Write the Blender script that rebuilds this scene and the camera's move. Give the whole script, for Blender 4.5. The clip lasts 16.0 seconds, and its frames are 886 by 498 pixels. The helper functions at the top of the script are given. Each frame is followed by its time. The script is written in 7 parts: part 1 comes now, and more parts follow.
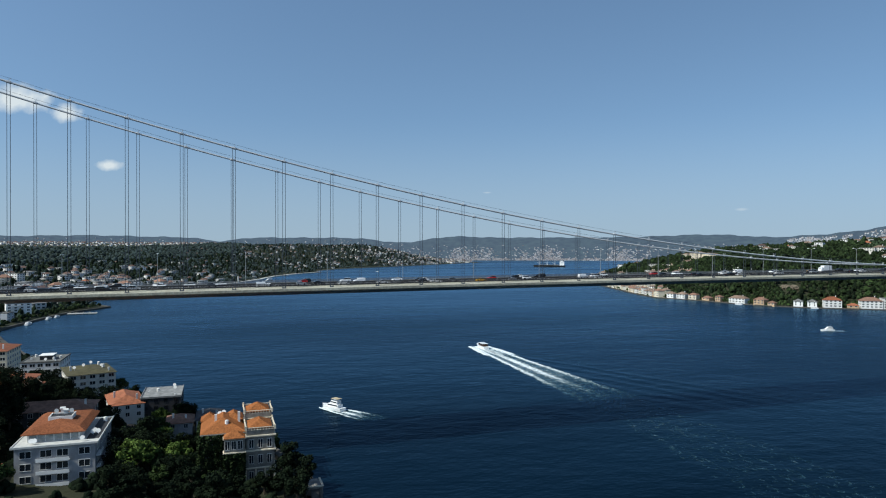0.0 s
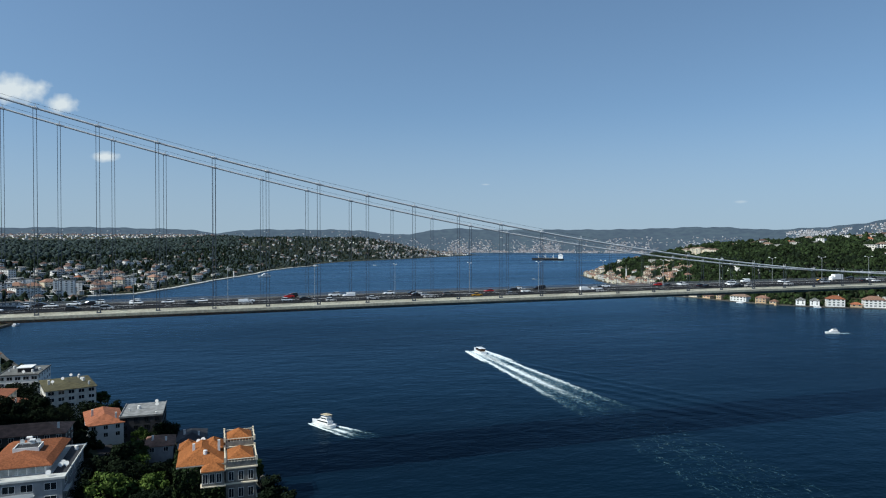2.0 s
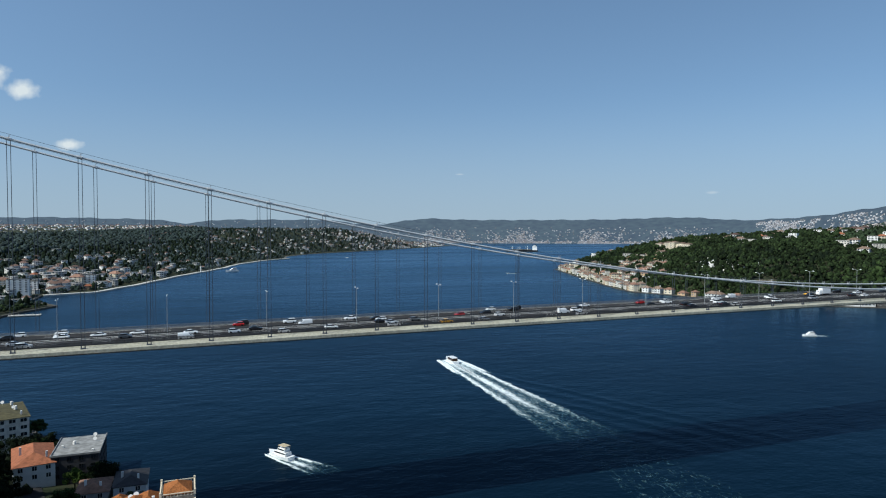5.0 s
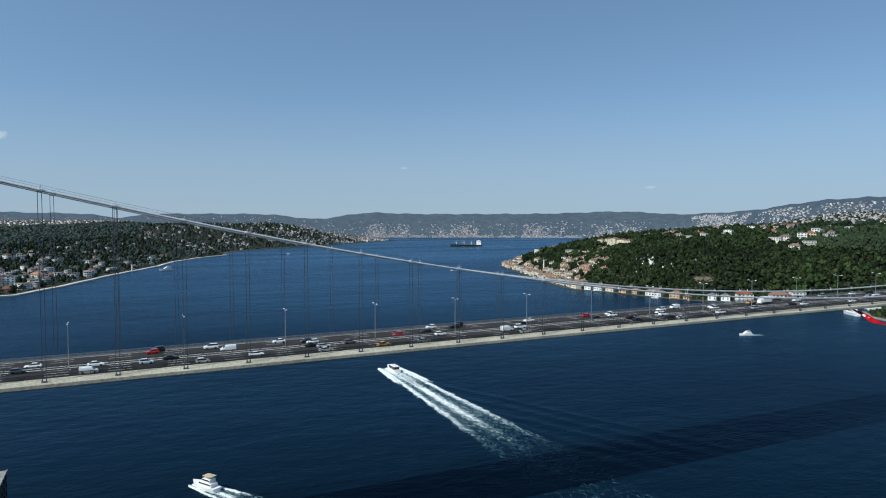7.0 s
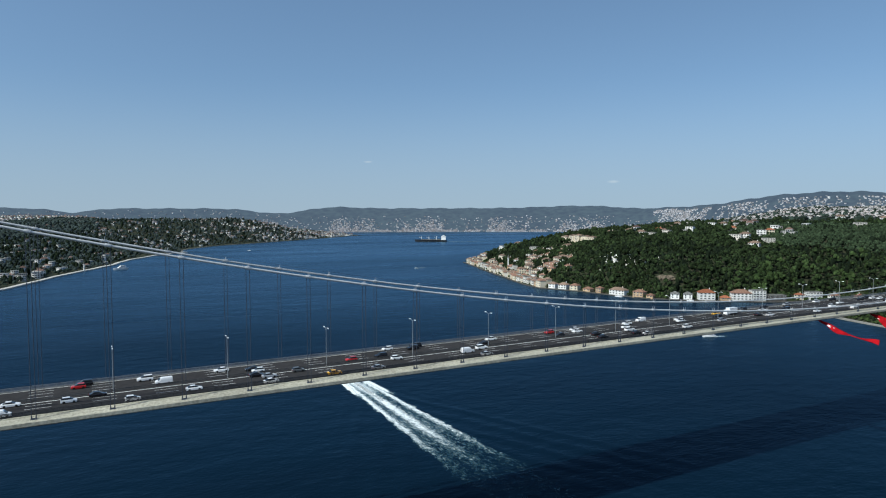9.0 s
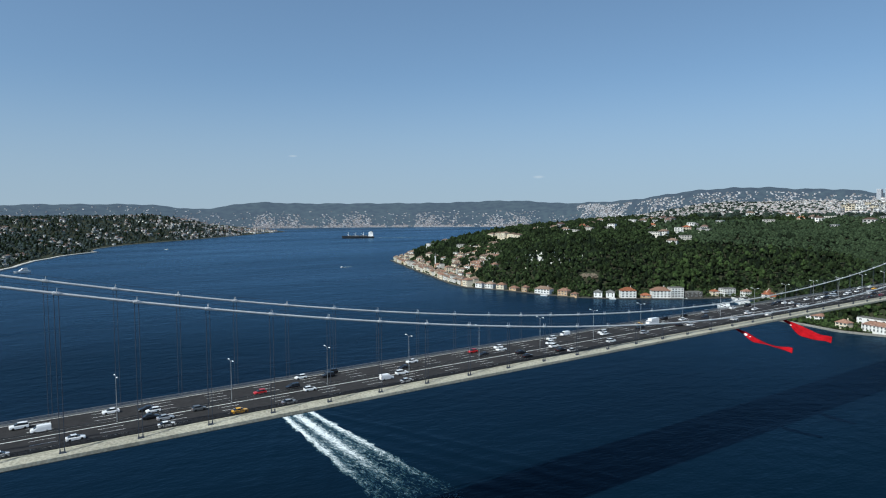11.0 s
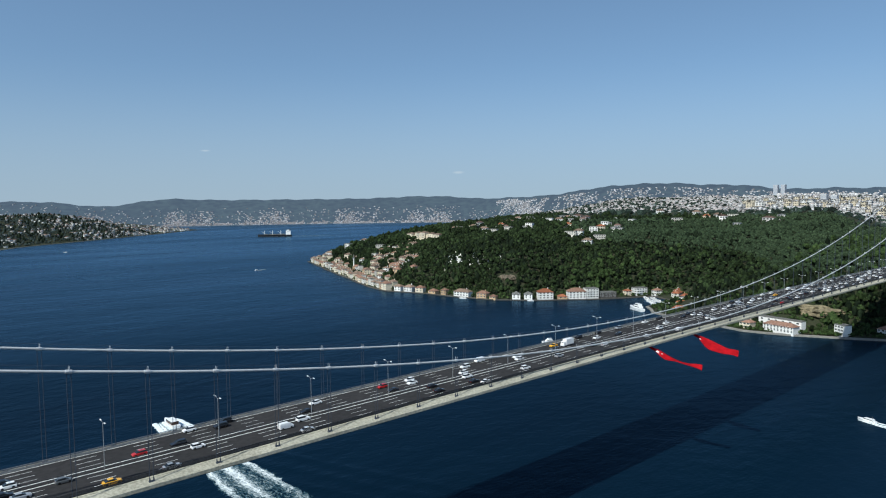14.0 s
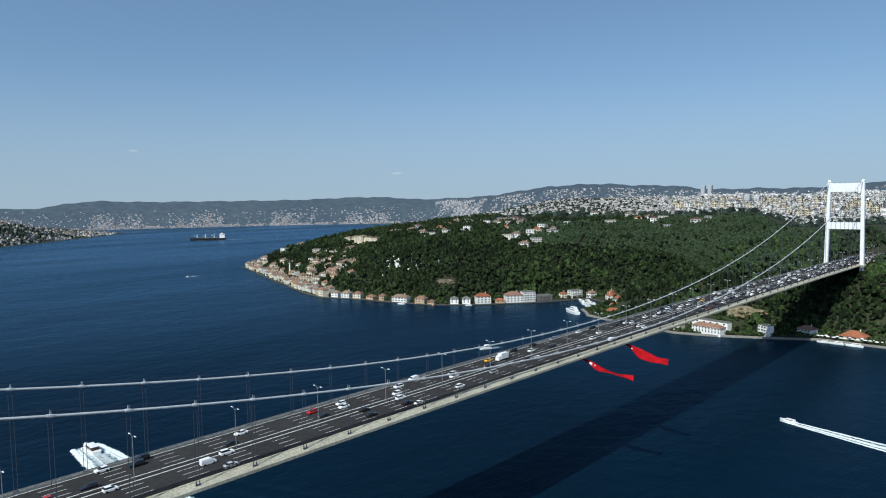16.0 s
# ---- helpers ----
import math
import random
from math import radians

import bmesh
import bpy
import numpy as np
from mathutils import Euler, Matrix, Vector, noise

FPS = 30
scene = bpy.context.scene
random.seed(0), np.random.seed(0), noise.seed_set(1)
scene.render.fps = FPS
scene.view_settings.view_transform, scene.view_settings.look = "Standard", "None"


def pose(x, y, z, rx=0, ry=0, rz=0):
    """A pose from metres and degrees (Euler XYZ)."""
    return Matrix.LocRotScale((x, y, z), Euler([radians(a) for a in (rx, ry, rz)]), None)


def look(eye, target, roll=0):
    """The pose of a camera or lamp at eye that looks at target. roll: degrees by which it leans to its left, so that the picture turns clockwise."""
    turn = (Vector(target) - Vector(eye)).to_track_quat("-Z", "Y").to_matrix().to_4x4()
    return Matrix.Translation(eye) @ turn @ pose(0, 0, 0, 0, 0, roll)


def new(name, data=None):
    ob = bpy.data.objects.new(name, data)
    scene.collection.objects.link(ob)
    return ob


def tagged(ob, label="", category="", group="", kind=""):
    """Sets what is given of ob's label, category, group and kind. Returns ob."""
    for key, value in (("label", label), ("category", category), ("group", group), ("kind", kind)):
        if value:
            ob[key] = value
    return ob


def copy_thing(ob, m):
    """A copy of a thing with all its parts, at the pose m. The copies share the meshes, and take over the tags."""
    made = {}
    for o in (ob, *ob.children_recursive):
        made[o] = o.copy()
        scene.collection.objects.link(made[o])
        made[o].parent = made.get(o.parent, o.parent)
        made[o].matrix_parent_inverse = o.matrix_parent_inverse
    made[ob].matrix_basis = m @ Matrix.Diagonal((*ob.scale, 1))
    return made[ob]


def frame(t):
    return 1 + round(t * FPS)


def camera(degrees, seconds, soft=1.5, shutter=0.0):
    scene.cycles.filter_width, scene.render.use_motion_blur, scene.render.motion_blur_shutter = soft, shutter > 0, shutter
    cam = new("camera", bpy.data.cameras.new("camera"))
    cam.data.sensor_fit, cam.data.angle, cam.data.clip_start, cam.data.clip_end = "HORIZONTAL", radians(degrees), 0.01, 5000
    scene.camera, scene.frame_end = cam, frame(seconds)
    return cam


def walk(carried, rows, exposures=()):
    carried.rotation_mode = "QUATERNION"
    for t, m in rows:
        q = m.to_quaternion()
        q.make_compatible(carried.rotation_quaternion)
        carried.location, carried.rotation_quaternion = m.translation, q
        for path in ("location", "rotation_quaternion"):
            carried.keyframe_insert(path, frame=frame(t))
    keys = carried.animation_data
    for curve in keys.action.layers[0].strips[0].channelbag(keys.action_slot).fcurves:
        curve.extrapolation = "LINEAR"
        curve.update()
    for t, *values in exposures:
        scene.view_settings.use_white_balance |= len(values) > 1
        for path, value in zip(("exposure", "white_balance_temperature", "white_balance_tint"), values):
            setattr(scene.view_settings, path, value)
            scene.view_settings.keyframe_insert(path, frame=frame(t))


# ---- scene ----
cam = camera(67.2, 16.0, soft=1.1)
# seconds, x, y, z, tilt, lean, heading
ROWS = [
    (0.0, -399.20, -273.58, 79.99, 89.89, 0.05, -18.50),
    (0.5, -397.61, -270.32, 82.32, 89.68, 0.03, -18.51),
    (1.0, -396.04, -266.95, 84.55, 89.47, 0.01, -18.51),
    (1.5, -394.47, -263.48, 86.70, 89.28, 0.00, -18.62),
    (2.0, -392.89, -259.95, 88.79, 89.10, -0.01, -18.63),
    (2.5, -391.28, -256.36, 90.82, 88.92, -0.02, -18.64),
    (3.0, -389.63, -252.73, 92.82, 88.75, -0.02, -18.66),
    (3.5, -387.93, -249.10, 94.79, 88.59, -0.03, -18.67),
    (4.0, -386.17, -245.46, 96.75, 88.43, -0.03, -18.96),
    (4.5, -384.35, -241.84, 98.69, 88.27, -0.02, -19.74),
    (5.0, -382.45, -238.25, 100.64, 88.11, -0.02, -20.83),
    (5.5, -380.48, -234.71, 102.59, 87.96, -0.01, -22.08),
    (6.0, -378.43, -231.23, 104.56, 87.81, 0.00, -23.35),
    (6.5, -376.31, -227.83, 106.54, 87.65, 0.01, -24.57),
    (7.0, -374.12, -224.52, 108.54, 87.50, 0.03, -25.58),
    (7.5, -371.85, -221.31, 110.56, 87.35, 0.05, -26.58),
    (8.0, -369.52, -218.22, 112.61, 87.20, 0.07, -27.38),
    (8.5, -367.13, -215.25, 114.68, 87.05, 0.09, -28.03),
    (9.0, -364.70, -212.42, 116.77, 86.90, 0.12, -28.55),
    (9.5, -362.22, -209.74, 118.88, 86.75, 0.15, -29.25),
    (10.0, -359.73, -207.22, 121.00, 86.61, 0.18, -30.41),
    (10.5, -357.22, -204.86, 123.14, 86.48, 0.21, -32.31),
    (11.0, -354.71, -202.68, 125.28, 86.35, 0.25, -34.70),
    (11.5, -352.24, -200.68, 127.41, 86.22, 0.29, -36.21),
    (12.0, -349.80, -198.87, 129.53, 86.11, 0.33, -37.22),
    (12.5, -347.43, -197.26, 131.63, 86.00, 0.38, -38.03),
    (13.0, -345.15, -195.85, 133.70, 85.91, 0.42, -38.77),
    (13.5, -342.97, -194.65, 135.72, 85.83, 0.47, -39.81),
    (14.0, -340.94, -193.66, 137.69, 85.77, 0.53, -41.44),
    (14.5, -339.08, -192.89, 139.58, 85.72, 0.58, -43.78),
    (15.0, -337.41, -192.34, 141.38, 85.69, 0.64, -45.36),
    (15.5, -335.98, -192.01, 143.08, 85.68, 0.70, -46.24),
    (16.0, -334.81, -191.91, 144.66, 85.69, 0.76, -46.63),
]
walk(cam, [(t, pose(*r)) for t, *r in ROWS], [(0.0, 0.0, 6250, 2.5), (16.0, 0.0, 6250, 2.5)])

# ---- light ----
SUN_EL, SUN_TO = 46.0, Vector((-1.0, -0.19, 0))      # the sun stands along the bridge, on its western end
world = bpy.data.worlds.new("sky")
scene.world = world
world.use_nodes = True
wn = world.node_tree
sky = wn.nodes.new("ShaderNodeTexSky")
sky.sky_type, sky.sun_disc = "NISHITA", False
sky.sun_elevation = radians(SUN_EL)
sky.sun_rotation = math.atan2(SUN_TO.x, SUN_TO.y)
sky.altitude, sky.air_density, sky.dust_density, sky.ozone_density = 100, 1.2, 0.8, 3.0
# thin haze: the sky low down looks as it does some way higher up
where, lift = wn.nodes.new("ShaderNodeTexCoord"), wn.nodes.new("ShaderNodeVectorMath")
lift.operation = "ADD"
lift.inputs[1].default_value = (0, 0, 0.15)
wn.links.new(where.outputs["Generated"], lift.inputs[0])
wn.links.new(lift.outputs[0], sky.inputs["Vector"])
# a grey veil towards the horizon
split, veil, haze = wn.nodes.new("ShaderNodeSeparateXYZ"), wn.nodes.new("ShaderNodeMapRange"), wn.nodes.new("ShaderNodeMix")
wn.links.new(where.outputs["Generated"], split.inputs[0])
wn.links.new(split.outputs[2], veil.inputs[0])
veil.interpolation_type = "SMOOTHSTEP"
veil.inputs[1].default_value, veil.inputs[2].default_value, veil.inputs[3].default_value, veil.inputs[4].default_value = -0.04, 0.20, 0.85, 0.0
haze.data_type = "RGBA"
haze.inputs[7].default_value = (2.85, 3.40, 4.10, 1)
wn.links.new(veil.outputs[0], haze.inputs[0])
wn.links.new(sky.outputs[0], haze.inputs[6])
wn.links.new(haze.outputs[2], wn.nodes["Background"].inputs[0])
wn.nodes["Background"].inputs[1].default_value = 0.13
sun = new("sun", bpy.data.lights.new("sun", "SUN"))
sun.data.energy, sun.data.angle, sun.data.color = 5.0, radians(0.9), (1.0, 0.96, 0.90)
d = SUN_TO.normalized() * math.cos(radians(SUN_EL)) + Vector((0, 0, math.sin(radians(SUN_EL))))
sun.matrix_world = look(d * 800, (0, 0, 0))

# ---- materials ----
MATS = {}


def mat(name, colour, rough=0.8, metal=0.0, vary=0.25, scale=1.0, bump=0.0, bump_scale=None, island=0.0, objects=0.0,
        second=None, big=0.0, spec=0.2, coat=0.0):
    """A procedural surface: fine grain and broad stains over a base colour; island/objects vary whole pieces."""
    if name in MATS:
        return MATS[name]
    m = bpy.data.materials.new(name)
    m.use_nodes = True
    nt = m.node_tree
    p = nt.nodes["Principled BSDF"]
    p.inputs["Roughness"].default_value, p.inputs["Metallic"].default_value = rough, metal
    p.inputs["Specular IOR Level"].default_value = spec
    p.inputs["Coat Weight"].default_value = coat
    co = nt.nodes.new("ShaderNodeNewGeometry")
    second = second or tuple(c * (1 - vary) for c in colour)

    def grain(s, detail=4.0):
        n = nt.nodes.new("ShaderNodeTexNoise")
        n.inputs["Scale"].default_value, n.inputs["Detail"].default_value = s, detail
        nt.links.new(co.outputs["Position"], n.inputs["Vector"])
        return n

    a = grain(scale)
    mix = nt.nodes.new("ShaderNodeMix")
    mix.data_type = "RGBA"
    mix.inputs[6].default_value, mix.inputs[7].default_value = (*second, 1), (*colour, 1)
    ramp = nt.nodes.new("ShaderNodeMapRange")
    ramp.inputs[1].default_value, ramp.inputs[2].default_value = 0.35, 0.65
    nt.links.new(a.outputs["Fac"], ramp.inputs[0])
    nt.links.new(ramp.outputs[0], mix.inputs[0])
    out = mix.outputs[2]

    def times(socket, source, low, high):
        r = nt.nodes.new("ShaderNodeMapRange")
        r.inputs[3].default_value, r.inputs[4].default_value = low, high
        nt.links.new(source, r.inputs[0])
        v = nt.nodes.new("ShaderNodeVectorMath")
        v.operation = "SCALE"
        nt.links.new(socket, v.inputs[0])
        nt.links.new(r.outputs[0], v.inputs["Scale"])
        return v.outputs[0]

    if big:
        b = grain(scale * 0.07, 3.0)
        out = times(out, b.outputs["Fac"], 1 - big, 1 + big)
    if island:
        out = times(out, co.outputs["Random Per Island"], 1 - island, 1 + island)
    if objects:
        o = nt.nodes.new("ShaderNodeObjectInfo")
        out = times(out, o.outputs["Random"], 1 - objects, 1 + objects)
    nt.links.new(out, p.inputs["Base Color"])
    if bump:
        bn = grain(bump_scale or scale * 3)
        bp = nt.nodes.new("ShaderNodeBump")
        bp.inputs["Strength"].default_value, bp.inputs["Distance"].default_value = 1.0, bump
        nt.links.new(bn.outputs["Fac"], bp.inputs["Height"])
        nt.links.new(bp.outputs[0], p.inputs["Normal"])
    MATS[name] = m
    return m


def water_material():
    m = bpy.data.materials.new("sea_water")
    m.use_nodes = True
    nt = m.node_tree
    p = nt.nodes["Principled BSDF"]
    co = nt.nodes.new("ShaderNodeNewGeometry")

    def wave(s, detail, stretch):
        mp = nt.nodes.new("ShaderNodeMapping")
        mp.inputs["Rotation"].default_value = (0, 0, radians(25))
        mp.inputs["Scale"].default_value = (stretch, 1, 1)
        nt.links.new(co.outputs["Position"], mp.inputs[0])
        n = nt.nodes.new("ShaderNodeTexNoise")
        n.inputs["Scale"].default_value, n.inputs["Detail"].default_value = s, detail
        nt.links.new(mp.outputs[0], n.inputs["Vector"])
        return n.outputs["Fac"]

    mix = nt.nodes.new("ShaderNodeMix")
    mix.data_type = "RGBA"
    mix.inputs[6].default_value, mix.inputs[7].default_value = (0.0001, 0.0034, 0.0092, 1), (0.0004, 0.0072, 0.0170, 1)
    streak = nt.nodes.new("ShaderNodeMapRange")
    streak.inputs[1].default_value, streak.inputs[2].default_value = 0.34, 0.68
    nt.links.new(wave(0.006, 5, 0.35), streak.inputs[0])
    nt.links.new(streak.outputs[0], mix.inputs[0])
    rough = nt.nodes.new("ShaderNodeMapRange")
    rough.inputs[3].default_value, rough.inputs[4].default_value = 0.2, 0.34
    nt.links.new(wave(0.004, 4, 0.3), rough.inputs[0])
    normal = None
    for s, dist, detail in ((0.03, 0.9, 3), (0.12, 0.33, 4), (0.5, 0.2, 3)):
        b = nt.nodes.new("ShaderNodeBump")
        b.inputs["Strength"].default_value, b.inputs["Distance"].default_value = 1.0, dist
        nt.links.new(wave(s, detail, 0.6), b.inputs["Height"])
        if normal:
            nt.links.new(normal, b.inputs["Normal"])
        normal = b.outputs[0]
    # dark water that scatters a little blue, under a gloss that grows towards grazing views
    deep, gloss, both = nt.nodes.new("ShaderNodeBsdfDiffuse"), nt.nodes.new("ShaderNodeBsdfGlossy"), nt.nodes.new("ShaderNodeMixShader")
    fres, part_ = nt.nodes.new("ShaderNodeFresnel"), nt.nodes.new("ShaderNodeMath")
    fres.inputs["IOR"].default_value = 1.12
    part_.operation, part_.inputs[1].default_value = "MULTIPLY", 0.45
    gloss.inputs["Color"].default_value = (0.48, 0.76, 1, 1)
    nt.links.new(mix.outputs[2], deep.inputs["Color"])
    nt.links.new(rough.outputs[0], gloss.inputs["Roughness"])
    for node in (gloss, fres, deep):
        nt.links.new(normal, node.inputs["Normal"])
    patch = nt.nodes.new("ShaderNodeMapRange")              # smoother and rougher lanes of the current
    patch.inputs[1].default_value, patch.inputs[2].default_value, patch.inputs[3].default_value, patch.inputs[4].default_value = 0.33, 0.68, 0.47, 0.78
    nt.links.new(wave(0.0045, 6, 0.3), patch.inputs[0])
    nt.links.new(patch.outputs[0], part_.inputs[1])
    nt.links.new(fres.outputs[0], part_.inputs[0])
    nt.links.new(part_.outputs[0], both.inputs[0])
    nt.links.new(deep.outputs[0], both.inputs[1]), nt.links.new(gloss.outputs[0], both.inputs[2])
    # the steep facets of the ripples throw back a broad sheen on the sun's side
    ripple, most = nt.nodes.new("ShaderNodeBsdfGlossy"), nt.nodes.new("ShaderNodeMixShader")
    ripple.inputs["Roughness"].default_value, ripple.inputs["Color"].default_value = 0.6, (0.55, 0.85, 1, 1)
    nt.links.new(normal, ripple.inputs["Normal"])
    most.inputs[0].default_value = 0.009
    nt.links.new(both.outputs[0], most.inputs[1]), nt.links.new(ripple.outputs[0], most.inputs[2])
    nt.links.new(most.outputs[0], nt.nodes["Material Output"].inputs["Surface"])
    nt.nodes.remove(p)
    return m


def foam_material():
    """Sea foam: thick along the ridges of a wake, torn to shreds where u or v (the sheet's own map) runs out."""
    m = bpy.data.materials.new("foam")
    m.use_nodes = True
    nt = m.node_tree
    p = nt.nodes["Principled BSDF"]
    p.inputs["Roughness"].default_value = 0.7
    co = nt.nodes.new("ShaderNodeNewGeometry")
    n = nt.nodes.new("ShaderNodeTexNoise")
    n.inputs["Scale"].default_value, n.inputs["Detail"].default_value, n.inputs["Roughness"].default_value = 0.62, 8, 0.62
    n.inputs["Distortion"].default_value = 1.1
    own, mp = nt.nodes.new("ShaderNodeTexCoord"), nt.nodes.new("ShaderNodeMapping")
    mp.inputs["Scale"].default_value = (0.48, 1.0, 1.0)
    nt.links.new(own.outputs["Object"], mp.inputs[0])
    nt.links.new(mp.outputs[0], n.inputs["Vector"])
    uv = nt.nodes.new("ShaderNodeUVMap")
    sep = nt.nodes.new("ShaderNodeSeparateXYZ")
    nt.links.new(uv.outputs[0], sep.inputs[0])
    add = nt.nodes.new("ShaderNodeMath")
    add.operation = "ADD"
    torn = nt.nodes.new("ShaderNodeMath")
    torn.operation, torn.inputs[1].default_value, torn.inputs[2].default_value = "MULTIPLY_ADD", 2.0, -0.5
    nt.links.new(n.outputs["Fac"], torn.inputs[0])
    nt.links.new(torn.outputs[0], add.inputs[0])
    nt.links.new(sep.outputs[0], add.inputs[1])
    r = nt.nodes.new("ShaderNodeMapRange")
    r.inputs[1].default_value, r.inputs[2].default_value, r.inputs[4].default_value = 0.66, 1.55, 0.95
    nt.links.new(add.outputs[0], r.inputs[0])
    # thin foam is churned green-blue water, thick foam is white
    milk, tone = nt.nodes.new("ShaderNodeMapRange"), nt.nodes.new("ShaderNodeMix")
    milk.inputs[1].default_value, milk.inputs[2].default_value = 0.85, 1.5
    tone.data_type = "RGBA"
    tone.inputs[6].default_value, tone.inputs[7].default_value = (0.07, 0.19, 0.23, 1), (0.78, 0.83, 0.83, 1)
    nt.links.new(add.outputs[0], milk.inputs[0])
    nt.links.new(milk.outputs[0], tone.inputs[0])
    nt.links.new(tone.outputs[2], p.inputs["Base Color"])
    nt.links.new(r.outputs[0], p.inputs["Alpha"])
    bp = nt.nodes.new("ShaderNodeBump")
    bp.inputs["Distance"].default_value = 0.5
    nt.links.new(n.outputs["Fac"], bp.inputs["Height"])
    nt.links.new(bp.outputs[0], p.inputs["Normal"])
    return m


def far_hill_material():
    """Far wooded hills, haze of several kilometres of air put in as blue emission."""
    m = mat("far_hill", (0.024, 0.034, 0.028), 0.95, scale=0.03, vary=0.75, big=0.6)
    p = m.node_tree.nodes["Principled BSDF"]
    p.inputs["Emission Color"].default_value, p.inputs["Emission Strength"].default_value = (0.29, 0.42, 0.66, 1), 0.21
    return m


M_WATER, M_FOAM = water_material(), foam_material()
M_GROUND = mat("dry_soil_and_grass", (0.024, 0.032, 0.015), 0.95, scale=0.05, second=(0.036, 0.036, 0.020), bump=0.5, bump_scale=0.4, big=0.3)
M_ROCK = mat("rock", (0.20, 0.165, 0.12), 0.95, scale=0.35, vary=0.65, bump=2.0)
M_TAN = mat("tan_rock", (0.27, 0.225, 0.14), 0.95, scale=0.3, vary=0.6, bump=1.5, big=0.3)
M_FAR = far_hill_material()
M_QUAY = mat("pale_quay_stone", (0.25, 0.24, 0.215), 0.9, scale=0.4, vary=0.3, big=0.2)
M_ASPHALT = mat("asphalt", (0.038, 0.037, 0.038), 0.95, spec=0.06, scale=0.5, vary=0.25, big=0.25, bump=0.01, bump_scale=8)
M_PAINT = mat("road_paint", (0.80, 0.80, 0.78), 0.6, scale=1.5, vary=0.3)
M_CREAM = mat("cream_painted_steel", (0.41, 0.39, 0.31), 0.75, scale=1.4, vary=0.38, big=0.34)
M_GIRDER = mat("grey_painted_steel", (0.30, 0.31, 0.31), 0.55, scale=0.2, vary=0.2)
M_TOWER = mat("white_painted_steel", (0.74, 0.76, 0.77), 0.5, scale=0.15, vary=0.08, big=0.05)
M_CABLE = mat("pale_cable_wrap", (0.53, 0.54, 0.55), 0.42, scale=0.6, vary=0.12)
M_ROPE = mat("grey_wire_rope", (0.045, 0.055, 0.075), 0.6, scale=1.0, vary=0.2)
M_GALV = mat("galvanised_steel", (0.42, 0.43, 0.44), 0.45, 0.6, scale=2, vary=0.2)
M_RAIL = mat("dull_grey_rail_steel", (0.085, 0.085, 0.085), 0.7, 0.2, scale=2, vary=0.3)
M_FAR_RAIL = mat("grey_barrier_steel", (0.26, 0.265, 0.27), 0.5, 0.4, scale=2, vary=0.25)
M_DARK = mat("dark_steel", (0.03, 0.03, 0.032), 0.5, scale=1, vary=0.2)
M_GLASS = mat("dark_window_glass", (0.02, 0.025, 0.03), 0.08, scale=0.5, vary=0.3, spec=0.6)
M_RUBBER = mat("black_rubber", (0.015, 0.015, 0.015), 0.9, scale=3)
M_WALLS = [mat("white_render", (0.74, 0.73, 0.70), 0.9, scale=0.4, vary=0.12, big=0.1, objects=0.08),
           mat("cream_render", (0.66, 0.58, 0.44), 0.9, scale=0.4, vary=0.14, big=0.1, objects=0.1),
           mat("pale_grey_render", (0.50, 0.51, 0.52), 0.9, scale=0.4, vary=0.15, big=0.1, objects=0.1),
           mat("ochre_render", (0.52, 0.36, 0.22), 0.9, scale=0.4, vary=0.15, big=0.1, objects=0.15),
           mat("aged_white_render", (0.60, 0.57, 0.51), 0.9, scale=0.5, vary=0.25, big=0.2, objects=0.2)]
M_TILE = mat("orange_clay_tiles", (0.31, 0.115, 0.060), 0.9, scale=0.8, vary=0.4, big=0.25, bump=0.08, bump_scale=4, objects=0.2)
M_TILE_PALE = mat("sun-bleached_clay_tiles", (0.215, 0.15, 0.112), 0.9, scale=0.6, vary=0.35, big=0.25, bump=0.08, bump_scale=4, objects=0.25)
M_TILE_DARK = mat("weathered_clay_tiles", (0.27, 0.155, 0.11), 0.9, scale=0.6, vary=0.4, big=0.25, bump=0.08, bump_scale=4, objects=0.2)
M_FLAT = mat("grey_roof_felt", (0.16, 0.16, 0.15), 0.95, scale=0.4, vary=0.35, big=0.2)
M_BARK = mat("bark", (0.09, 0.07, 0.05), 0.95, scale=2, vary=0.4, bump=0.05)
M_LEAF = mat("broad_leaves", (0.031, 0.047, 0.018), 0.9, scale=0.3, second=(0.008, 0.014, 0.007), island=0.6, bump=1.2, bump_scale=1.6, big=0.75, spec=0.04)
# the next two carry the haze of distance in their blue-grey colour
M_LEAF_FAR = mat("hazed_leaves", (0.036, 0.052, 0.040), 0.9, scale=0.5, second=(0.014, 0.022, 0.018), island=0.6, bump=1.0, bump_scale=1.2, big=0.4, spec=0.04)
M_LEAF_HAZE = mat("blue-grey_hazed_leaves", (0.048, 0.064, 0.058), 0.9, scale=0.4, second=(0.022, 0.032, 0.032), island=0.5, bump=1.0, bump_scale=1.2, big=0.3, spec=0.04)
M_LEAF_PLATEAU = mat("grey-green_leaves", (0.042, 0.062, 0.032), 0.9, scale=0.2, second=(0.019, 0.031, 0.017), island=0.4, bump=0.8, bump_scale=1.8, big=0.3, spec=0.04)
# serves real evergreens, and near crowns whose shade is put into the colour
M_LEAF_DARK = mat("dark_evergreen_and_shaded_leaves", (0.013, 0.020, 0.010), 0.9, scale=0.3, second=(0.006, 0.010, 0.006), island=0.4, bump=0.6, bump_scale=1.2, spec=0.04)
# lit copies of the leaves: sunlight is put into the next two greens
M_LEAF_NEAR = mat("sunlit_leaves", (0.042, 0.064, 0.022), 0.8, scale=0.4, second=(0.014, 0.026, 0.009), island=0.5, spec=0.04)
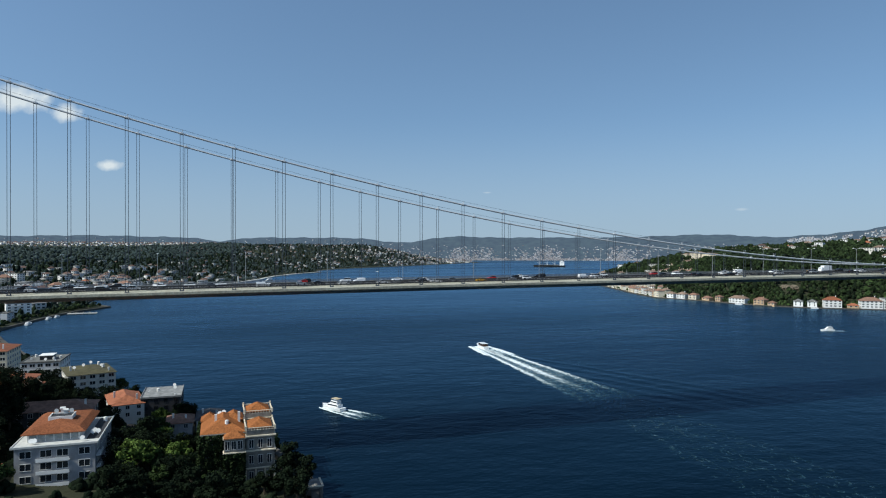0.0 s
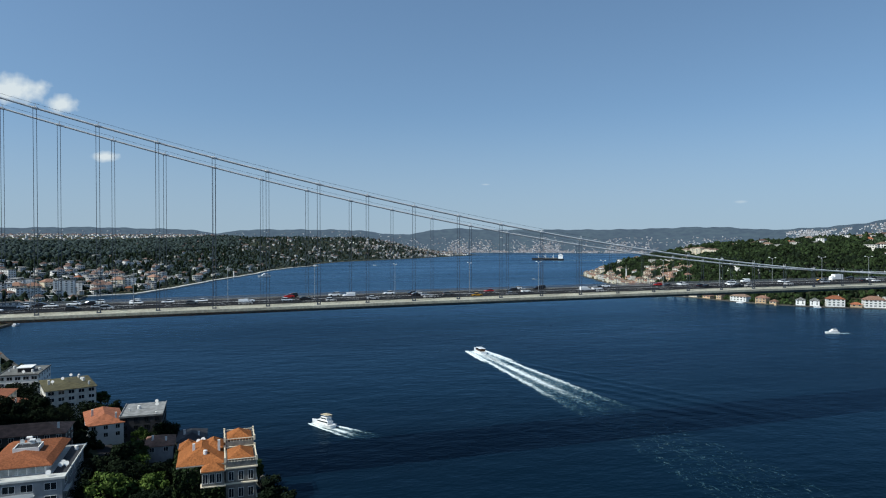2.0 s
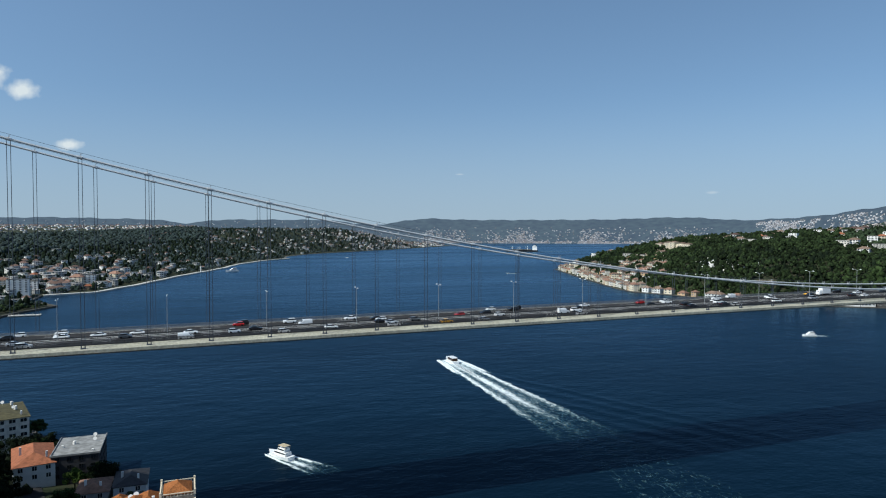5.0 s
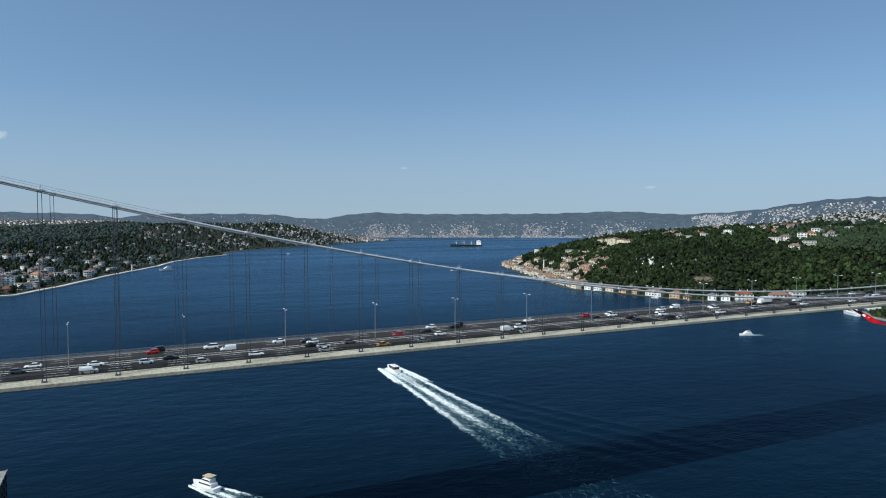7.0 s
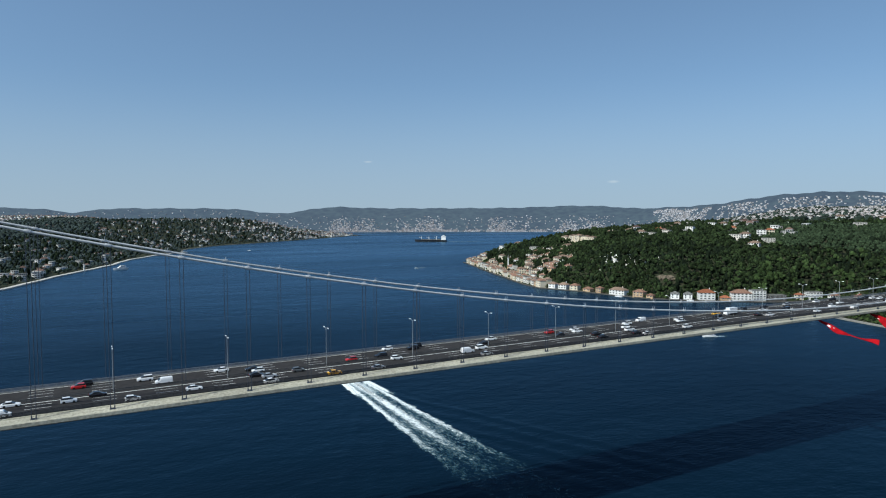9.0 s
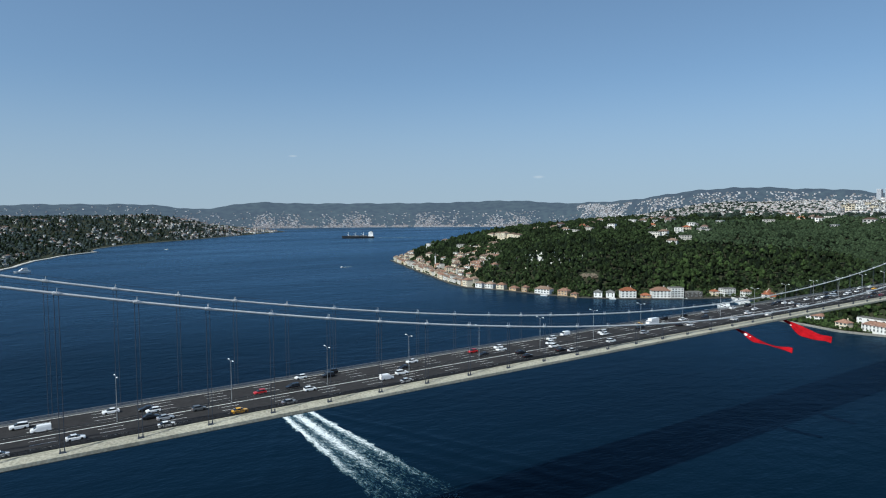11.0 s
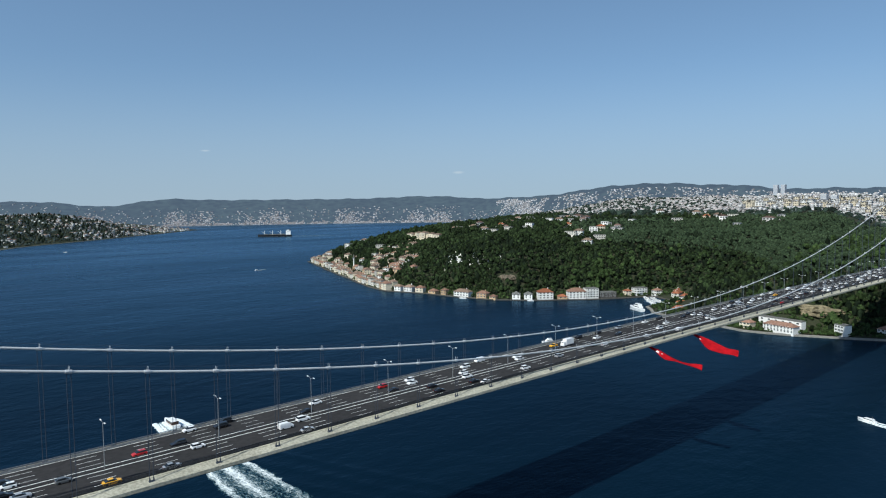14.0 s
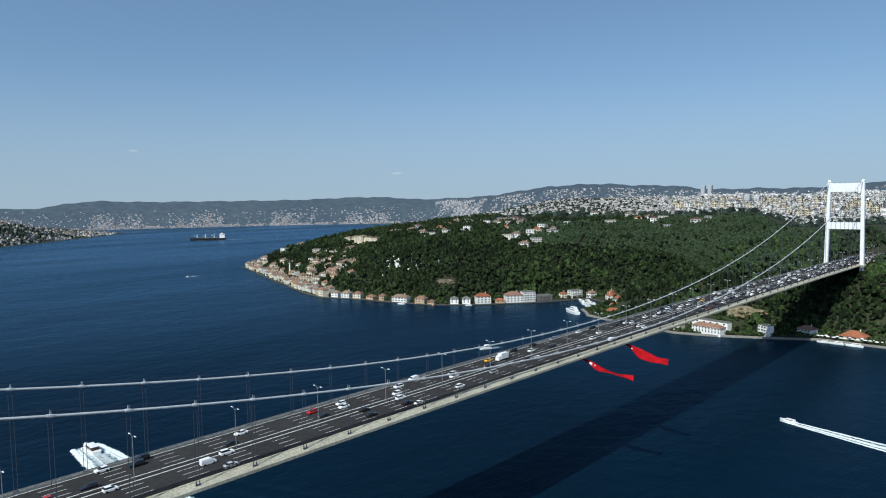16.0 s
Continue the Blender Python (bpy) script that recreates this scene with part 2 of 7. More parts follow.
M_LEAF_BRIGHT = mat("bright_sunlit_leaves", (0.105, 0.15, 0.034), 0.75, scale=0.4, second=(0.03, 0.055, 0.013), island=0.5, spec=0.04)
M_FLAG = mat("red_cloth", (0.36, 0.006, 0.012), 0.8, scale=0.5, vary=0.3, spec=0.05)
M_CLOTH_WHITE = mat("white_cloth", (0.8, 0.8, 0.8), 0.8, scale=1)
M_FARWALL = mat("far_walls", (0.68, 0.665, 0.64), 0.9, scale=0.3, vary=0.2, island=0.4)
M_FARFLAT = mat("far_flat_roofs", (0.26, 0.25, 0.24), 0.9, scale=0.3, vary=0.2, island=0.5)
# distance haze is mixed into these roof and wall greys
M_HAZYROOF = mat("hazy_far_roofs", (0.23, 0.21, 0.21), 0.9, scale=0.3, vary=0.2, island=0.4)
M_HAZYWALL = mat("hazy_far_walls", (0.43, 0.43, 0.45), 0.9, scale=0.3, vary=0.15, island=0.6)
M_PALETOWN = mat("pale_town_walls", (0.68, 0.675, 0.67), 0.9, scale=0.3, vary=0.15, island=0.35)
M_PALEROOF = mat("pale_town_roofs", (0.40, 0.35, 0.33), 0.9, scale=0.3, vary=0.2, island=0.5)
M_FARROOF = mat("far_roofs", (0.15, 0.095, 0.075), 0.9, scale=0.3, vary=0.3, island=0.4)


# ---- mesh helpers ----
def bm_box(bm, x0, x1, y0, y1, z0, z1, mi=0, taper=0.0):
    v = [bm.verts.new(c) for c in ((x0, y0, z0), (x1, y0, z0), (x1, y1, z0), (x0, y1, z0),
                                   (x0 + taper, y0 + taper, z1), (x1 - taper, y0 + taper, z1), (x1 - taper, y1 - taper, z1), (x0 + taper, y1 - taper, z1))]
    for q in ((3, 2, 1, 0), (4, 5, 6, 7), (0, 1, 5, 4), (1, 2, 6, 5), (2, 3, 7, 6), (3, 0, 4, 7)):
        bm.faces.new([v[i] for i in q]).material_index = mi


def bm_tube(bm, points, radius, sides=6, cap=True):
    """A round bar along points; radius is one number or one for each point."""
    rings, pts = [], [Vector(p) for p in points]
    rad = radius if isinstance(radius, (list, tuple)) else [radius] * len(pts)
    for i, p in enumerate(pts):
        along = (pts[min(i + 1, len(pts) - 1)] - pts[max(i - 1, 0)]).normalized()
        u = along.cross(Vector((0, 1, 0)) if abs(along.y) < 0.9 else Vector((1, 0, 0))).normalized()
        w = along.cross(u)
        rings.append([bm.verts.new(p + rad[i] * (u * math.cos(a) + w * math.sin(a))) for a in (math.tau * k / sides for k in range(sides))])
    for a, b in zip(rings, rings[1:]):
        for k in range(sides):
            bm.faces.new((a[k], a[(k + 1) % sides], b[(k + 1) % sides], b[k]))
    if cap:
        bm.faces.new(rings[0][::-1]), bm.faces.new(rings[-1])


def bm_sweep(bm, profile, xs, zf, mi=0, closed=True):
    """A cross-section (y, z) swept along x, over the height zf(x)."""
    rings = [[bm.verts.new((x, y, z + zf(x))) for y, z in profile] for x in xs]
    n = len(profile)
    for a, b in zip(rings, rings[1:]):
        for k in range(n if closed else n - 1):
            bm.faces.new((a[k], b[k], b[(k + 1) % n], a[(k + 1) % n])).material_index = mi
    if closed:
        bm.faces.new(rings[0]), bm.faces.new(rings[-1][::-1])


def mesh_of(name, bm, *mats, smooth=False):
    bmesh.ops.recalc_face_normals(bm, faces=bm.faces)
    me = bpy.data.meshes.new(name)
    bm.to_mesh(me)
    bm.free()
    for m in mats:
        me.materials.append(m)
    if smooth:
        me.shade_smooth()
    return me


def part(name, bm, material, parent, label="", smooth=False):
    mats = material if isinstance(material, (list, tuple)) else [material]
    ob = new(name, bm if isinstance(bm, bpy.types.Mesh) else mesh_of(name, bm, *mats, smooth=smooth))
    ob.parent = parent
    return tagged(ob, label)


def raw_mesh(name, verts, faces, mats, index=None, smooth=False):
    """A mesh straight from number arrays; faces all with as many corners."""
    verts, faces = np.asarray(verts, np.float32), np.asarray(faces, np.int32)
    me = bpy.data.meshes.new(name)
    k = faces.shape[1]
    me.vertices.add(len(verts)), me.loops.add(faces.size), me.polygons.add(len(faces))
    me.vertices.foreach_set("co", verts.ravel())
    me.loops.foreach_set("vertex_index", faces.ravel())
    me.polygons.foreach_set("loop_start", np.arange(0, faces.size, k, dtype=np.int32))
    me.polygons.foreach_set("loop_total", np.full(len(faces), k, np.int32))
    for m in mats:
        me.materials.append(m)
    if index is not None:
        me.polygons.foreach_set("material_index", np.asarray(index, np.int32))
    me.update(calc_edges=True)
    if smooth:
        me.shade_smooth()
    return me

# ---- the lie of the land ----
LEFT_COAST = [(-420, -2600), (-400, -600), (-385, -250), (-370, -120), (-369, -53), (-378, -5), (-417, 63), (-458, 143), (-540, 300),
              (-600, 450), (-590, 553), (-571, 652), (-538, 716), (-582, 790), (-580, 864), (-514, 892), (-468, 1003), (-395, 1220),
              (-300, 1460), (-256, 1620), (-175, 1790), (-85, 1905), (-98, 1955), (-60, 2085), (30, 2225), (110, 2310), (300, 2470), (644, 2790), (940, 3080)]
FAR_COAST = [(930, 3250), (760, 3600), (760, 3980), (1085, 3809), (1696, 3536), (2373, 3076), (2900, 2650)]
RIGHT_COAST = [(2300, 2350), (1500, 1850), (800, 1420), (520, 1250), (425, 1141), (346, 914), (266, 680), (257, 618), (281, 553),
               (291, 491), (306, 440), (351, 388), (402, 350), (453, 320), (488, 304), (470, 268), (400, 262), (368, 235), (350, 184),
               (335, 110), (346, 67), (369, 25), (390, -16), (391, -71), (385, -200), (420, -600), (450, -2600)]
STRAIT = np.array(LEFT_COAST + FAR_COAST + RIGHT_COAST, float)
EYE = np.array((-360.0, -215.0))                     # middle of the stretch of air from which the place is seen


def shore_distance(x, y):
    """Metres from the shore: positive on land, negative on the water."""
    x, y = np.asarray(x, float), np.asarray(y, float)
    best, inside = np.full(x.shape, 1e9), np.zeros(x.shape, bool)
    for (ax, ay), (bx, by) in zip(STRAIT, np.roll(STRAIT, -1, 0)):
        ex, ey = bx - ax, by - ay
        t = np.clip(((x - ax) * ex + (y - ay) * ey) / (ex * ex + ey * ey), 0, 1)
        best = np.minimum(best, np.hypot(x - ax - t * ex, y - ay - t * ey))
        if ay != by:
            inside ^= ((ay > y) != (by > y)) & (x < ex * (y - ay) / (by - ay) + ax)
    return np.where(inside, -best, best)


def smooth(a, low, high):
    t = np.clip((a - low) / (high - low), 0, 1)
    return t * t * (3 - 2 * t)


def waves(x, y):
    return (np.sin(x / 61 + 1.3) * np.sin(y / 83 + 0.4) + 0.6 * np.sin(x / 29 + y / 47) + 0.5 * np.sin(y / 23 - x / 53 + 2))


def height(x, y, d=None):
    x, y = np.asarray(x, float), np.asarray(y, float)
    d = shore_distance(x, y) if d is None else d
    dd = np.maximum(d, 0)
    west = x < np.where(y < 1500, -20, -20 + (y - 1500) * 1.1)
    r = np.hypot(x - EYE[0], y - EYE[1])
    b = np.degrees(np.arctan2(x - EYE[0], y - EYE[1]))
    dip = 16 * smooth(b, -4, 1) * (1 - smooth(r, 1750, 2350))
    left = (82 - dip) * (1 - np.exp(-(dd / 480) ** 1.4)) * (1 - 0.6 * smooth(-y, -350, -150)) + 3 * (1 - np.exp(-dd / 30)) * smooth(-y, -350, -150)
    left = left + (44 * np.exp(-((x + 60) / 330) ** 2 - ((y - 2600) / 300) ** 2) + 46 * np.exp(-((x - 330) / 260) ** 2 - ((y - 2900) / 260) ** 2)) * (1 - np.exp(-dd / 130)) + 20 * smooth(r, 2400, 3600) * (1 - smooth(b, -1, 3))
    left = left + 24 * np.exp(-((x + 530) / 52) ** 2 - ((y - 20) / 60) ** 2)
    crest = 85 + 13 * smooth(b, 48, 57) + 5 * np.exp(-((b - 69.5) / 2.6) ** 2) + 6 * smooth(b, 74, 80)
    right = crest * (1 - np.exp(-(dd / 225) ** 1.2)) + 34 * smooth(r, 1900, 3100) * smooth(b, 50, 58)
    right = right - 26 * smooth(b, 71, 74) * np.exp(-((r - 1650) / 420) ** 2)
    h = np.where(west, left, right) + 2.5 * waves(x, y) * smooth(dd, 30, 260)
    # the motorway runs off the bridge in a cutting
    cut = smooth(np.abs(y), 26, 60)
    h = np.where((np.abs(x) > 560) & (np.abs(x) < 1100), np.minimum(h, 59 + 60 * cut), h)
    # a shelf behind the quays
    return np.where(d > 3, 1.9 + h * smooth(dd, 8, 60), -4.0)


def steps(*spans):
    out = []
    for a, b, s in spans:
        out += list(np.arange(a, b, s))
    return np.array(out + [spans[-1][1]])


gx = steps((-4600, -2200, 80), (-2200, -1000, 30), (-1000, 1200, 12), (1200, 2400, 30), (2400, 4900, 60))
gy = steps((-2600, -500, 70), (-500, 1400, 12), (1400, 3000, 25), (3000, 4800, 60))
X, Y = np.meshgrid(gx, gy)
D = shore_distance(X, Y)
Z = height(X, Y, D)
nx = len(gx)
cell = (np.arange(len(gy) - 1)[:, None] * nx + np.arange(nx - 1)[None, :]).ravel()
land = raw_mesh("ground", np.stack([X, Y, Z], -1).reshape(-1, 3), np.stack([cell, cell + 1, cell + 1 + nx, cell + nx], 1), [M_GROUND], smooth=True)
tagged(new("ground", land), "wooded slopes of dry grass and soil on both shores", "ground", kind="structure")

bm = bmesh.new()
for q in ((-4900, -2700, 4950, 4900),):
    bm.faces.new([bm.verts.new(c) for c in ((q[0], q[1], 0), (q[2], q[1], 0), (q[2], q[3], 0), (q[0], q[3], 0))])
tagged(new("water", mesh_of("water", bm, M_WATER)), "deep blue strait with small wind waves", "sea", kind="structure")


def ridge(b):
    """Height of the far skyline over the bearing b, in degrees."""
    def bump(at, wide, high):
        return high * np.exp(-((b - at) / wide) ** 2)
    h = 146 + bump(-0.5, 1.6, -24) + bump(14.6, 2.6, -32) + bump(19.4, 2.2, 10) + bump(40, 4, 14) + bump(44.8, 2, -8) + bump(-10, 4, 9)
    h = h + bump(55, 4, 34) + bump(60.5, 4.5, 52) + bump(65.5, 2.5, 25) + bump(71, 4, 24) + bump(80, 5, 44)
    return h + 2.2 * np.sin(b * 2.3) + 1.5 * np.sin(b * 5.1 + 1)


def far_reach(b):
    return 4480 - 1080 * smooth(b, 44, 54)


bs, us = np.radians(np.arange(-32, 100.1, 0.25)), np.array([-0.25, 0, 0.12, 0.3, 0.5, 0.7, 0.85, 1, 1.1])
B, U = np.meshgrid(bs, us)
deg = np.degrees(B)
reach = far_reach(deg) - 420 + 420 * U
hz = np.clip(U, 0, 1) ** 0.9 * ridge(deg) * (1 + 0.06 * np.sin(deg * 3.1 + 5 * U) * (1 - np.clip(U, 0, 1)))
hz = np.where(U < 0, -6, np.where(U > 1, hz * 0.7, hz + 2))
n = len(bs)
cell = (np.arange(len(us) - 1)[:, None] * n + np.arange(n - 1)[None, :]).ravel()
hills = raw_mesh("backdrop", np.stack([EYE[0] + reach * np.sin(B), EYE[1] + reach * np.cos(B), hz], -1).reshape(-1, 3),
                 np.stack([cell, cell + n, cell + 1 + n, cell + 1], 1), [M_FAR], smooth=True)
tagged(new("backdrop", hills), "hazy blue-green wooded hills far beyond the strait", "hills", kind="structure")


M_PROMENADE = mat("bleached_promenade_stone", (0.52, 0.50, 0.46), 0.9, scale=0.4, vary=0.2, big=0.15)
M_ROCK_DARK = mat("wet_dark_stone", (0.09, 0.085, 0.075), 0.9, scale=0.5, vary=0.4, big=0.3)


def quay(name, coast, a, b, label, top=1.9, wide=9.0, side=1.0, stone=None):
    """A stone quay along a stretch of a coast."""
    pts = [Vector((*p, 0)) for p in coast[a:b]]
    fine = []
    for p, q in zip(pts, pts[1:]):
        k = max(2, int((q - p).length / 30))
        fine += [p.lerp(q, i / k) for i in range(k)]
    fine.append(pts[-1])
    bm, rings = bmesh.new(), []
    for i, p in enumerate(fine):
        t = (fine[min(i + 1, len(fine) - 1)] - fine[max(i - 1, 0)]).normalized()
        nrm = Vector((-t.y, t.x, 0)) * side
        wob = 1.2 * math.sin(i * 1.7) + 0.8 * math.sin(i * 0.6)
        edge = p + nrm * wob
        rings.append([bm.verts.new(edge + nrm * o + Vector((0, 0, z))) for o, z in ((0, -3), (0, top), (0.5, top + 0.25), (1.1, top), (wide, top + 0.1), (wide, -3))])
    for u, v in zip(rings, rings[1:]):
        for k in range(5):
            bm.faces.new((u[k], v[k], v[k + 1], u[k + 1]))
    return tagged(new(name, mesh_of(name, bm, stone or M_QUAY)), label, "quay", kind="structure")


quay("promenade", LEFT_COAST, 14, 22, "pale stone promenade along the wooded shore", wide=9, stone=M_PROMENADE)
quay("quay_north", LEFT_COAST, 21, 29, "low pale quay before the houses of the cape", wide=4, top=1.5)
quay("quay", LEFT_COAST, 2, 15, "low dark stone sea wall below the houses", wide=3.5, stone=M_ROCK_DARK)
quay("quay_south", RIGHT_COAST, 16, 26, "pale stone quay below the villas", wide=3.5, top=1.6)
quay("quay_east", RIGHT_COAST, 4, 17, "low stone quay in front of the waterside houses", wide=2.5, top=1.3, stone=M_ROCK_DARK)

# ---- the suspension bridge ----
SPAN, HALF, PANEL, Z_MID, SAG = 545.0, 16.9, 17.92, 69.4, 90.2


def deck_z(x):
    return 66.6 - 2.9 * (x / SPAN) ** 2


def cable_z(x):
    return Z_MID + SAG * (x / SPAN) ** 2 if abs(x) <= SPAN else Z_MID + SAG - (abs(x) - SPAN) * (Z_MID + SAG - 58) / 215


bridge = tagged(new("suspension_bridge"), "long steel suspension bridge with white towers over the strait", "bridge")
END = 800
xs = list(np.arange(-END, END + 1, PANEL))
bm = bmesh.new()
bm_sweep(bm, [(-14.25, -0.36), (-18.4, -1.9), (-10, -3.4), (10, -3.4), (18.4, -1.9), (14.25, -0.36)], xs, deck_z)
part("box_girder", bm, M_GIRDER, bridge, "shallow grey steel box girder")
bm = bmesh.new()
bm_sweep(bm, [(-14.3, -0.349), (14.3, -0.349), (14.3, 0.0), (-14.3, 0.0)], xs, deck_z)
part("roadway", bm, M_ASPHALT, bridge, "dark asphalt carriageways of eight lanes")
for s in (-1, 1):
    bm = bmesh.new()
    prof = [(14.31, -0.35), (14.31, 0.12), (15.3, 0.06), (15.4, -0.12), (18.6, -0.75), (18.75, -0.55), (18.95, -0.6), (19.0, -1.5), (18.6, -1.75), (17.0, -1.5), (14.5, -0.5)]
    bm_sweep(bm, [(s * y, z) for y, z in prof][::s], xs, deck_z)
    part("footway", bm, M_CREAM, bridge, "cream painted edge of the deck sloping outwards")
    # parapet between road and footway
    bm = bmesh.new()
    for z, r in ((0.55, 0.07), (0.85, 0.07), (1.15, 0.09)):
        bm_sweep(bm, [(s * 14.45 - r, z - r), (s * 14.45 + r, z - r), (s * 14.45 + r, z + r), (s * 14.45 - r, z + r)], xs, deck_z)
    bm_sweep(bm, [(s * 14.45 - 0.16, 0.12), (s * 14.45 + 0.16, 0.12), (s * 14.45 + 0.13, 0.4), (s * 14.45 - 0.13, 0.4)], xs, deck_z)
    for i in range(int(2 * END / 2.24)):
        x = -END + 2.24 * i
        z = deck_z(x)
        bm_box(bm, x - 0.06, x + 0.06, s * 14.45 - 0.08, s * 14.45 + 0.08, z + 0.12, z + 1.2)
    part("crash_barrier", bm, M_FAR_RAIL if s > 0 else M_DARK, bridge, "steel crash barrier along the road's edge")
    # double rail of the central reserve
    bm = bmesh.new()
    bm_sweep(bm, [(s * 0.8 - 0.06, 0.5), (s * 0.8 + 0.06, 0.5), (s * 0.8 + 0.06, 0.72), (s * 0.8 - 0.06, 0.72)], xs, deck_z)
    for i in range(int(2 * END / 4.48)):
        x = -END + 4.48 * i
        bm_box(bm, x - 0.06, x + 0.06, s * 0.8 - 0.05, s * 0.8 + 0.05, deck_z(x), deck_z(x) + 0.6)
    part("median_barrier", bm, M_RAIL, bridge, "grey barrier along the central reserve")
    # road lines: edges, and dashes between the lanes
    bm = bmesh.new()
    for y, w in ((1.5, 0.2), (13.9, 0.14)):
        bm_sweep(bm, [(s * y - w, 0.005), (s * y + w, 0.005), (s * y + w, 0.012), (s * y - w, 0.012)], xs, deck_z)
    part("edge_line", bm, M_PAINT, bridge, "white edge lines of the carriageway")
    bm = bmesh.new()
    for y in (4.35, 7.75, 11.15):
        for i in range(-50, 50):
            x0 = 5.0 + 16 * i
            v = [bm.verts.new((x, s * y + o, deck_z(x) + 0.012)) for x, o in ((x0, -0.085), (x0 + 6.2, -0.085), (x0 + 6.2, 0.085), (x0, 0.085))]
            bm.faces.new(v)
    tagged(part("lane_marking", bm, M_PAINT, bridge, "white dashes between the lanes"), kind="stuff")

for s in (-1, 1):
    y = s * HALF
    bm = bmesh.new()
    pts = [(x, y, cable_z(x)) for x in np.arange(-SPAN, SPAN + 1, PANEL / 2)]
    pts = [(-760, y, 58)] + pts + [(760, y, 58)]
    bm_tube(bm, pts, 0.34, 8)
    part("main_cable", bm, M_CABLE, bridge, "thick pale wrapped main cable", smooth=True)
    for o in (-0.45, 0.45):
        bm = bmesh.new()
        bm_tube(bm, [(x, y + o, cable_z(x) + 1.35) for x in np.arange(-SPAN, SPAN + 1, PANEL)], 0.022, 4)
        part("hand_rope", bm, M_ROPE, bridge, "thin hand rope above the main cable")

clamp_bm = bmesh.new()
bm_tube(clamp_bm, [(-0.75, 0, 0), (-0.7, 0, 0), (0.7, 0, 0), (0.75, 0, 0)], [0.36, 0.47, 0.47, 0.36], 8)
for o in (-0.45, 0.45):
    bm_box(clamp_bm, -0.05, 0.05, o - 0.04, o + 0.04, 0.2, 1.4)
clamp = mesh_of("cable_clamp", clamp_bm, M_CABLE)
anchor_bm = bmesh.new()
bm_box(anchor_bm, -0.8, 0.8, -0.35, 0.35, 0, 0.4, taper=0.15)
bm_box(anchor_bm, -0.66, -0.34, -0.18, 0.18, 0.4, 1.1, taper=0.06)
bm_box(anchor_bm, 0.34, 0.66, -0.18, 0.18, 0.4, 1.1, taper=0.06)
anchor = mesh_of("hanger_anchor", anchor_bm, M_ROPE)
for s in (-1, 1):
    for i in range(-29, 30):
        x, y = i * PANEL, s * HALF
        zc, zd = cable_z(x), deck_z(x)
        c = part("cable_clamp", clamp, None, bridge)
        c.matrix_basis = pose(x, y, zc, 0, -math.degrees(math.atan(2 * SAG * x / SPAN ** 2)), 0)
        a = part("hanger_anchor", anchor, None, bridge)
        a.location = (x, y, zd - 0.5)
        bm = bmesh.new()
        for o in (-0.5, 0.5):
            bm_tube(bm, [(o, 0, -0.2), (o, 0, zc - zd)], 0.085, 5)
        h = part("hanger", bm, M_ROPE, bridge)
        h.location = (x, y, zd)


def tower(x0, base):
    top = Z_MID + SAG
    for s in (-1, 1):
        bm = bmesh.new()
        for z0, z1, a, b in ((base, 62, 3.0, 2.7), (62, 108, 2.7, 2.5), (108, top - 2, 2.5, 2.3)):
            y0, y1 = s * (HALF + 1.6 - 1.6 * (z0 - 50) / 110), s * (HALF + 1.6 - 1.6 * (z1 - 50) / 110)
            v = []
            for z, y, k in ((z0, y0, a), (z1, y1, b)):
                v.append([bm.verts.new((x0 + k * ux, y + 0.78 * k * uy, z)) for ux, uy in ((-1, -0.75), (-0.75, -1), (0.75, -1), (1, -0.75), (1, 0.75), (0.75, 1), (-0.75, 1), (-1, 0.75))])
            for i in range(8):
                bm.faces.new((v[0][i], v[0][(i + 1) % 8], v[1][(i + 1) % 8], v[1][i]))
            bm.faces.new(v[0][::-1]), bm.faces.new(v[1])
        leg = part("tower_leg", bm, M_TOWER, bridge, "tall white steel tower leg")
        bm = bmesh.new()                               # the footway widens round the leg
        zd = deck_z(x0)
        v = [[bm.verts.new((x0 + u, s * y, zd + z)) for u, y in ((-11, 18.9), (-5, 21.6), (5, 21.6), (11, 18.9))] for z in (-3.0, -0.52)]
        for i in range(4):
            bm.faces.new((v[0][i], v[0][(i + 1) % 4], v[1][(i + 1) % 4], v[1][i]))
        bm.faces.new(v[0][::-1]), bm.faces.new(v[1])
        part("footway_bay", bm, M_CREAM, bridge, "cream footway widened round the tower leg")
        bm = bmesh.new()
        bm_box(bm, x0 - 2.6, x0 + 2.6, s * HALF - 1.5, s * HALF + 1.5, top - 2, top - 0.4, taper=0.3)
        bm_tube(bm, [(x0, s * HALF - 1.2, top - 0.6), (x0, s * HALF + 1.2, top - 0.6)], 1.5, 12)
        part("cable_saddle", bm, M_TOWER, leg, "cable saddle on the tower top")
    for z0, z1 in ((103.5, 111.5), (146.5, 156.5)):
        bm = bmesh.new()
        w = HALF - 0.4
        v = [[bm.verts.new((x0 + k, s * (w + (0.6 if z0 < 80 else 0)), z)) for k, z in ((-1.9, z0), (1.9, z0), (1.9, z1), (-1.9, z1))] for s in (-1, 1)]
        for i in range(4):
            bm.faces.new((v[0][i], v[0][(i + 1) % 4], v[1][(i + 1) % 4], v[1][i]))
        part("portal_beam", bm, M_TOWER, bridge, "white portal beam between the tower legs")
    bm = bmesh.new()
    for s in (-1, 1):
        bm_tube(bm, [(x0 - 1.5, -HALF + 2, 157.6), (x0 - 1.5, HALF - 2, 157.6)], 0.06, 4)
        bm_box(bm, x0 - 4.2, x0 + 4.2, s * (HALF + 1.2) - 4, s * (HALF + 1.2) + 4, base - 8, base + 1.5, taper=0.3)
    part("tower_footing", bm, M_QUAY, bridge, "concrete footing of the tower")


tower(SPAN, 40)
tower(-SPAN, 40)


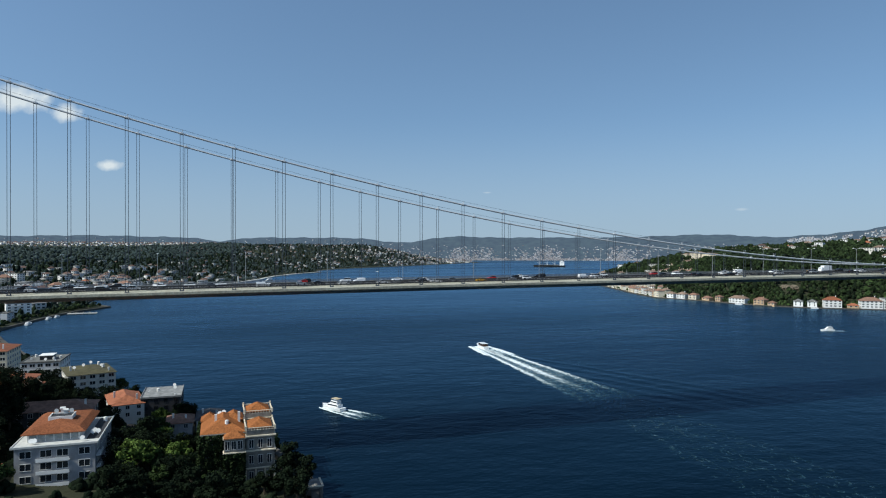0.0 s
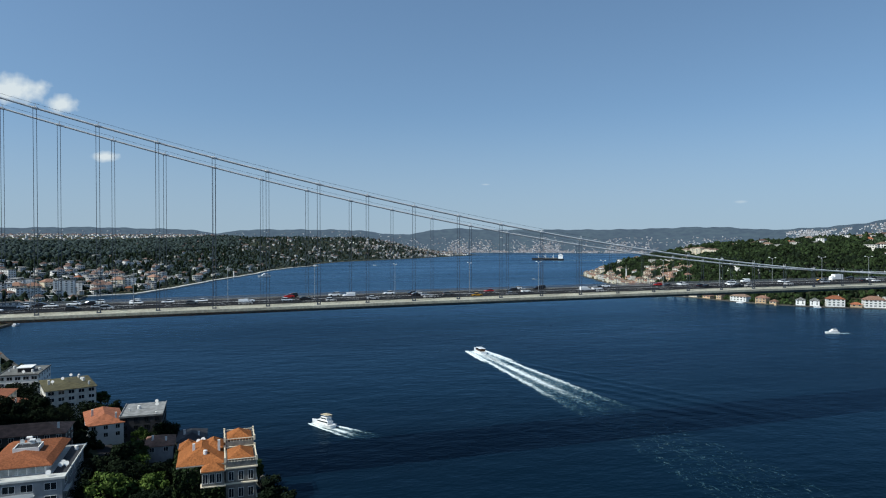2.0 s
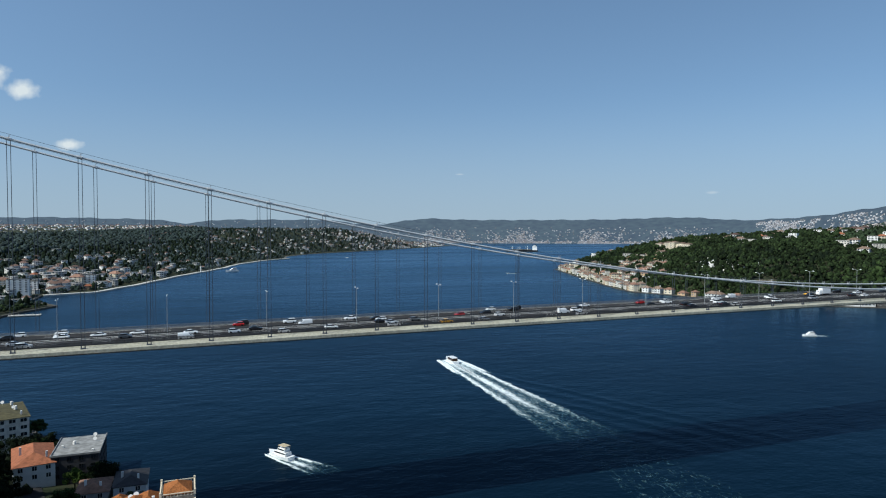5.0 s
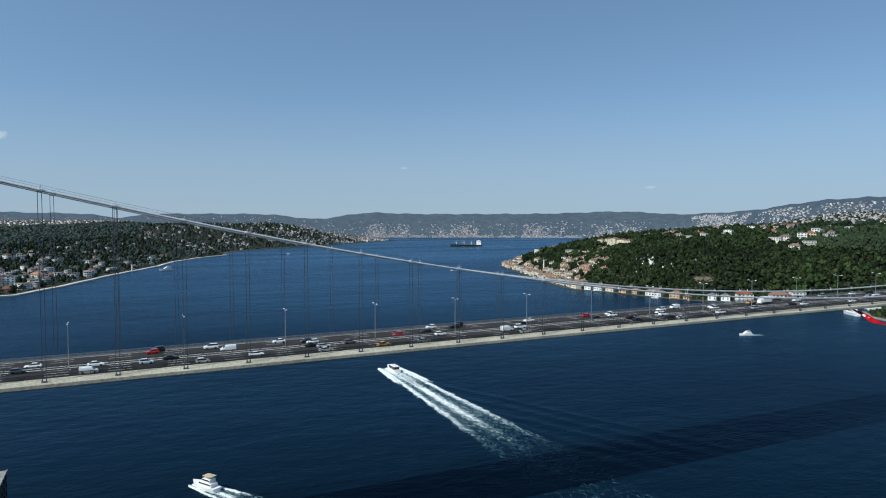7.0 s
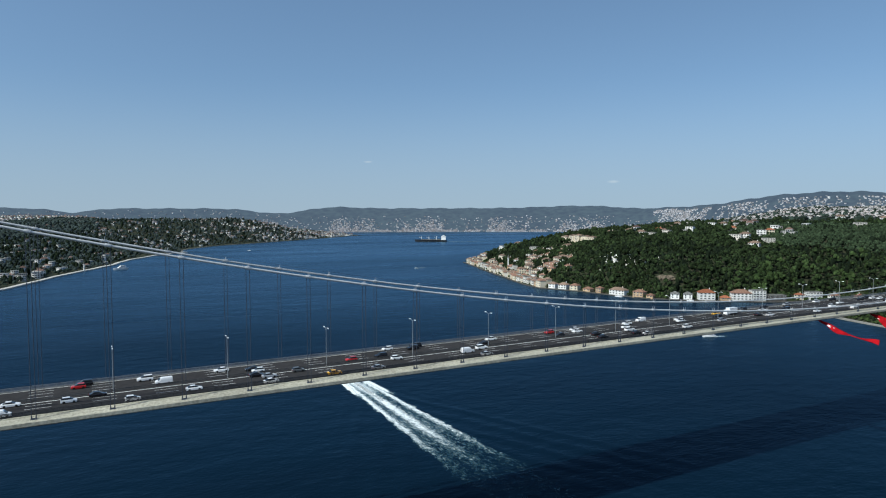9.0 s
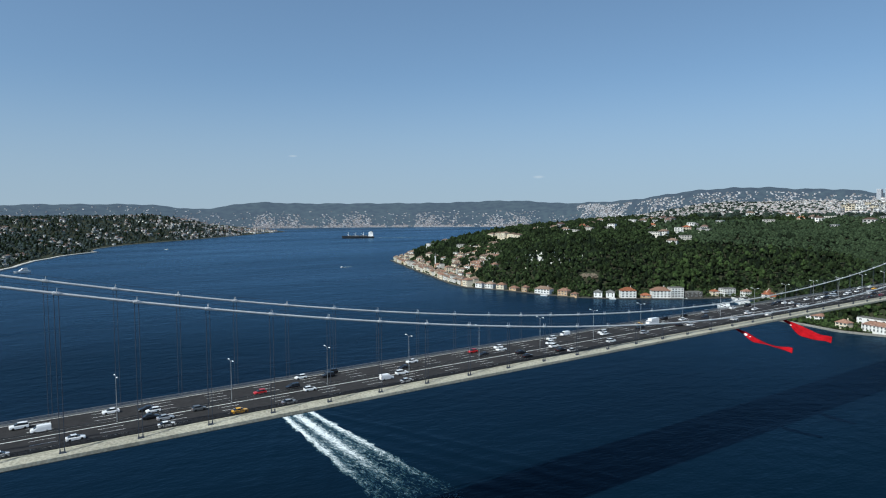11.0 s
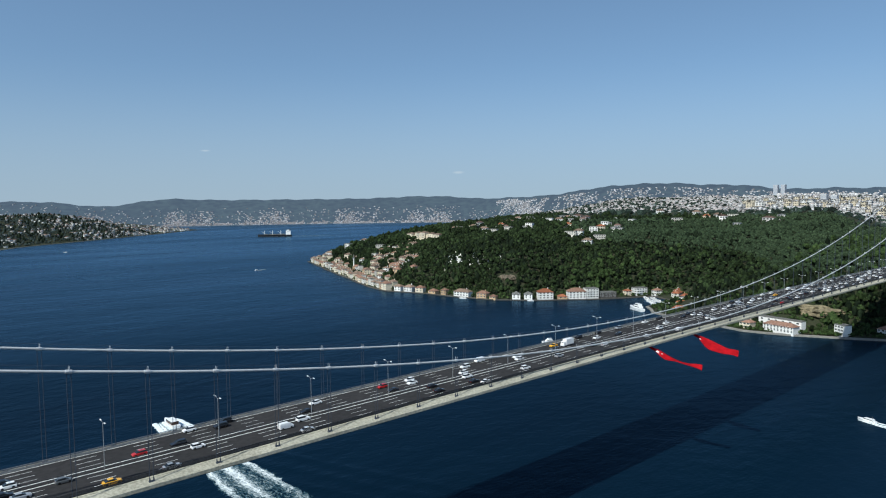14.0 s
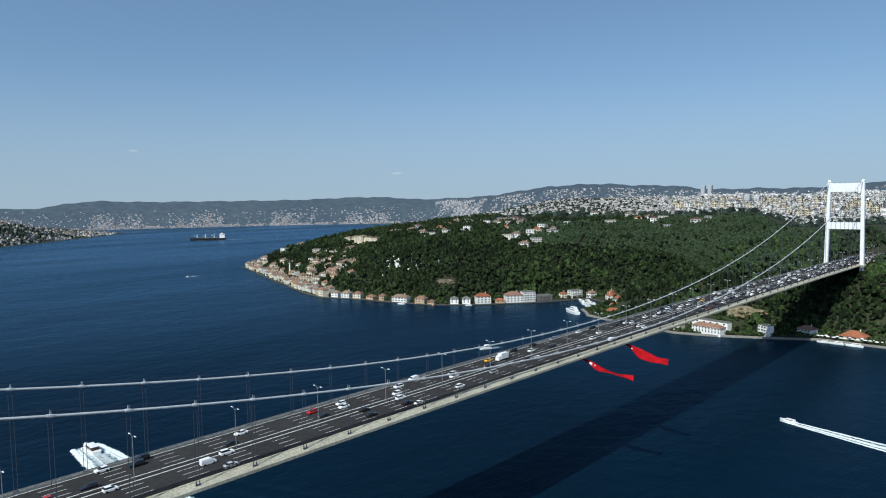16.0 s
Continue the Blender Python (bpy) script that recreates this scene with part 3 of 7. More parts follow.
def street_lamp():
    root = tagged(new("street_lamp"), "tall galvanised street lamp with two arms on the bridge", "street lamp", "lamps along the central reserve")
    bm = bmesh.new()
    bm_tube(bm, [(0, 0, -0.05), (0, 0, 0.5), (0, 0, 12.6)], [0.20, 0.12, 0.07], 6)
    part("pole", bm, M_GALV, root)
    for s in (-1, 1):
        bm = bmesh.new()
        bm_tube(bm, [(0, 0, 12.2), (0, s * 0.7, 12.75), (0, s * 1.7, 12.95)], 0.06, 5)
        arm = part("arm", bm, M_GALV, root)
        bm = bmesh.new()
        bm_box(bm, -0.17, 0.17, min(s * 1.5, s * 2.4), max(s * 1.5, s * 2.4), 12.85, 13.05, taper=0.05)
        part("lamp_head", bm, M_TOWER, arm, "pale lamp head")
    return root


lamp = street_lamp()
for i in range(-17, 23):
    x = 26.4 + 32 * i
    m = Matrix.Translation((x, 0, deck_z(x)))
    if i == -17:
        lamp.matrix_basis = m
    else:
        copy_thing(lamp, m)

# ---- houses ----
rng = np.random.default_rng(7)
TAKEN = []                                            # x, y, radius of what stands on the ground


def free(x, y, r):
    return all((x - a) ** 2 + (y - b) ** 2 > (r + c) ** 2 for a, b, c in TAKEN)


def ground_z(x, y):
    return float(height(np.array([x]), np.array([y]))[0])


def window_mesh(w, h):
    """A window that faces -y: a pale frame with a mullion, two dark panes set back in it."""
    bm = bmesh.new()
    f = 0.1
    xs_, zs_ = (-w / 2, -w / 2 + f, -f / 2, f / 2, w / 2 - f, w / 2), (0, f, h - f, h)
    g = [[bm.verts.new((x, -0.12, z)) for z in zs_] for x in xs_]
    for i in range(5):
        for j in range(3):
            q = [g[i][j], g[i + 1][j], g[i + 1][j + 1], g[i][j + 1]]
            if j == 1 and i in (1, 3):
                d = [bm.verts.new((v.co.x, -0.03, v.co.z)) for v in q]
                for k in range(4):
                    bm.faces.new((q[k], q[(k + 1) % 4], d[(k + 1) % 4], d[k]))
                bm.faces.new(d).material_index = 1
            else:
                bm.faces.new(q)
    rim = [g[i][0] for i in range(6)] + [g[5][j] for j in (1, 2, 3)] + [g[i][3] for i in (4, 3, 2, 1, 0)] + [g[0][j] for j in (2, 1)]
    back = [bm.verts.new((v.co.x, 0.05, v.co.z)) for v in rim]
    for k in range(len(rim)):
        bm.faces.new((rim[k], back[k], back[(k + 1) % len(rim)], rim[(k + 1) % len(rim)]))
    return mesh_of("window", bm, M_WALLS[0], M_GLASS)


WINDOW = window_mesh(1.7, 1.8)
WIDE_WINDOW = window_mesh(2.6, 1.8)
BROAD_WINDOW = window_mesh(3.2, 2.2)
TALL_WINDOW = window_mesh(1.6, 2.9)


def windows_on(root, mesh, face, u, z, half, label=""):
    """One window on a face: s(outh), n, e, w; u along the face, half the house's half size that way."""
    turn = {"s": 0, "e": 90, "n": 180, "w": 270}[face]
    x, y = {"s": (u, -half), "n": (-u, half), "e": (half, u), "w": (-half, -u)}[face]
    ob = part("window", mesh, None, root, label)
    ob.matrix_basis = pose(x, y, z, 0, 0, turn)
    return ob


def hip_roof(bm, w, d, z, rise, over=0.6):
    """A hipped roof with eaves over a w by d plan, resting at z."""
    a, b = w / 2 + over, d / 2 + over
    k = min(a, b) * 0.95
    low = [bm.verts.new(c) for c in ((-a, -b, z - 0.15), (a, -b, z - 0.15), (a, b, z - 0.15), (-a, b, z - 0.15))]
    eave = [bm.verts.new(c) for c in ((-a, -b, z + 0.05), (a, -b, z + 0.05), (a, b, z + 0.05), (-a, b, z + 0.05))]
    if a >= b:
        r0, r1 = bm.verts.new((-a + k, 0, z + rise)), bm.verts.new((a - k, 0, z + rise))
        tops = ((0, 1, r1, r0), (1, 2, r1), (2, 3, r0, r1), (3, 0, r0))
    else:
        r0, r1 = bm.verts.new((0, -b + k, z + rise)), bm.verts.new((0, b - k, z + rise))
        tops = ((0, 1, r0), (1, 2, r1, r0), (2, 3, r1), (3, 0, r0, r1))
    bm.faces.new(low[::-1])
    for i in range(4):
        bm.faces.new((low[i], low[(i + 1) % 4], eave[(i + 1) % 4], eave[i]))
    for i, j, *r in tops:
        bm.faces.new((eave[i], eave[j], *r))


def flat_roof(bm, w, d, z):
    bm_box(bm, -w / 2, w / 2, -d / 2, d / 2, z, z + 0.25)
    t = 0.3
    for x0, x1, y0, y1 in ((-w / 2, w / 2, -d / 2, -d / 2 + t), (-w / 2, w / 2, d / 2 - t, d / 2), (-w / 2, -w / 2 + t, -d / 2 + t, d / 2 - t), (w / 2 - t, w / 2, -d / 2 + t, d / 2 - t)):
        bm_box(bm, x0, x1, y0, y1, z + 0.25, z + 0.95)


def house(w, d, floors, wall, roof, label, category="house", group="", flat=False, sides="sew", per=2, rise=None, balcony=False, sink=6.0,
          chimney=True, mesh=None, storey=3.1):
    root = tagged(new("apartment_building" if floors > 3 else "house"), label, category, group)
    z = floors * storey
    bm = bmesh.new()
    levels = [(-sink, 0)] + [q for k in range(1, floors) for q in ((k * storey - 0.12, 0), (k * storey - 0.12, 0.08), (k * storey + 0.1, 0.08), (k * storey + 0.1, 0))] + [(z, 0)]
    rings = [[bm.verts.new((sx * (w / 2 + o), sy * (d / 2 + o), h)) for sx, sy in ((-1, -1), (1, -1), (1, 1), (-1, 1))] for h, o in levels]
    for a, b in zip(rings, rings[1:]):
        for i in range(4):
            bm.faces.new((a[i], a[(i + 1) % 4], b[(i + 1) % 4], b[i]))
    bm.faces.new(rings[0][::-1]), bm.faces.new(rings[-1])
    part("wall", bm, wall, root)
    bm = bmesh.new()
    flat_roof(bm, w, d, z) if flat else hip_roof(bm, w, d, z, rise or 0.32 * min(w, d))
    rf = part("roof", bm, roof, root)
    if chimney:
        bm = bmesh.new()
        bm_box(bm, w * 0.2, w * 0.2 + 0.8, d * 0.1, d * 0.1 + 0.6, z, z + 0.32 * min(w, d) + 1.2)
        part("chimney", bm, wall, rf)
    for face in sides:
        wide, half = (w, d / 2) if face in "sn" else (d, w / 2)
        n = max(1, per if face in "sn" else per - 1)
        for k in range(floors):
            for i in range(n):
                windows_on(root, mesh or WIDE_WINDOW, face, wide * ((i + 0.5) / n - 0.5), k * storey + 1.0, half)
    if balcony:
        for k in range(1, floors):
            bm = bmesh.new()
            bm_box(bm, -w * 0.42, w * 0.1, -d / 2 - 1.3, -d / 2, k * storey - 0.15, k * storey)
            bm_box(bm, -w * 0.42, w * 0.1, -d / 2 - 1.3, -d / 2 - 1.2, k * storey, k * storey + 0.95)
            part("balcony", bm, M_WALLS[0], root)
    return root


def put(proto, x, y, turn=0.0, z=None, first=[]):
    z = ground_z(x, y) if z is None else z
    TAKEN.append((x, y, 8.5))
    m = pose(x, y, z, 0, 0, turn)
    if proto.name in first:
        return copy_thing(proto, m)
    first.append(proto.name)
    proto.matrix_basis = m
    return proto


W, T, TD = M_WALLS, M_TILE, M_TILE_DARK
# the kinds of house that stand on the slopes
SLOPE = [house(11, 9, 2, W[0], T, "white two-storey house with an orange tiled roof", group="houses on the slopes", sides="se", per=2),
         house(13, 10, 3, W[0], TD, "white three-storey house with a weathered tiled roof", group="houses on the slopes", sides="se", per=2),
         house(10, 10, 2, W[1], TD, "cream two-storey house with a brown tiled roof", group="houses on the slopes", sides="se", per=2),
         house(14, 11, 3, W[1], T, "cream three-storey house with an orange tiled roof", group="houses on the slopes", sides="se", per=2),
         house(15, 12, 3, W[2], M_FLAT, "pale grey three-storey house with a flat roof", group="houses on the slopes", sides="se", per=2, flat=True, chimney=False),
         house(12, 9, 2, W[3], T, "ochre two-storey house with an orange tiled roof", group="houses on the slopes", sides="se", per=2)]
FLATS = [house(24, 14, 5, W[0], M_FLAT, "white five-storey block of flats with a flat roof", "apartment block", "blocks of flats", True, "se", 4, chimney=False, balcony=True),
         house(20, 15, 4, W[1], TD, "cream four-storey block of flats with a tiled roof", "apartment block", "blocks of flats", False, "se", 3, balcony=True)]
# those on the other shore turn their windows to the west and south
TP = M_TILE_PALE
EAST = [house(11, 8, 2, W[4], TP, "pale two-storey house with a faded tiled roof among trees", group="houses of the village", sides="s", per=2),
        house(13, 9, 3, W[1], TP, "tall cream house with a faded tiled roof on the slope", group="houses of the village", sides="s", per=3),
        house(10, 9, 2, W[1], TD, "cream house with a weathered tiled roof", group="houses of the village", sides="s", per=2),
        house(9, 7, 2, W[0], TP, "small white house with a bleached tiled roof", group="houses of the village", sides="s", per=2),
        house(12, 9, 2, W[3], TD, "ochre house with a weathered tiled roof", group="houses of the village", sides="s", per=2),
        house(10, 8, 3, W[4], M_FLAT, "narrow pale house with a grey flat roof", group="houses of the village", sides="s", per=2, flat=True, chimney=False)]
VILLA = [house(17, 11, 2, W[0], TP, "broad white villa with a faded tiled roof among trees", group="villas on the hill", sides="sw", per=4),
         house(14, 10, 2, W[1], T, "cream villa with an orange tiled roof", group="villas on the hill", sides="sw", per=3),
         house(20, 9, 2, W[4], M_FLAT, "long pale villa with a flat roof", group="villas on the hill", sides="sw", per=5, flat=True, chimney=False),
         house(15, 11, 3, W[0], M_FLAT, "tall white villa with a flat roof and terraces", group="villas on the hill", sides="sw", per=3, flat=True, chimney=False, balcony=True)]


def coast_at(coast, s):
    """A point at the share s of a coast's length, and the heading of the coast there, in degrees."""
    pts = [Vector(p) for p in coast]
    lens = [(b - a).length for a, b in zip(pts, pts[1:])]
    s *= sum(lens)
    for a, b, l in zip(pts, pts[1:], lens):
        if s <= l:
            return a.lerp(b, s / l), math.degrees(math.atan2(b.y - a.y, b.x - a.x))
        s -= l
    return pts[-1], 0.0


# a row of waterside houses below the wooded hill
def shore_house(x, y, w, d, floors, wall, roof, label, turn, **more):
    h = house(w, d, floors, wall, roof, label, group="houses on the waterfront", per=more.pop("per", 4), sides=more.pop("sides", "sw"), **more)
    put(h, x, y, turn, 2.0)
    TAKEN.append((x, y, 0.5 * max(w, d) + 2))
    return h


M_TIMBER = mat("dark_grey_timber_and_shaded_wall", (0.085, 0.08, 0.075), 0.8, scale=0.6, vary=0.35)
ROW = ((265, 625, 15, 11, 3, W[1], TD, "cream three-storey waterside house with a brown roof", -98),
       (270, 600, 12, 10, 2, W[0], TP, "white timber house on the quay", -75),
       (277, 584, 14, 11, 2, W[0], TP, "white waterside house with a faded hipped roof", -70),
       (283, 565, 13, 10, 2, W[1], TD, "small cream waterside house with a tiled roof", -70),
       (289, 542, 13, 10, 1, W[3], TD, "low brown timber house on the water", -81),
       (292, 521, 9, 8, 2, W[3], TD, "narrow reddish brown house on the quay", -81),
       (299, 490, 24, 12, 2, W[0], TP, "long white waterside house with a faded tiled roof", -74),
       (308, 459, 15, 11, 2, W[3], TD, "red-brown waterside house with a tiled roof", -74),
       (311, 442, 9, 8, 1, W[3], TD, "low ochre garden house on the quay", -70),
       (333, 420, 11, 12, 2, W[0], M_FLAT, "white house with a grey pitched roof and tall windows", -49),
       (344, 408, 11, 12, 2, W[0], M_FLAT, "second white house with a grey pitched roof beside its twin", -49),
       (360, 392, 20, 14, 3, W[0], T, "large white square mansion with an orange hipped roof", -37),
       (377, 376, 12, 9, 1, W[3], T, "small ochre kiosk with an orange roof", -37),
       (395, 366, 24, 15, 3, W[0], TD, "large white waterfront mansion with a tiled roof", -37))
for x, y, w, d, fl, wall, roof, label, turn in ROW:
    shore_house(x, y, w, d, fl, wall, roof, label, turn, chimney=w > 13, mesh=TALL_WINDOW if roof is M_FLAT else None, per=max(2, int(w / 4.5)))
shore_house(413, 355, 17, 14, 4, W[0], M_FLAT, "white modern terraced house with balconies", -30, flat=True, chimney=False, balcony=True)
shore_house(433, 343, 23, 13, 2, M_TIMBER, M_FLAT, "low dark timber boathouse with a flat roof", -30, flat=True, chimney=False)
shore_house(484, 324, 18, 12, 3, W[0], M_FLAT, "white house by the boatyard", -20, flat=True, chimney=False, per=4, balcony=True)
shore_house(466, 332, 9, 8, 2, W[1], T, "small cream house beside the boathouse", -25, per=2)
shore_house(500, 306, 11, 9, 2, W[0], TD, "white house with a weathered roof by the inlet", -15, per=3)
shore_house(492, 272, 9, 8, 2, W[4], T, "pale house with an orange roof by the inlet", 20, per=2)
shore_house(462, 246, 10, 7, 2, W[0], M_FLAT, "white flat-roofed boat club by the inlet", 15, flat=True, chimney=False, per=3)
shore_house(424, 226, 12, 9, 2, W[0], T, "white house with an orange roof above the inlet", -20, per=3)
shore_house(500, 275, 14, 11, 2, W[0], T, "white boatyard building with an orange roof", 10)
shore_house(478, 252, 13, 10, 2, W[3], T, "red boatyard building with an orange roof", 15)
TAKEN += [(490, 285, 16), (404, 68, 14), (376, 478, 14), (385, 60, 12)]
for x, y, w, d, fl, wall, label, turn in ((520, 285, 12, 9, 2, W[0], "white house behind the boatyard", 10), (516, 262, 10, 8, 2, W[1], "cream house behind the boatyard", 30), (498, 248, 11, 9, 2, W[0], "white house with an orange roof by the inlet", 20), (470, 236, 14, 9, 1, W[3], "long red boat shed", 40), (445, 240, 10, 8, 1, W[0], "low white boat shed", 15)):
    shore_house(x, y, w, d, fl, wall, T, label, turn, per=2)
shore_house(398, 212, 22, 11, 1, W[1], T, "low restaurant with an orange roof on the point", -75)
shore_house(372, 150, 16, 12, 2, W[0], TD, "white villa on the quay under the bridge", -80)
shore_house(354, 80, 32, 11, 2, W[0], M_TILE_DARK, "long white villa with arcades and a tiled roof", -100, per=9, storey=3.3, mesh=TALL_WINDOW)
shore_house(368, 85, 46, 8, 3, W[0], M_FLAT, "long white flat-roofed wing behind the villa", -100, flat=True, chimney=False, per=6, storey=3.4)
shore_house(350, 112, 12, 10, 2, W[1], TD, "cream garden house beside the long villa", -98, per=3)
shore_house(380, 32, 11, 10, 3, W[0], M_FLAT, "white house with a roof terrace on the quay", -118, flat=True, chimney=False, per=3)
shore_house(405, 0, 15, 11, 2, W[2], TD, "grey timber boathouse on the quay", -110)
shore_house(412, -40, 22, 16, 1, W[1], T, "low restaurant with a broad orange roof by the water", -95)
shore_house(414, -80, 24, 14, 1, W[3], TD, "low brown restaurant pavilion on the quay", -90)
shore_house(440, -62, 12, 9, 2, W[0], T, "small white house behind the restaurants", -90)

# the village on the point: a row on the quay, close-built lanes behind it
def inland(p, turn, by):
    n = Vector((math.sin(radians(turn)), -math.cos(radians(turn))))
    n = n if shore_distance(np.array([p.x + 20 * n.x]), np.array([p.y + 20 * n.y]))[0] > 0 else -n
    return p.x + n.x * by, p.y + n.y * by


for row, (count, back, chance) in enumerate(((38, 9, 0.95), (34, 22, 0.6), (30, 36, 0.35))):
    for k in range(count):
        p, turn = coast_at(RIGHT_COAST[4:8], (k + 0.3 * rng.random()) / count)
        x, y = inland(p, turn, back + 3 * rng.random())
        if rng.random() < chance and free(x, y, -1.5):
            put(EAST[int(rng.choice(6, p=(0.25, 0.2, 0.2, 0.15, 0.12, 0.08)))], x, y, turn + 8 * rng.normal())
for cx, cy, n, sp in ((372, 760, 15, 22), (415, 835, 13, 24), (470, 850, 9, 22), (337, 710, 9, 16), (392, 950, 7, 18)):
    k = 0
    for _ in range(120):
        x, y = cx + sp * rng.normal(), cy + 1.4 * sp * rng.normal()
        if k < n and free(x, y, -1.0) and shore_distance(np.array([x]), np.array([y]))[0] > 16:
            put(EAST[int(rng.choice(6, p=(0.25, 0.2, 0.2, 0.15, 0.12, 0.08)))], x, y, -68 + 22 * rng.normal())
            k += 1
# single houses and villas on the way up the hill: x, y, kind
for x, y, k in ((461, 1103, 0), (506, 1094, 3), (591, 1154, 0), (489, 946, 2), (664, 904, 0), (678, 891, 2), (692, 874, 0), (637, 786, 0), (631, 752, 2),
                (654, 734, 2), (749, 844, 1), (683, 702, 3), (902, 932, 0), (945, 932, 2), (808, 753, 3), (822, 738, 0), (858, 742, 0), (706, 624, 1),
                (640, 546, 0), (677, 542, 3), (708, 548, 1), (624, 553, 2), (593, 493, 0), (631, 496, 2)):
    put(VILLA[k], x, y, -62 + 14 * rng.normal(), ground_z(x, y) + 3.0)
    TAKEN.append((x - 8, y - 9, 8.0))                  # its lawn
for x, y, k in ((1079, 645, 0), (964, 472, 1), (981, 456, 0), (971, 421, 2), (857, 477, 2), (1090, 560, 0)):
    put(VILLA[k], x, y, -50 + 14 * rng.normal(), ground_z(x, y) + 3.0)
    TAKEN.append((x - 9, y - 6, 8.0))
# the long cream mansion with several wings on the hill
palace = tagged(new("mansion"), "long cream hillside mansion with stepped wings and faded tiled roofs", "mansion")
for k, (w, d, tall, off) in enumerate(((15, 14, 9, 0), (14, 12, 11.5, 3), (13, 15, 12.5, 0), (15, 12, 10.5, 4), (17, 14, 9.5, 0))):
    bm = bmesh.new()
    x0 = (k - 2) * 18.5
    bm_box(bm, x0 - w / 2, x0 + w / 2, off - d / 2, off + d / 2, -8, tall)
    wing = part("wing", bm, W[1], palace)
    bm = bmesh.new()
    hip_roof(bm, w, d, tall, 2.6)
    for v in bm.verts:
        v.co += Vector((x0, off, 0))
    part("roof", bm, TP, wing)
    for z in (1.2, 4.8, 8.0):
        for u in (-0.28, 0, 0.28):
            if z + 2.5 < tall:
                ob = part("window", TALL_WINDOW, None, wing)
                ob.matrix_basis = pose(x0 + u * w, off - d / 2, z)
    bm = bmesh.new()
    bm_box(bm, x0 + w / 2 - 0.5, x0 + 18.5 - 6.0, off - 3, off + 4, -8, tall - 3.5)
    if k < 4:
        part("link", bm, W[1], palace)
palace.matrix_basis = pose(560, 886, ground_z(560, 886) + 2, 0, 0, -82)
TAKEN += [(553 + 3 * k, 880 + 19 * k, 16) for k in range(-2, 3)]

# the town on the western shore: the nearer houses singly, the rest in one mesh
lblock = house(27, 14, 6, W[0], M_FLAT, "tall white six-storey block of flats", "apartment block", "blocks of flats", True, "se", 4, chimney=False)
put(lblock, -606, 838, 5, 9)
tries = n = 0
REST = []
single = 0
while tries < 16000 and n < 470:
    tries += 1
    y = rng.uniform(480, 1750)
    x = rng.uniform(-1250, -260)
    dd = float(shore_distance(np.array([x]), np.array([y]))[0])
    crowd = 0.6 + 0.4 * math.sin(x / 70 + 1) * math.sin(y / 90)
    if 22 < dd < 360 and rng.random() < crowd * (1.15 - dd / 480) * (1.0 if y < 1200 else 0.22) and free(x, y, 1.0):
        turn = 20 * rng.normal() + (90 if rng.random() < 0.3 else 0)
        if dd < 190 and y < 1080 and single < 44:
            single += 1
            flat = rng.random() < (0.62 if y < 950 else 0.45)
            put(FLATS[int(rng.integers(2))] if flat else SLOPE[int(rng.integers(6))], x, y, turn)
        else:
            REST.append((x, y))
            TAKEN.append((x, y, 8))
        n += 1
tries = n = 0
while tries < 22000 and n < 310:
    tries += 1
    y = rng.uniform(1600, 3050)
    x = rng.uniform(-620, 920)
    dd = float(shore_distance(np.array([x]), np.array([y]))[0])
    if 18 < dd < 560 and x < -20 + (y - 1500) * 1.1 and rng.random() < max(1.1 - dd / 200, 0.5) * (0.1 if y < 2080 - 0.4 * (x + 100) else 0.08 + 0.92 * (math.sin(x / 45 + 2) * math.sin(y / 60) > 0.1)) and free(x, y, -1.5):
        REST.append((x, y))
        TAKEN.append((x, y, 8))
        n += 1

tries = n = 0
while tries < 4000 and n < 150:                       # the town on the western cape
    tries += 1
    x, y = rng.uniform(250, 920), rng.uniform(2430, 3080)
    dd = float(shore_distance(np.array([x]), np.array([y]))[0])
    if 12 < dd < 200 and x < -20 + (y - 1500) * 1.1 and free(x, y, -1.5):
        REST.append((x, y))
        TAKEN.append((x, y, 8))
        n += 1


# a white mosque tower in the village, and one on the western shore
def minaret(x, y, tall, label):
    root = tagged(new("minaret"), label, "minaret")
    bm = bmesh.new()
    bm_box(bm, -1.6, 1.6, -1.6, 1.6, -3, 4, taper=0.2)
    bm_tube(bm, [(0, 0, 3.5), (0, 0, tall * 0.72)], [1.25, 1.05], 10)
    part("shaft", bm, W[0], root)
    bm = bmesh.new()
    bm_tube(bm, [(0, 0, tall * 0.68), (0, 0, tall * 0.71), (0, 0, tall * 0.71), (0, 0, tall * 0.74)], [1.1, 1.9, 2.0, 2.0], 10)
    part("gallery", bm, W[0], root)
    bm = bmesh.new()
    bm_tube(bm, [(0, 0, tall * 0.72), (0, 0, tall * 0.82), (0, 0, tall * 0.82), (0, 0, tall)], [0.9, 0.9, 1.1, 0.06], 10)
    part("spire", bm, M_FLAT, root, "grey lead spire")
    root.location = (x, y, ground_z(x, y))
    TAKEN.append((x, y, 5))


minaret(368, 868, 30, "slender white minaret with a grey spire among the houses")
minaret(-360, 1310, 26, "pale minaret among the trees of the western shore")

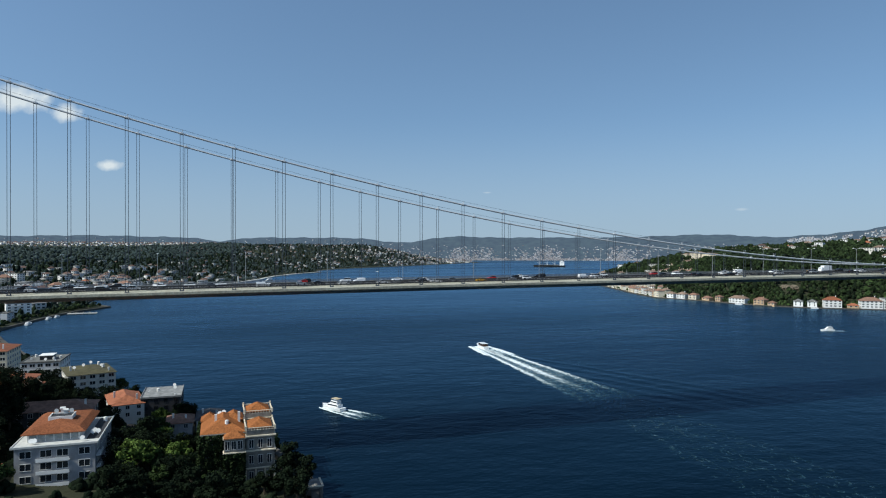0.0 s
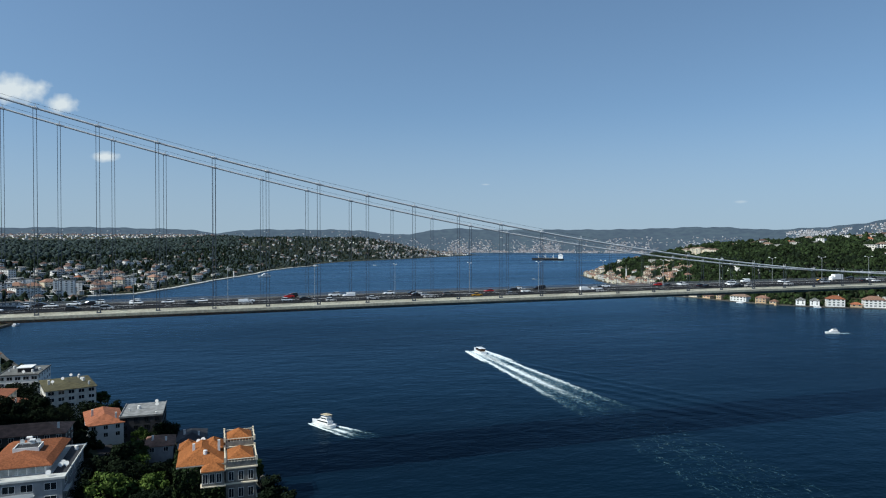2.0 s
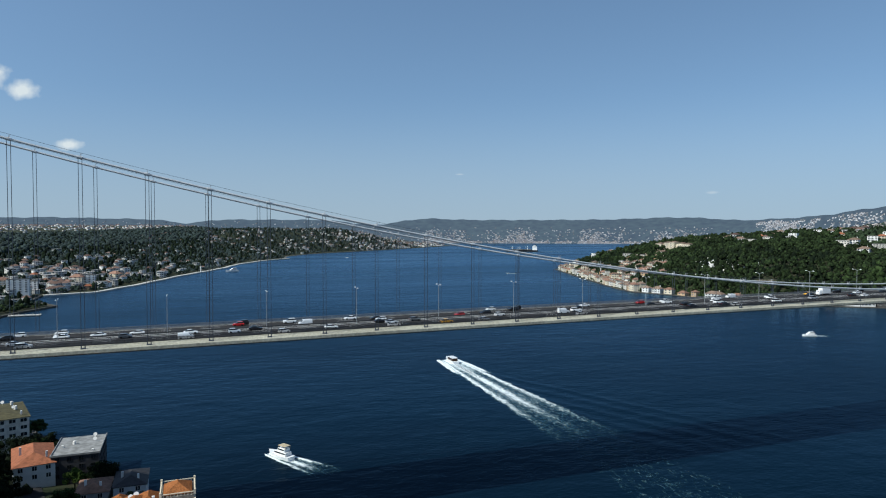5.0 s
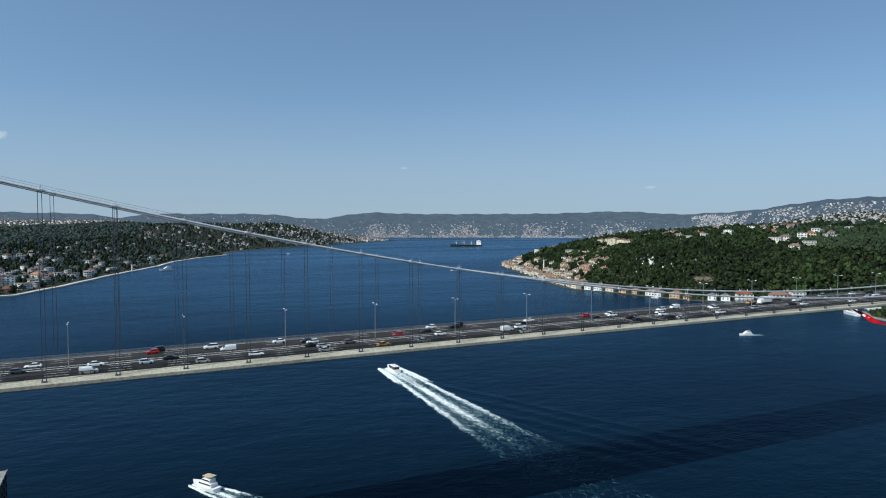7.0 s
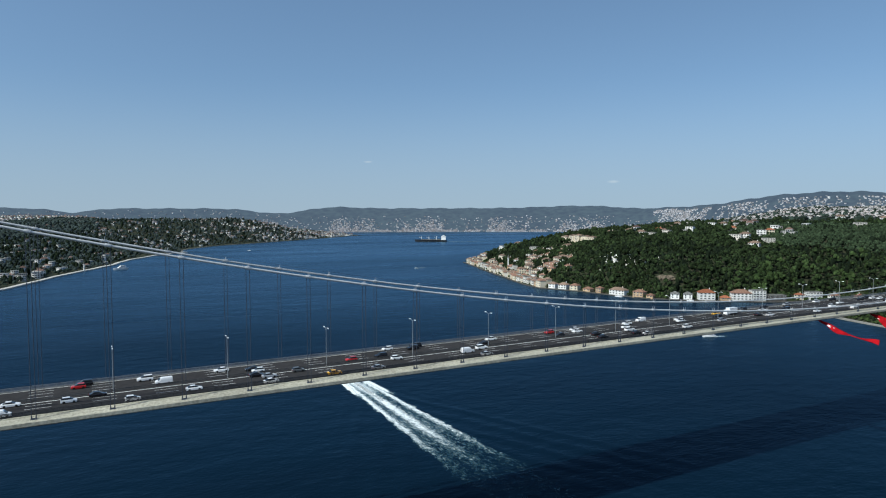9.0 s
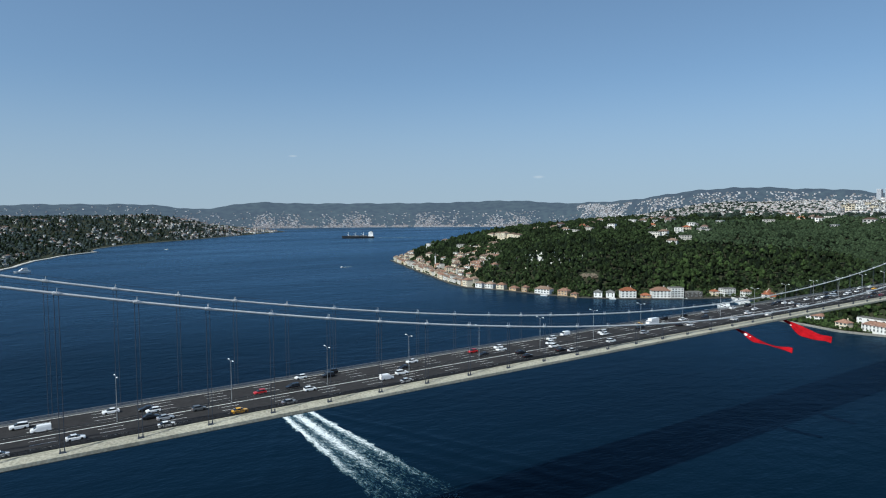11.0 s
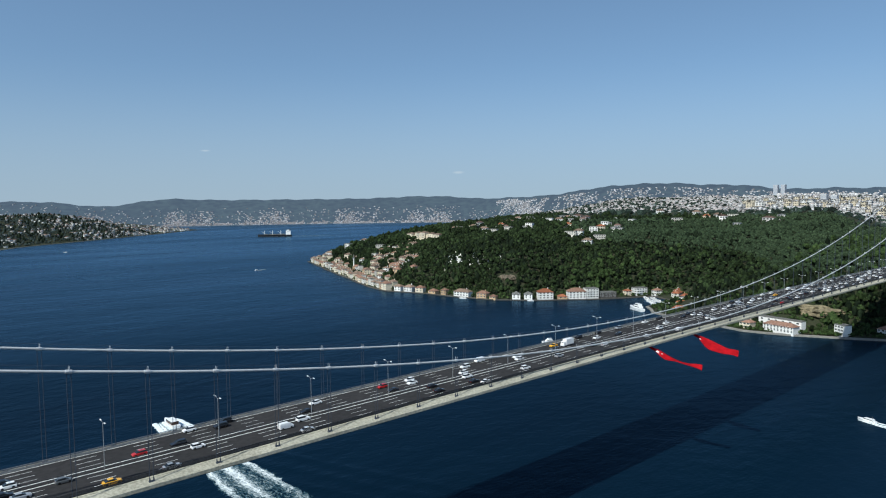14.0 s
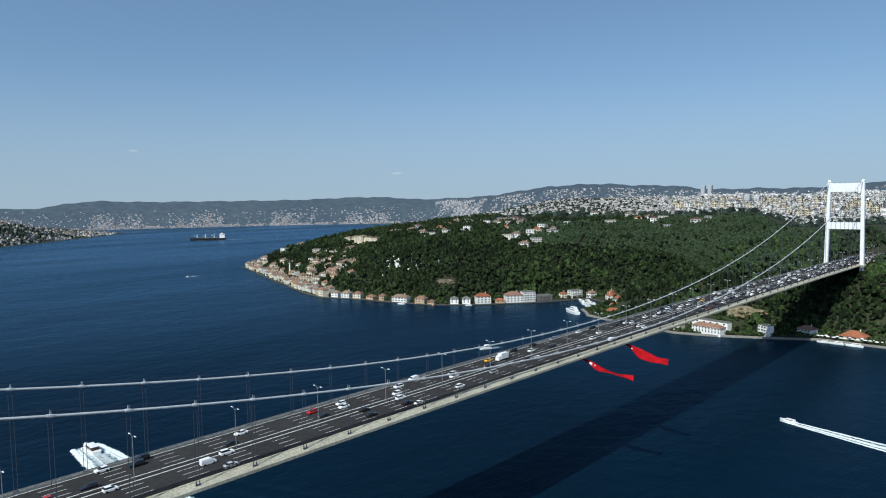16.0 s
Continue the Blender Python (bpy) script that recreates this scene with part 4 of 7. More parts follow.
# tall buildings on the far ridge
# grey-blue of wall and bands has the haze of the skyline put in
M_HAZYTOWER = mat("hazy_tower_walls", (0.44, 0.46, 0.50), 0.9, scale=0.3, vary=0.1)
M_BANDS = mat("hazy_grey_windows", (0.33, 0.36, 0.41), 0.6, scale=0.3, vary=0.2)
def high_rise(x, y, z, w, d, tall, wall, label):
    root = tagged(new("high_rise"), label, "tower block")
    bm = bmesh.new()
    bm_box(bm, -w / 2, w / 2, -d / 2, d / 2, -20, tall)
    part("wall", bm, wall, root)
    bm = bmesh.new()
    for k in range(int(tall / 4)):
        bm_box(bm, -w / 2 - 0.15, w / 2 + 0.15, -d / 2 - 0.15, d / 2 + 0.15, 4 * k + 1.5, 4 * k + 3)
    part("window_band", bm, M_BANDS, root, "rows of grey windows")
    root.location = (x, y, z)


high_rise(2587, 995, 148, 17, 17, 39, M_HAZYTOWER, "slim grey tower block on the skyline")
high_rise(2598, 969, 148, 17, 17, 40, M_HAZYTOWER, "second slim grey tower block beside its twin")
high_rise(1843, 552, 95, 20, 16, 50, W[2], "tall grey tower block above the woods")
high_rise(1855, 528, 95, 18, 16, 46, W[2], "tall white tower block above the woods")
high_rise(2482, 1527, 172, 9, 8, 13, W[0], "white building with a mast on the ridge")

# the far town: thousands of small houses and blocks
def town(name, label, xs, ys, zs, ws, ds, hs, tiled, rows=0, turn=None, wall=None):
    """Many far houses in one mesh: a box and a low roof each, and rows of dark windows on the walls."""
    n = len(xs)
    a = rng.uniform(0, math.pi, n) if turn is None else turn
    ca, sa = np.cos(a), np.sin(a)
    box = np.array([(-1, -1, 0), (1, -1, 0), (1, 1, 0), (-1, 1, 0), (-1, -1, 1), (1, -1, 1), (1, 1, 1), (-1, 1, 1),
                    (-1.1, -1.1, 1), (1.1, -1.1, 1), (1.1, 1.1, 1), (-1.1, 1.1, 1), (-0.4, 0, 1), (0.4, 0, 1)], float)
    v = np.repeat(box[None], n, 0)
    rise = np.where(tiled, 0.35 * ds, 0.3)
    lx, ly = v[:, :, 0] * ws[:, None] / 2, v[:, :, 1] * ds[:, None] / 2
    lz = v[:, :, 2] * hs[:, None]
    lz[:, :4] -= 8
    lz[:, 8:12] += 0.05
    lz[:, 12:] += rise[:, None]
    vv = np.stack([xs[:, None] + lx * ca[:, None] - ly * sa[:, None], ys[:, None] + lx * sa[:, None] + ly * ca[:, None], zs[:, None] + lz], -1)
    f = np.array([(0, 1, 5, 4), (1, 2, 6, 5), (2, 3, 7, 6), (3, 0, 4, 7), (8, 9, 13, 12), (9, 10, 13, 13), (10, 11, 12, 13), (11, 8, 12, 12)])
    tri = np.array([(0, 1, 5), (0, 5, 4), (1, 2, 6), (1, 6, 5), (2, 3, 7), (2, 7, 6), (3, 0, 4), (3, 4, 7), (8, 9, 13), (8, 13, 12), (9, 10, 13), (10, 11, 12), (10, 12, 13), (11, 8, 12)])
    faces = (np.arange(n)[:, None, None] * 14 + tri[None]).reshape(-1, 3)
    idx = np.where(np.arange(14)[None] >= 8, np.where(tiled[:, None], 1, 3), 0).ravel()
    vv = vv.reshape(-1, 3)
    for k in range(rows):
        for i in range(3):
            for face in range(4):
                u0, u1 = -0.8 + 0.6 * i, -0.8 + 0.6 * i + 0.36
                z0, z1 = (k + 0.3) / rows, (k + 0.75) / rows
                q = []
                for u, z in ((u0, z0), (u1, z0), (u1, z1), (u0, z1)):
                    lx, ly = ((u * ws / 2, -ds / 2 - 0.08), (ws / 2 + 0.08, u * ds / 2), (-u * ws / 2, ds / 2 + 0.08), (-ws / 2 - 0.08, -u * ds / 2))[face]
                    q.append(np.stack([xs + lx * ca - ly * sa, ys + lx * sa + ly * ca, zs + z * hs], -1))
                base = len(vv)
                vv = np.concatenate([vv, np.stack(q, 1).reshape(-1, 3)])
                two = (base + np.arange(n)[:, None, None] * 4 + np.array([(0, 1, 2), (0, 2, 3)])[None]).reshape(-1, 3)
                faces, idx = np.concatenate([faces, two]), np.concatenate([idx, np.full(2 * n, 2)])
    return tagged(new(name, raw_mesh(name, vv, faces, [wall or M_FARWALL, {M_HAZYWALL: M_HAZYROOF, M_PALETOWN: M_PALEROOF}.get(wall, M_FARROOF), M_GLASS, {M_HAZYWALL: M_HAZYROOF, M_PALETOWN: M_PALEROOF}.get(wall, M_FARFLAT)], idx)), label, "houses", kind="stuff")


def far_z(b, u):
    return np.clip(u, 0, 1) ** 0.9 * ridge(b) * (1 + 0.06 * np.sin(b * 3.1 + 5 * u) * (1 - np.clip(u, 0, 1))) + 1.5


REST = np.array(REST)
n = len(REST)
away = np.where(REST[:, 1] > 1500, 0.76, 1.0)
wide = rng.uniform(8, 18, n) * away
town("shore_houses", "pale houses with tiled roofs among trees on the western shore", REST[:, 0], REST[:, 1], height(REST[:, 0], REST[:, 1]), wide, rng.uniform(7, 11, n) * away,
     rng.uniform(5, 12, n) * away, (rng.random(n) < 0.5) & (wide < 15), 3)
# pale gravestones and garden walls that show between the trees
bm = bmesh.new()
for _ in range(150):
    x, y = 402 + 15 * rng.normal(), 598 + 26 * rng.normal()
    w, h = rng.uniform(0.8, 4.5), rng.uniform(0.5, 1.6)
    z = ground_z(x, y) + rng.uniform(1, 4)
    bm_box(bm, x - 0.4, x + 0.4, y - w / 2, y + w / 2, z - 7, z + h)
tagged(new("garden_walls", mesh_of("garden_walls", bm, W[0])), "pale stones and garden walls between the trees", "garden walls", kind="stuff")
# white villas along the eastern ridge
x, y = rng.uniform(500, 960, 900), rng.uniform(250, 1000, 900)
ok = (height(x, y) > 70) & (np.sin(x / 45) * np.sin(y / 60 + 1) > 0.0) & (x + y > 1180) & (rng.random(900) < 0.10)
x, y = x[ok], y[ok]
n = len(x)
TAKEN += [(p, q, 9) for p, q in zip(x, y)]
town("ridge_villas", "white villas among the trees along the ridge", x, y, height(x, y), rng.uniform(10, 22, n), rng.uniform(8, 11, n), rng.uniform(8, 11, n), rng.random(n) < 0.45, 2)
# on the far hills
n = 35000
b = np.concatenate([rng.uniform(-26, 50, 26000), rng.uniform(46, 90, 9000)])
u = rng.uniform(0.0, 1.0, n) ** np.where(b < 46, np.where(b < 16, 1.1, 2.2), 1.0) * np.where(b < 46, np.where(b < 16, 0.9, 0.6), 0.9)
knots = 0.9 * smooth(np.sin(b * 0.95 + 0.9) + 0.6 * np.sin(b * 2.3 + u * 3) + 0.45 * np.sin(b * 6.1 - u * 11) + 0.4 * np.sin(b * 15 + u * 23), -0.5, 1.9) * (1 - smooth(u, 0.22, 0.66)) + 0.8 * (u < 0.05) * (np.sin(b * 3.3) > -0.6)
keep = rng.random(n) < np.where(b < 46, 0.04 + knots, 0.40 + 0.28 * np.sin(b * 1.3 + u * 3) + 0.2 * np.sin(b * 4.7 - u * 9))
b, u = b[keep], np.minimum(u[keep], 0.95)
r = far_reach(b) - 420 + 420 * u
xs_, ys_ = EYE[0] + r * np.sin(np.radians(b)), EYE[1] + r * np.cos(np.radians(b))
n = len(b)
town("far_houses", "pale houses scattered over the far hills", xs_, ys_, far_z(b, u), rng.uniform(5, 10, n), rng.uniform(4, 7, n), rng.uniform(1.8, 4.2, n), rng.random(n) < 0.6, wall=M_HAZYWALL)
# on the plateau behind the wood: denser and taller to the south
n = 15000
b, r = rng.uniform(46, 92, n), rng.uniform(1750, 3050, n)
xs_, ys_ = EYE[0] + r * np.sin(np.radians(b)), EYE[1] + r * np.cos(np.radians(b))
ok = (shore_distance(xs_, ys_) > 60) & (rng.random(n) < 0.35 + 0.65 * smooth(b, 52, 72)) & (rng.random(n) < 0.2 + smooth(r, 1750 + 150 * (b < 60), 2200))
b, r, xs_, ys_ = b[ok], r[ok], xs_[ok], ys_[ok]
n = len(b)
big = smooth(b, 58, 72)
town("town_blocks", "dense pale town of flats behind the wood", xs_, ys_, height(xs_, ys_), rng.uniform(5, 9, n) + 8 * big * rng.random(n) ** 3, rng.uniform(5, 8, n),
     rng.uniform(2.5, 5.5, n) + 14 * big * rng.random(n) ** 6, rng.random(n) < 0.6 - 0.3 * big, 1, wall=M_PALETOWN)
# the tall pale flats at its southern end
n = 300
b, r = rng.uniform(65, 84, n), rng.uniform(1950, 2450, n)
xs_, ys_ = EYE[0] + r * np.sin(np.radians(b)), EYE[1] + r * np.cos(np.radians(b))
for k, (name, wall) in enumerate((("white_flats", W[0]), ("cream_flats", W[1]))):
    q = slice(k, None, 2)
    n = len(xs_[q])
    town(name, ("white" if k == 0 else "cream") + " blocks of flats at the edge of the wood", xs_[q], ys_[q], height(xs_[q], ys_[q]), rng.uniform(12, 24, n), rng.uniform(10, 14, n),
         rng.uniform(8, 23, n), np.zeros(n, bool), 4, wall=wall)
# behind the western wood
n = 3600
b, r = rng.uniform(-24, 16, n), rng.uniform(2250, 4000, n)
xs_, ys_ = EYE[0] + r * np.sin(np.radians(b)), EYE[1] + r * np.cos(np.radians(b))
ok = (shore_distance(xs_, ys_) > 40) & (rng.random(n) < np.where(r < 2950, 0.16, 0.7))
xs_, ys_ = xs_[ok], ys_[ok]
n = len(xs_)
town("western_town", "pale town beyond the western woods", xs_, ys_, height(xs_, ys_), rng.uniform(6, 12, n), rng.uniform(6, 9, n), rng.uniform(3, 6.5, n), rng.random(n) < 0.6)

# ---- woods and trees ----
def lobed_shapes(count, seed):
    """Crowns of several ragged lobes, about unit radius."""
    out, r = [], random.Random(seed)
    for k in range(count):
        bm = bmesh.new()
        for j in range(5):
            a, o = math.tau * (j + r.uniform(-0.3, 0.3)) / 4, 0.0 if j == 4 else r.uniform(0.4, 0.62)
            c, size = Vector((o * math.cos(a), o * math.sin(a), 0.5 if j == 4 else r.uniform(-0.3, 0.35))), r.uniform(0.42, 0.66)
            made = bmesh.ops.create_icosphere(bm, subdivisions=1, radius=1)["verts"]
            for v in made:
                v.co = c + v.co * size * r.uniform(0.72, 1.3)
        bmesh.ops.delete(bm, geom=[f for f in bm.faces if f.normal.z < -0.5 or f.calc_center_median().length < 0.3], context="FACES")
        bm.verts.ensure_lookup_table(), bm.verts.index_update()
        out.append((np.array([v.co for v in bm.verts]), np.array([[v.index for v in f.verts] for f in bm.faces])))
        bm.free()
    return out


def clump_shapes(count, flat, seed, sub=2):
    """Lumpy tree crowns as arrays: points of about unit radius, and triangles."""
    out = []
    for k in range(count):
        bm = bmesh.new()
        bmesh.ops.create_icosphere(bm, subdivisions=sub, radius=1)
        for v in bm.verts:
            p = v.co.copy()
            q = 1 + 0.55 * noise.noise(p * 1.9 + Vector((seed + 7 * k, 3 * k, 0))) + 0.4 * noise.noise(p * 4.7 + Vector((k, seed, 5)))
            v.co = Vector((p.x * q, p.y * q, p.z * q * flat))
        low = [f for f in bm.faces if f.calc_center_median().z < -0.55 * flat]
        bmesh.ops.delete(bm, geom=low, context="FACES")
        bm.verts.ensure_lookup_table(), bm.verts.index_update()
        out.append((np.array([v.co for v in bm.verts]), np.array([[v.index for v in f.verts] for f in bm.faces])))
        bm.free()
    return out


def wood(name, label, shapes, xs, ys, zs, radius, tall, material):
    """A wood: many crowns in one mesh."""
    vs, fs, base = [], [], 0
    pick = rng.integers(len(shapes), size=len(xs))
    for k, (sv, sf) in enumerate(shapes):
        i = np.nonzero(pick == k)[0]
        if not len(i):
            continue
        a = rng.uniform(0, math.tau, len(i))
        c, s = np.cos(a)[:, None], np.sin(a)[:, None]
        px = (sv[None, :, 0] * c - sv[None, :, 1] * s) * radius[i][:, None] + xs[i][:, None]
        py = (sv[None, :, 0] * s + sv[None, :, 1] * c) * radius[i][:, None] + ys[i][:, None]
        pz = sv[None, :, 2] * radius[i][:, None] * tall[i][:, None] + zs[i][:, None]
        vs.append(np.stack([px, py, pz], -1).reshape(-1, 3))
        fs.append((np.arange(len(i))[:, None, None] * len(sv) + sf[None] + base).reshape(-1, 3))
        base += len(i) * len(sv)
    ob = new(name, raw_mesh(name, np.concatenate(vs), np.concatenate(fs), [material], smooth=False))
    return tagged(ob, label, "trees", kind="stuff")


CROWNS = lobed_shapes(12, 3)
CYPRESS = clump_shapes(4, 1.0, 11, 1)
HOUSES = np.array(TAKEN)


def jittered(x0, x1, y0, y1, step):
    X_, Y_ = np.meshgrid(np.arange(x0, x1, step), np.arange(y0, y1, step))
    return (X_ + rng.uniform(-0.5, 0.5, X_.shape) * step).ravel(), (Y_ + rng.uniform(-0.5, 0.5, Y_.shape) * step).ravel()


def clear_of_houses(x, y, room):
    ok = np.ones(len(x), bool)
    for a, b, c in HOUSES:
        ok &= (x - a) ** 2 + (y - b) ** 2 > (c + room) ** 2
    return ok


# the wooded hill on the eastern shore
x, y = jittered(262, 1250, -520, 1260, 6.8)
dd = shore_distance(x, y)
keep = (dd > 11) & clear_of_houses(x, y, 1.0) & ((np.abs(y) > 24) | (x < 560)) & (np.hypot(x - 545, np.abs(y) - 17) > 4.5)
keep &= (dd < 540) & ((dd < 400) | (rng.random(len(x)) < 0.6))
keep &= ((x - 372) ** 2 + (y - 475) ** 2 > 17 ** 2) & ((x - 404) ** 2 + (y - 68) ** 2 > 15 ** 2)    # bare rock
village = (y > 600) & (dd < 150)
keep &= ~village | (rng.random(len(x)) < 0.85)
x, y = x[keep], y[keep]
dark = rng.random(len(x)) < 0.22 + 0.4 * (np.sin(x / 60) * np.sin(y / 75) > 0.1)
rad = rng.uniform(2.4, 4.6, len(x)) * np.where(rng.random(len(x)) < 0.12, 1.4, 1)
g = height(x, y)
rad = rad * (0.55 + 0.45 * smooth(shore_distance(x, y), 12, 45))
lit = ~dark
plateau = (np.degrees(np.arctan2(x - EYE[0], y - EYE[1])) + 6 * np.sin(x / 90) > 58) & (g + 12 * np.sin(x / 70) * np.sin(y / 90) > 52)
dark &= ~plateau | (rng.random(len(x)) < 0.3)
lit = ~dark & ~plateau
wood("eastern_wood", "broad-leaved wood over the eastern hill", CROWNS, x[lit], y[lit], g[lit] + rad[lit] * 0.75 + rng.uniform(0, 6, lit.sum()) * smooth(shore_distance(x[lit], y[lit]), 25, 90), rad[lit], rng.uniform(0.85, 1.35, lit.sum()), M_LEAF)
high = ~dark & plateau
px_, py_ = np.concatenate([x[high], x[high] + 3.4]), np.concatenate([y[high], y[high] + 2.9])
prad = rng.uniform(2.2, 3.8, len(px_))
wood("plateau_wood", "close grey-green young wood over the top of the hill", CROWNS, px_, py_, height(px_, py_) + prad * 0.8 + rng.uniform(1, 3.5, len(px_)), prad, rng.uniform(0.8, 1.15, len(px_)), M_LEAF_PLATEAU)
wood("pines", "dark pines and cypresses between the broad-leaved trees", CYPRESS, x[dark], y[dark], g[dark] + rad[dark] * 0.9, rad[dark] * 0.62,
     rng.uniform(1.6, 2.9, dark.sum()), M_LEAF_DARK)
# the ridge woods and gardens on the western shore
x, y = jittered(-1900, 860, 330, 3050, 9.2)
dd = shore_distance(x, y)
west = x < np.where(y < 1500, -20, -20 + (y - 1500) * 1.1)
r = np.hypot(x - EYE[0], y - EYE[1])
keep = west & (dd > 15) & clear_of_houses(x, y, np.where(y < 1500, -2.8, -5.6)) & (r < 3200) & ((r < 1500) | (rng.random(len(x)) < 0.88))
keep &= (dd > 380) | (rng.random(len(x)) < np.where(y < 1250, 0.72, 0.9))
keep &= (dd < 800)
keep &= (np.degrees(np.arctan2(x - EYE[0], y - EYE[1])) < 1.0) | (r < 1700) | (rng.random(len(x)) < 0.75)
x, y = x[keep], y[keep]
g, rad = height(x, y), rng.uniform(2.6, 5.6, keep.sum()) * np.where(shore_distance(x, y) > 380, np.where(np.degrees(np.arctan2(x - EYE[0], y - EYE[1])) < 1.0, 1.2, 0.75), 0.8)
near = np.hypot(x - EYE[0], y - EYE[1]) < 1500
tall = rng.uniform(0.8, 1.3, len(x))
g = g + rng.uniform(0, 4.5, len(x)) * np.where(shore_distance(x, y) > 380, 1.0, 0.4)
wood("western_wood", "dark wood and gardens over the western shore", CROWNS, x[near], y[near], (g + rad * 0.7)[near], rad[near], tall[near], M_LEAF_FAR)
near = ~near
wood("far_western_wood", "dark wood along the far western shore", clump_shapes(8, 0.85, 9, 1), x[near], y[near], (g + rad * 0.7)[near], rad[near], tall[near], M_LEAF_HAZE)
tx, ty = rng.uniform(-660, -540, 900), rng.uniform(380, 720, 900)     # trees close behind the sea wall
td = shore_distance(tx, ty)
keep = (td > 4.5) & (td < 30) & clear_of_houses(tx, ty, -3.5)
tx, ty = tx[keep], ty[keep]
rad = rng.uniform(1.6, 3.4, len(tx))
wood("shore_trees", "dense dark garden trees behind the sea wall", CROWNS, tx, ty, height(tx, ty) + rad * 0.9, rad, rng.uniform(0.8, 1.3, len(tx)), M_LEAF)
x, y = x[::5] + 5, y[::5] + 4
keep = clear_of_houses(x, y, 1) & (shore_distance(x, y) > 16)
x, y = x[keep], y[keep]
wood("western_pines", "dark cypresses among the gardens", CYPRESS, x, y, height(x, y) + 5, rng.uniform(2.2, 4, len(x)), rng.uniform(1.8, 3, len(x)), M_LEAF_DARK)
# the far plateau
n = 4000
b, r = rng.uniform(40, 92, n), rng.uniform(1600, 3000, n)
x, y = EYE[0] + r * np.sin(np.radians(b)), EYE[1] + r * np.cos(np.radians(b))
keep = shore_distance(x, y) > 40
x, y = x[keep], y[keep]
rad = rng.uniform(4, 9, len(x))
wood("far_wood", "clumps of trees between the far houses", clump_shapes(4, 0.7, 5, 1), x, y, height(x, y) + 3, rad, np.ones(len(x)), M_LEAF_FAR)

# trees behind the waterside houses and beside the road, their sunlight put into brighter leaves
spots = [(455, 388, 34, 22, 46), (560, 330, 50, 40, 40), (610, 95, 60, 40, 70), (470, 40, 40, 26, 40), (392, 45, 12, 12, 14), (398, 122, 12, 14, 20), (540, -34, 10, 6, 20), (545, -30, 6, 3, 30), (556, 34, 10, 6, 10)]
x = np.concatenate([rng.normal(c[0], c[2], c[4]) for c in spots])
y = np.concatenate([rng.normal(c[1], c[3], c[4]) for c in spots])
keep = (shore_distance(x, y) > 14) & clear_of_houses(x, y, -1) & (np.abs(y) > 26)
x, y = x[keep], y[keep]
rad = rng.uniform(3.0, 5.5, len(x))
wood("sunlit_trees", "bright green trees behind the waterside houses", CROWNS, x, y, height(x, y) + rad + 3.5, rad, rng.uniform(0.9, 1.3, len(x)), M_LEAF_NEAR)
# hedges and bushes between the waterside houses
x, y = jittered(262, 560, -260, 1140, 4.9)
dd = shore_distance(x, y)
keep = (dd > 6) & (dd < 48) & clear_of_houses(x, y, -3.0) & (rng.random(len(x)) < 0.75)
gx_, gy_ = jittered(338, 440, 25, 175, 3.6)            # the gardens of the villas under the bridge
gd = shore_distance(gx_, gy_)
green = (gd > 3.4) & (gd < 75) & clear_of_houses(gx_, gy_, -9.0) & (rng.random(len(gx_)) < 0.5) & (np.hypot(gx_ - 408, gy_ - 68) > 13)
x, y = np.concatenate([x[keep], gx_[green]]), np.concatenate([y[keep], gy_[green]])
rad = rng.uniform(1.3, 2.8, len(x))
wood("hedges", "low green hedges and bushes along the quay", CROWNS, x, y, height(x, y) + rad * 0.5, rad, np.ones(len(x)), M_LEAF_NEAR)
# bare rock faces
for x, y, w, label in ((376, 478, 17, "brown rock face behind the waterside houses"), (410, 66, 24, "ochre rock cutting above the long villa")):
    bm = bmesh.new()
    bmesh.ops.create_icosphere(bm, subdivisions=4, radius=1)
    for v in bm.verts:
        q = 1 + 0.35 * noise.noise(v.co * 2.3 + Vector((x, 0, 0))) + 0.15 * noise.noise(v.co * 6)
        q += 0.12 * noise.noise(v.co * 13)
        v.co = Vector((v.co.x * q * w * 0.6, v.co.y * q * w, v.co.z * q * 6.5))
    ob = tagged(new("rock_face", mesh_of("rock_face", bm, M_TAN if w > 20 else M_ROCK)), label, "rock")
    ob.location = (x, y, ground_z(x, y) - 2.5)


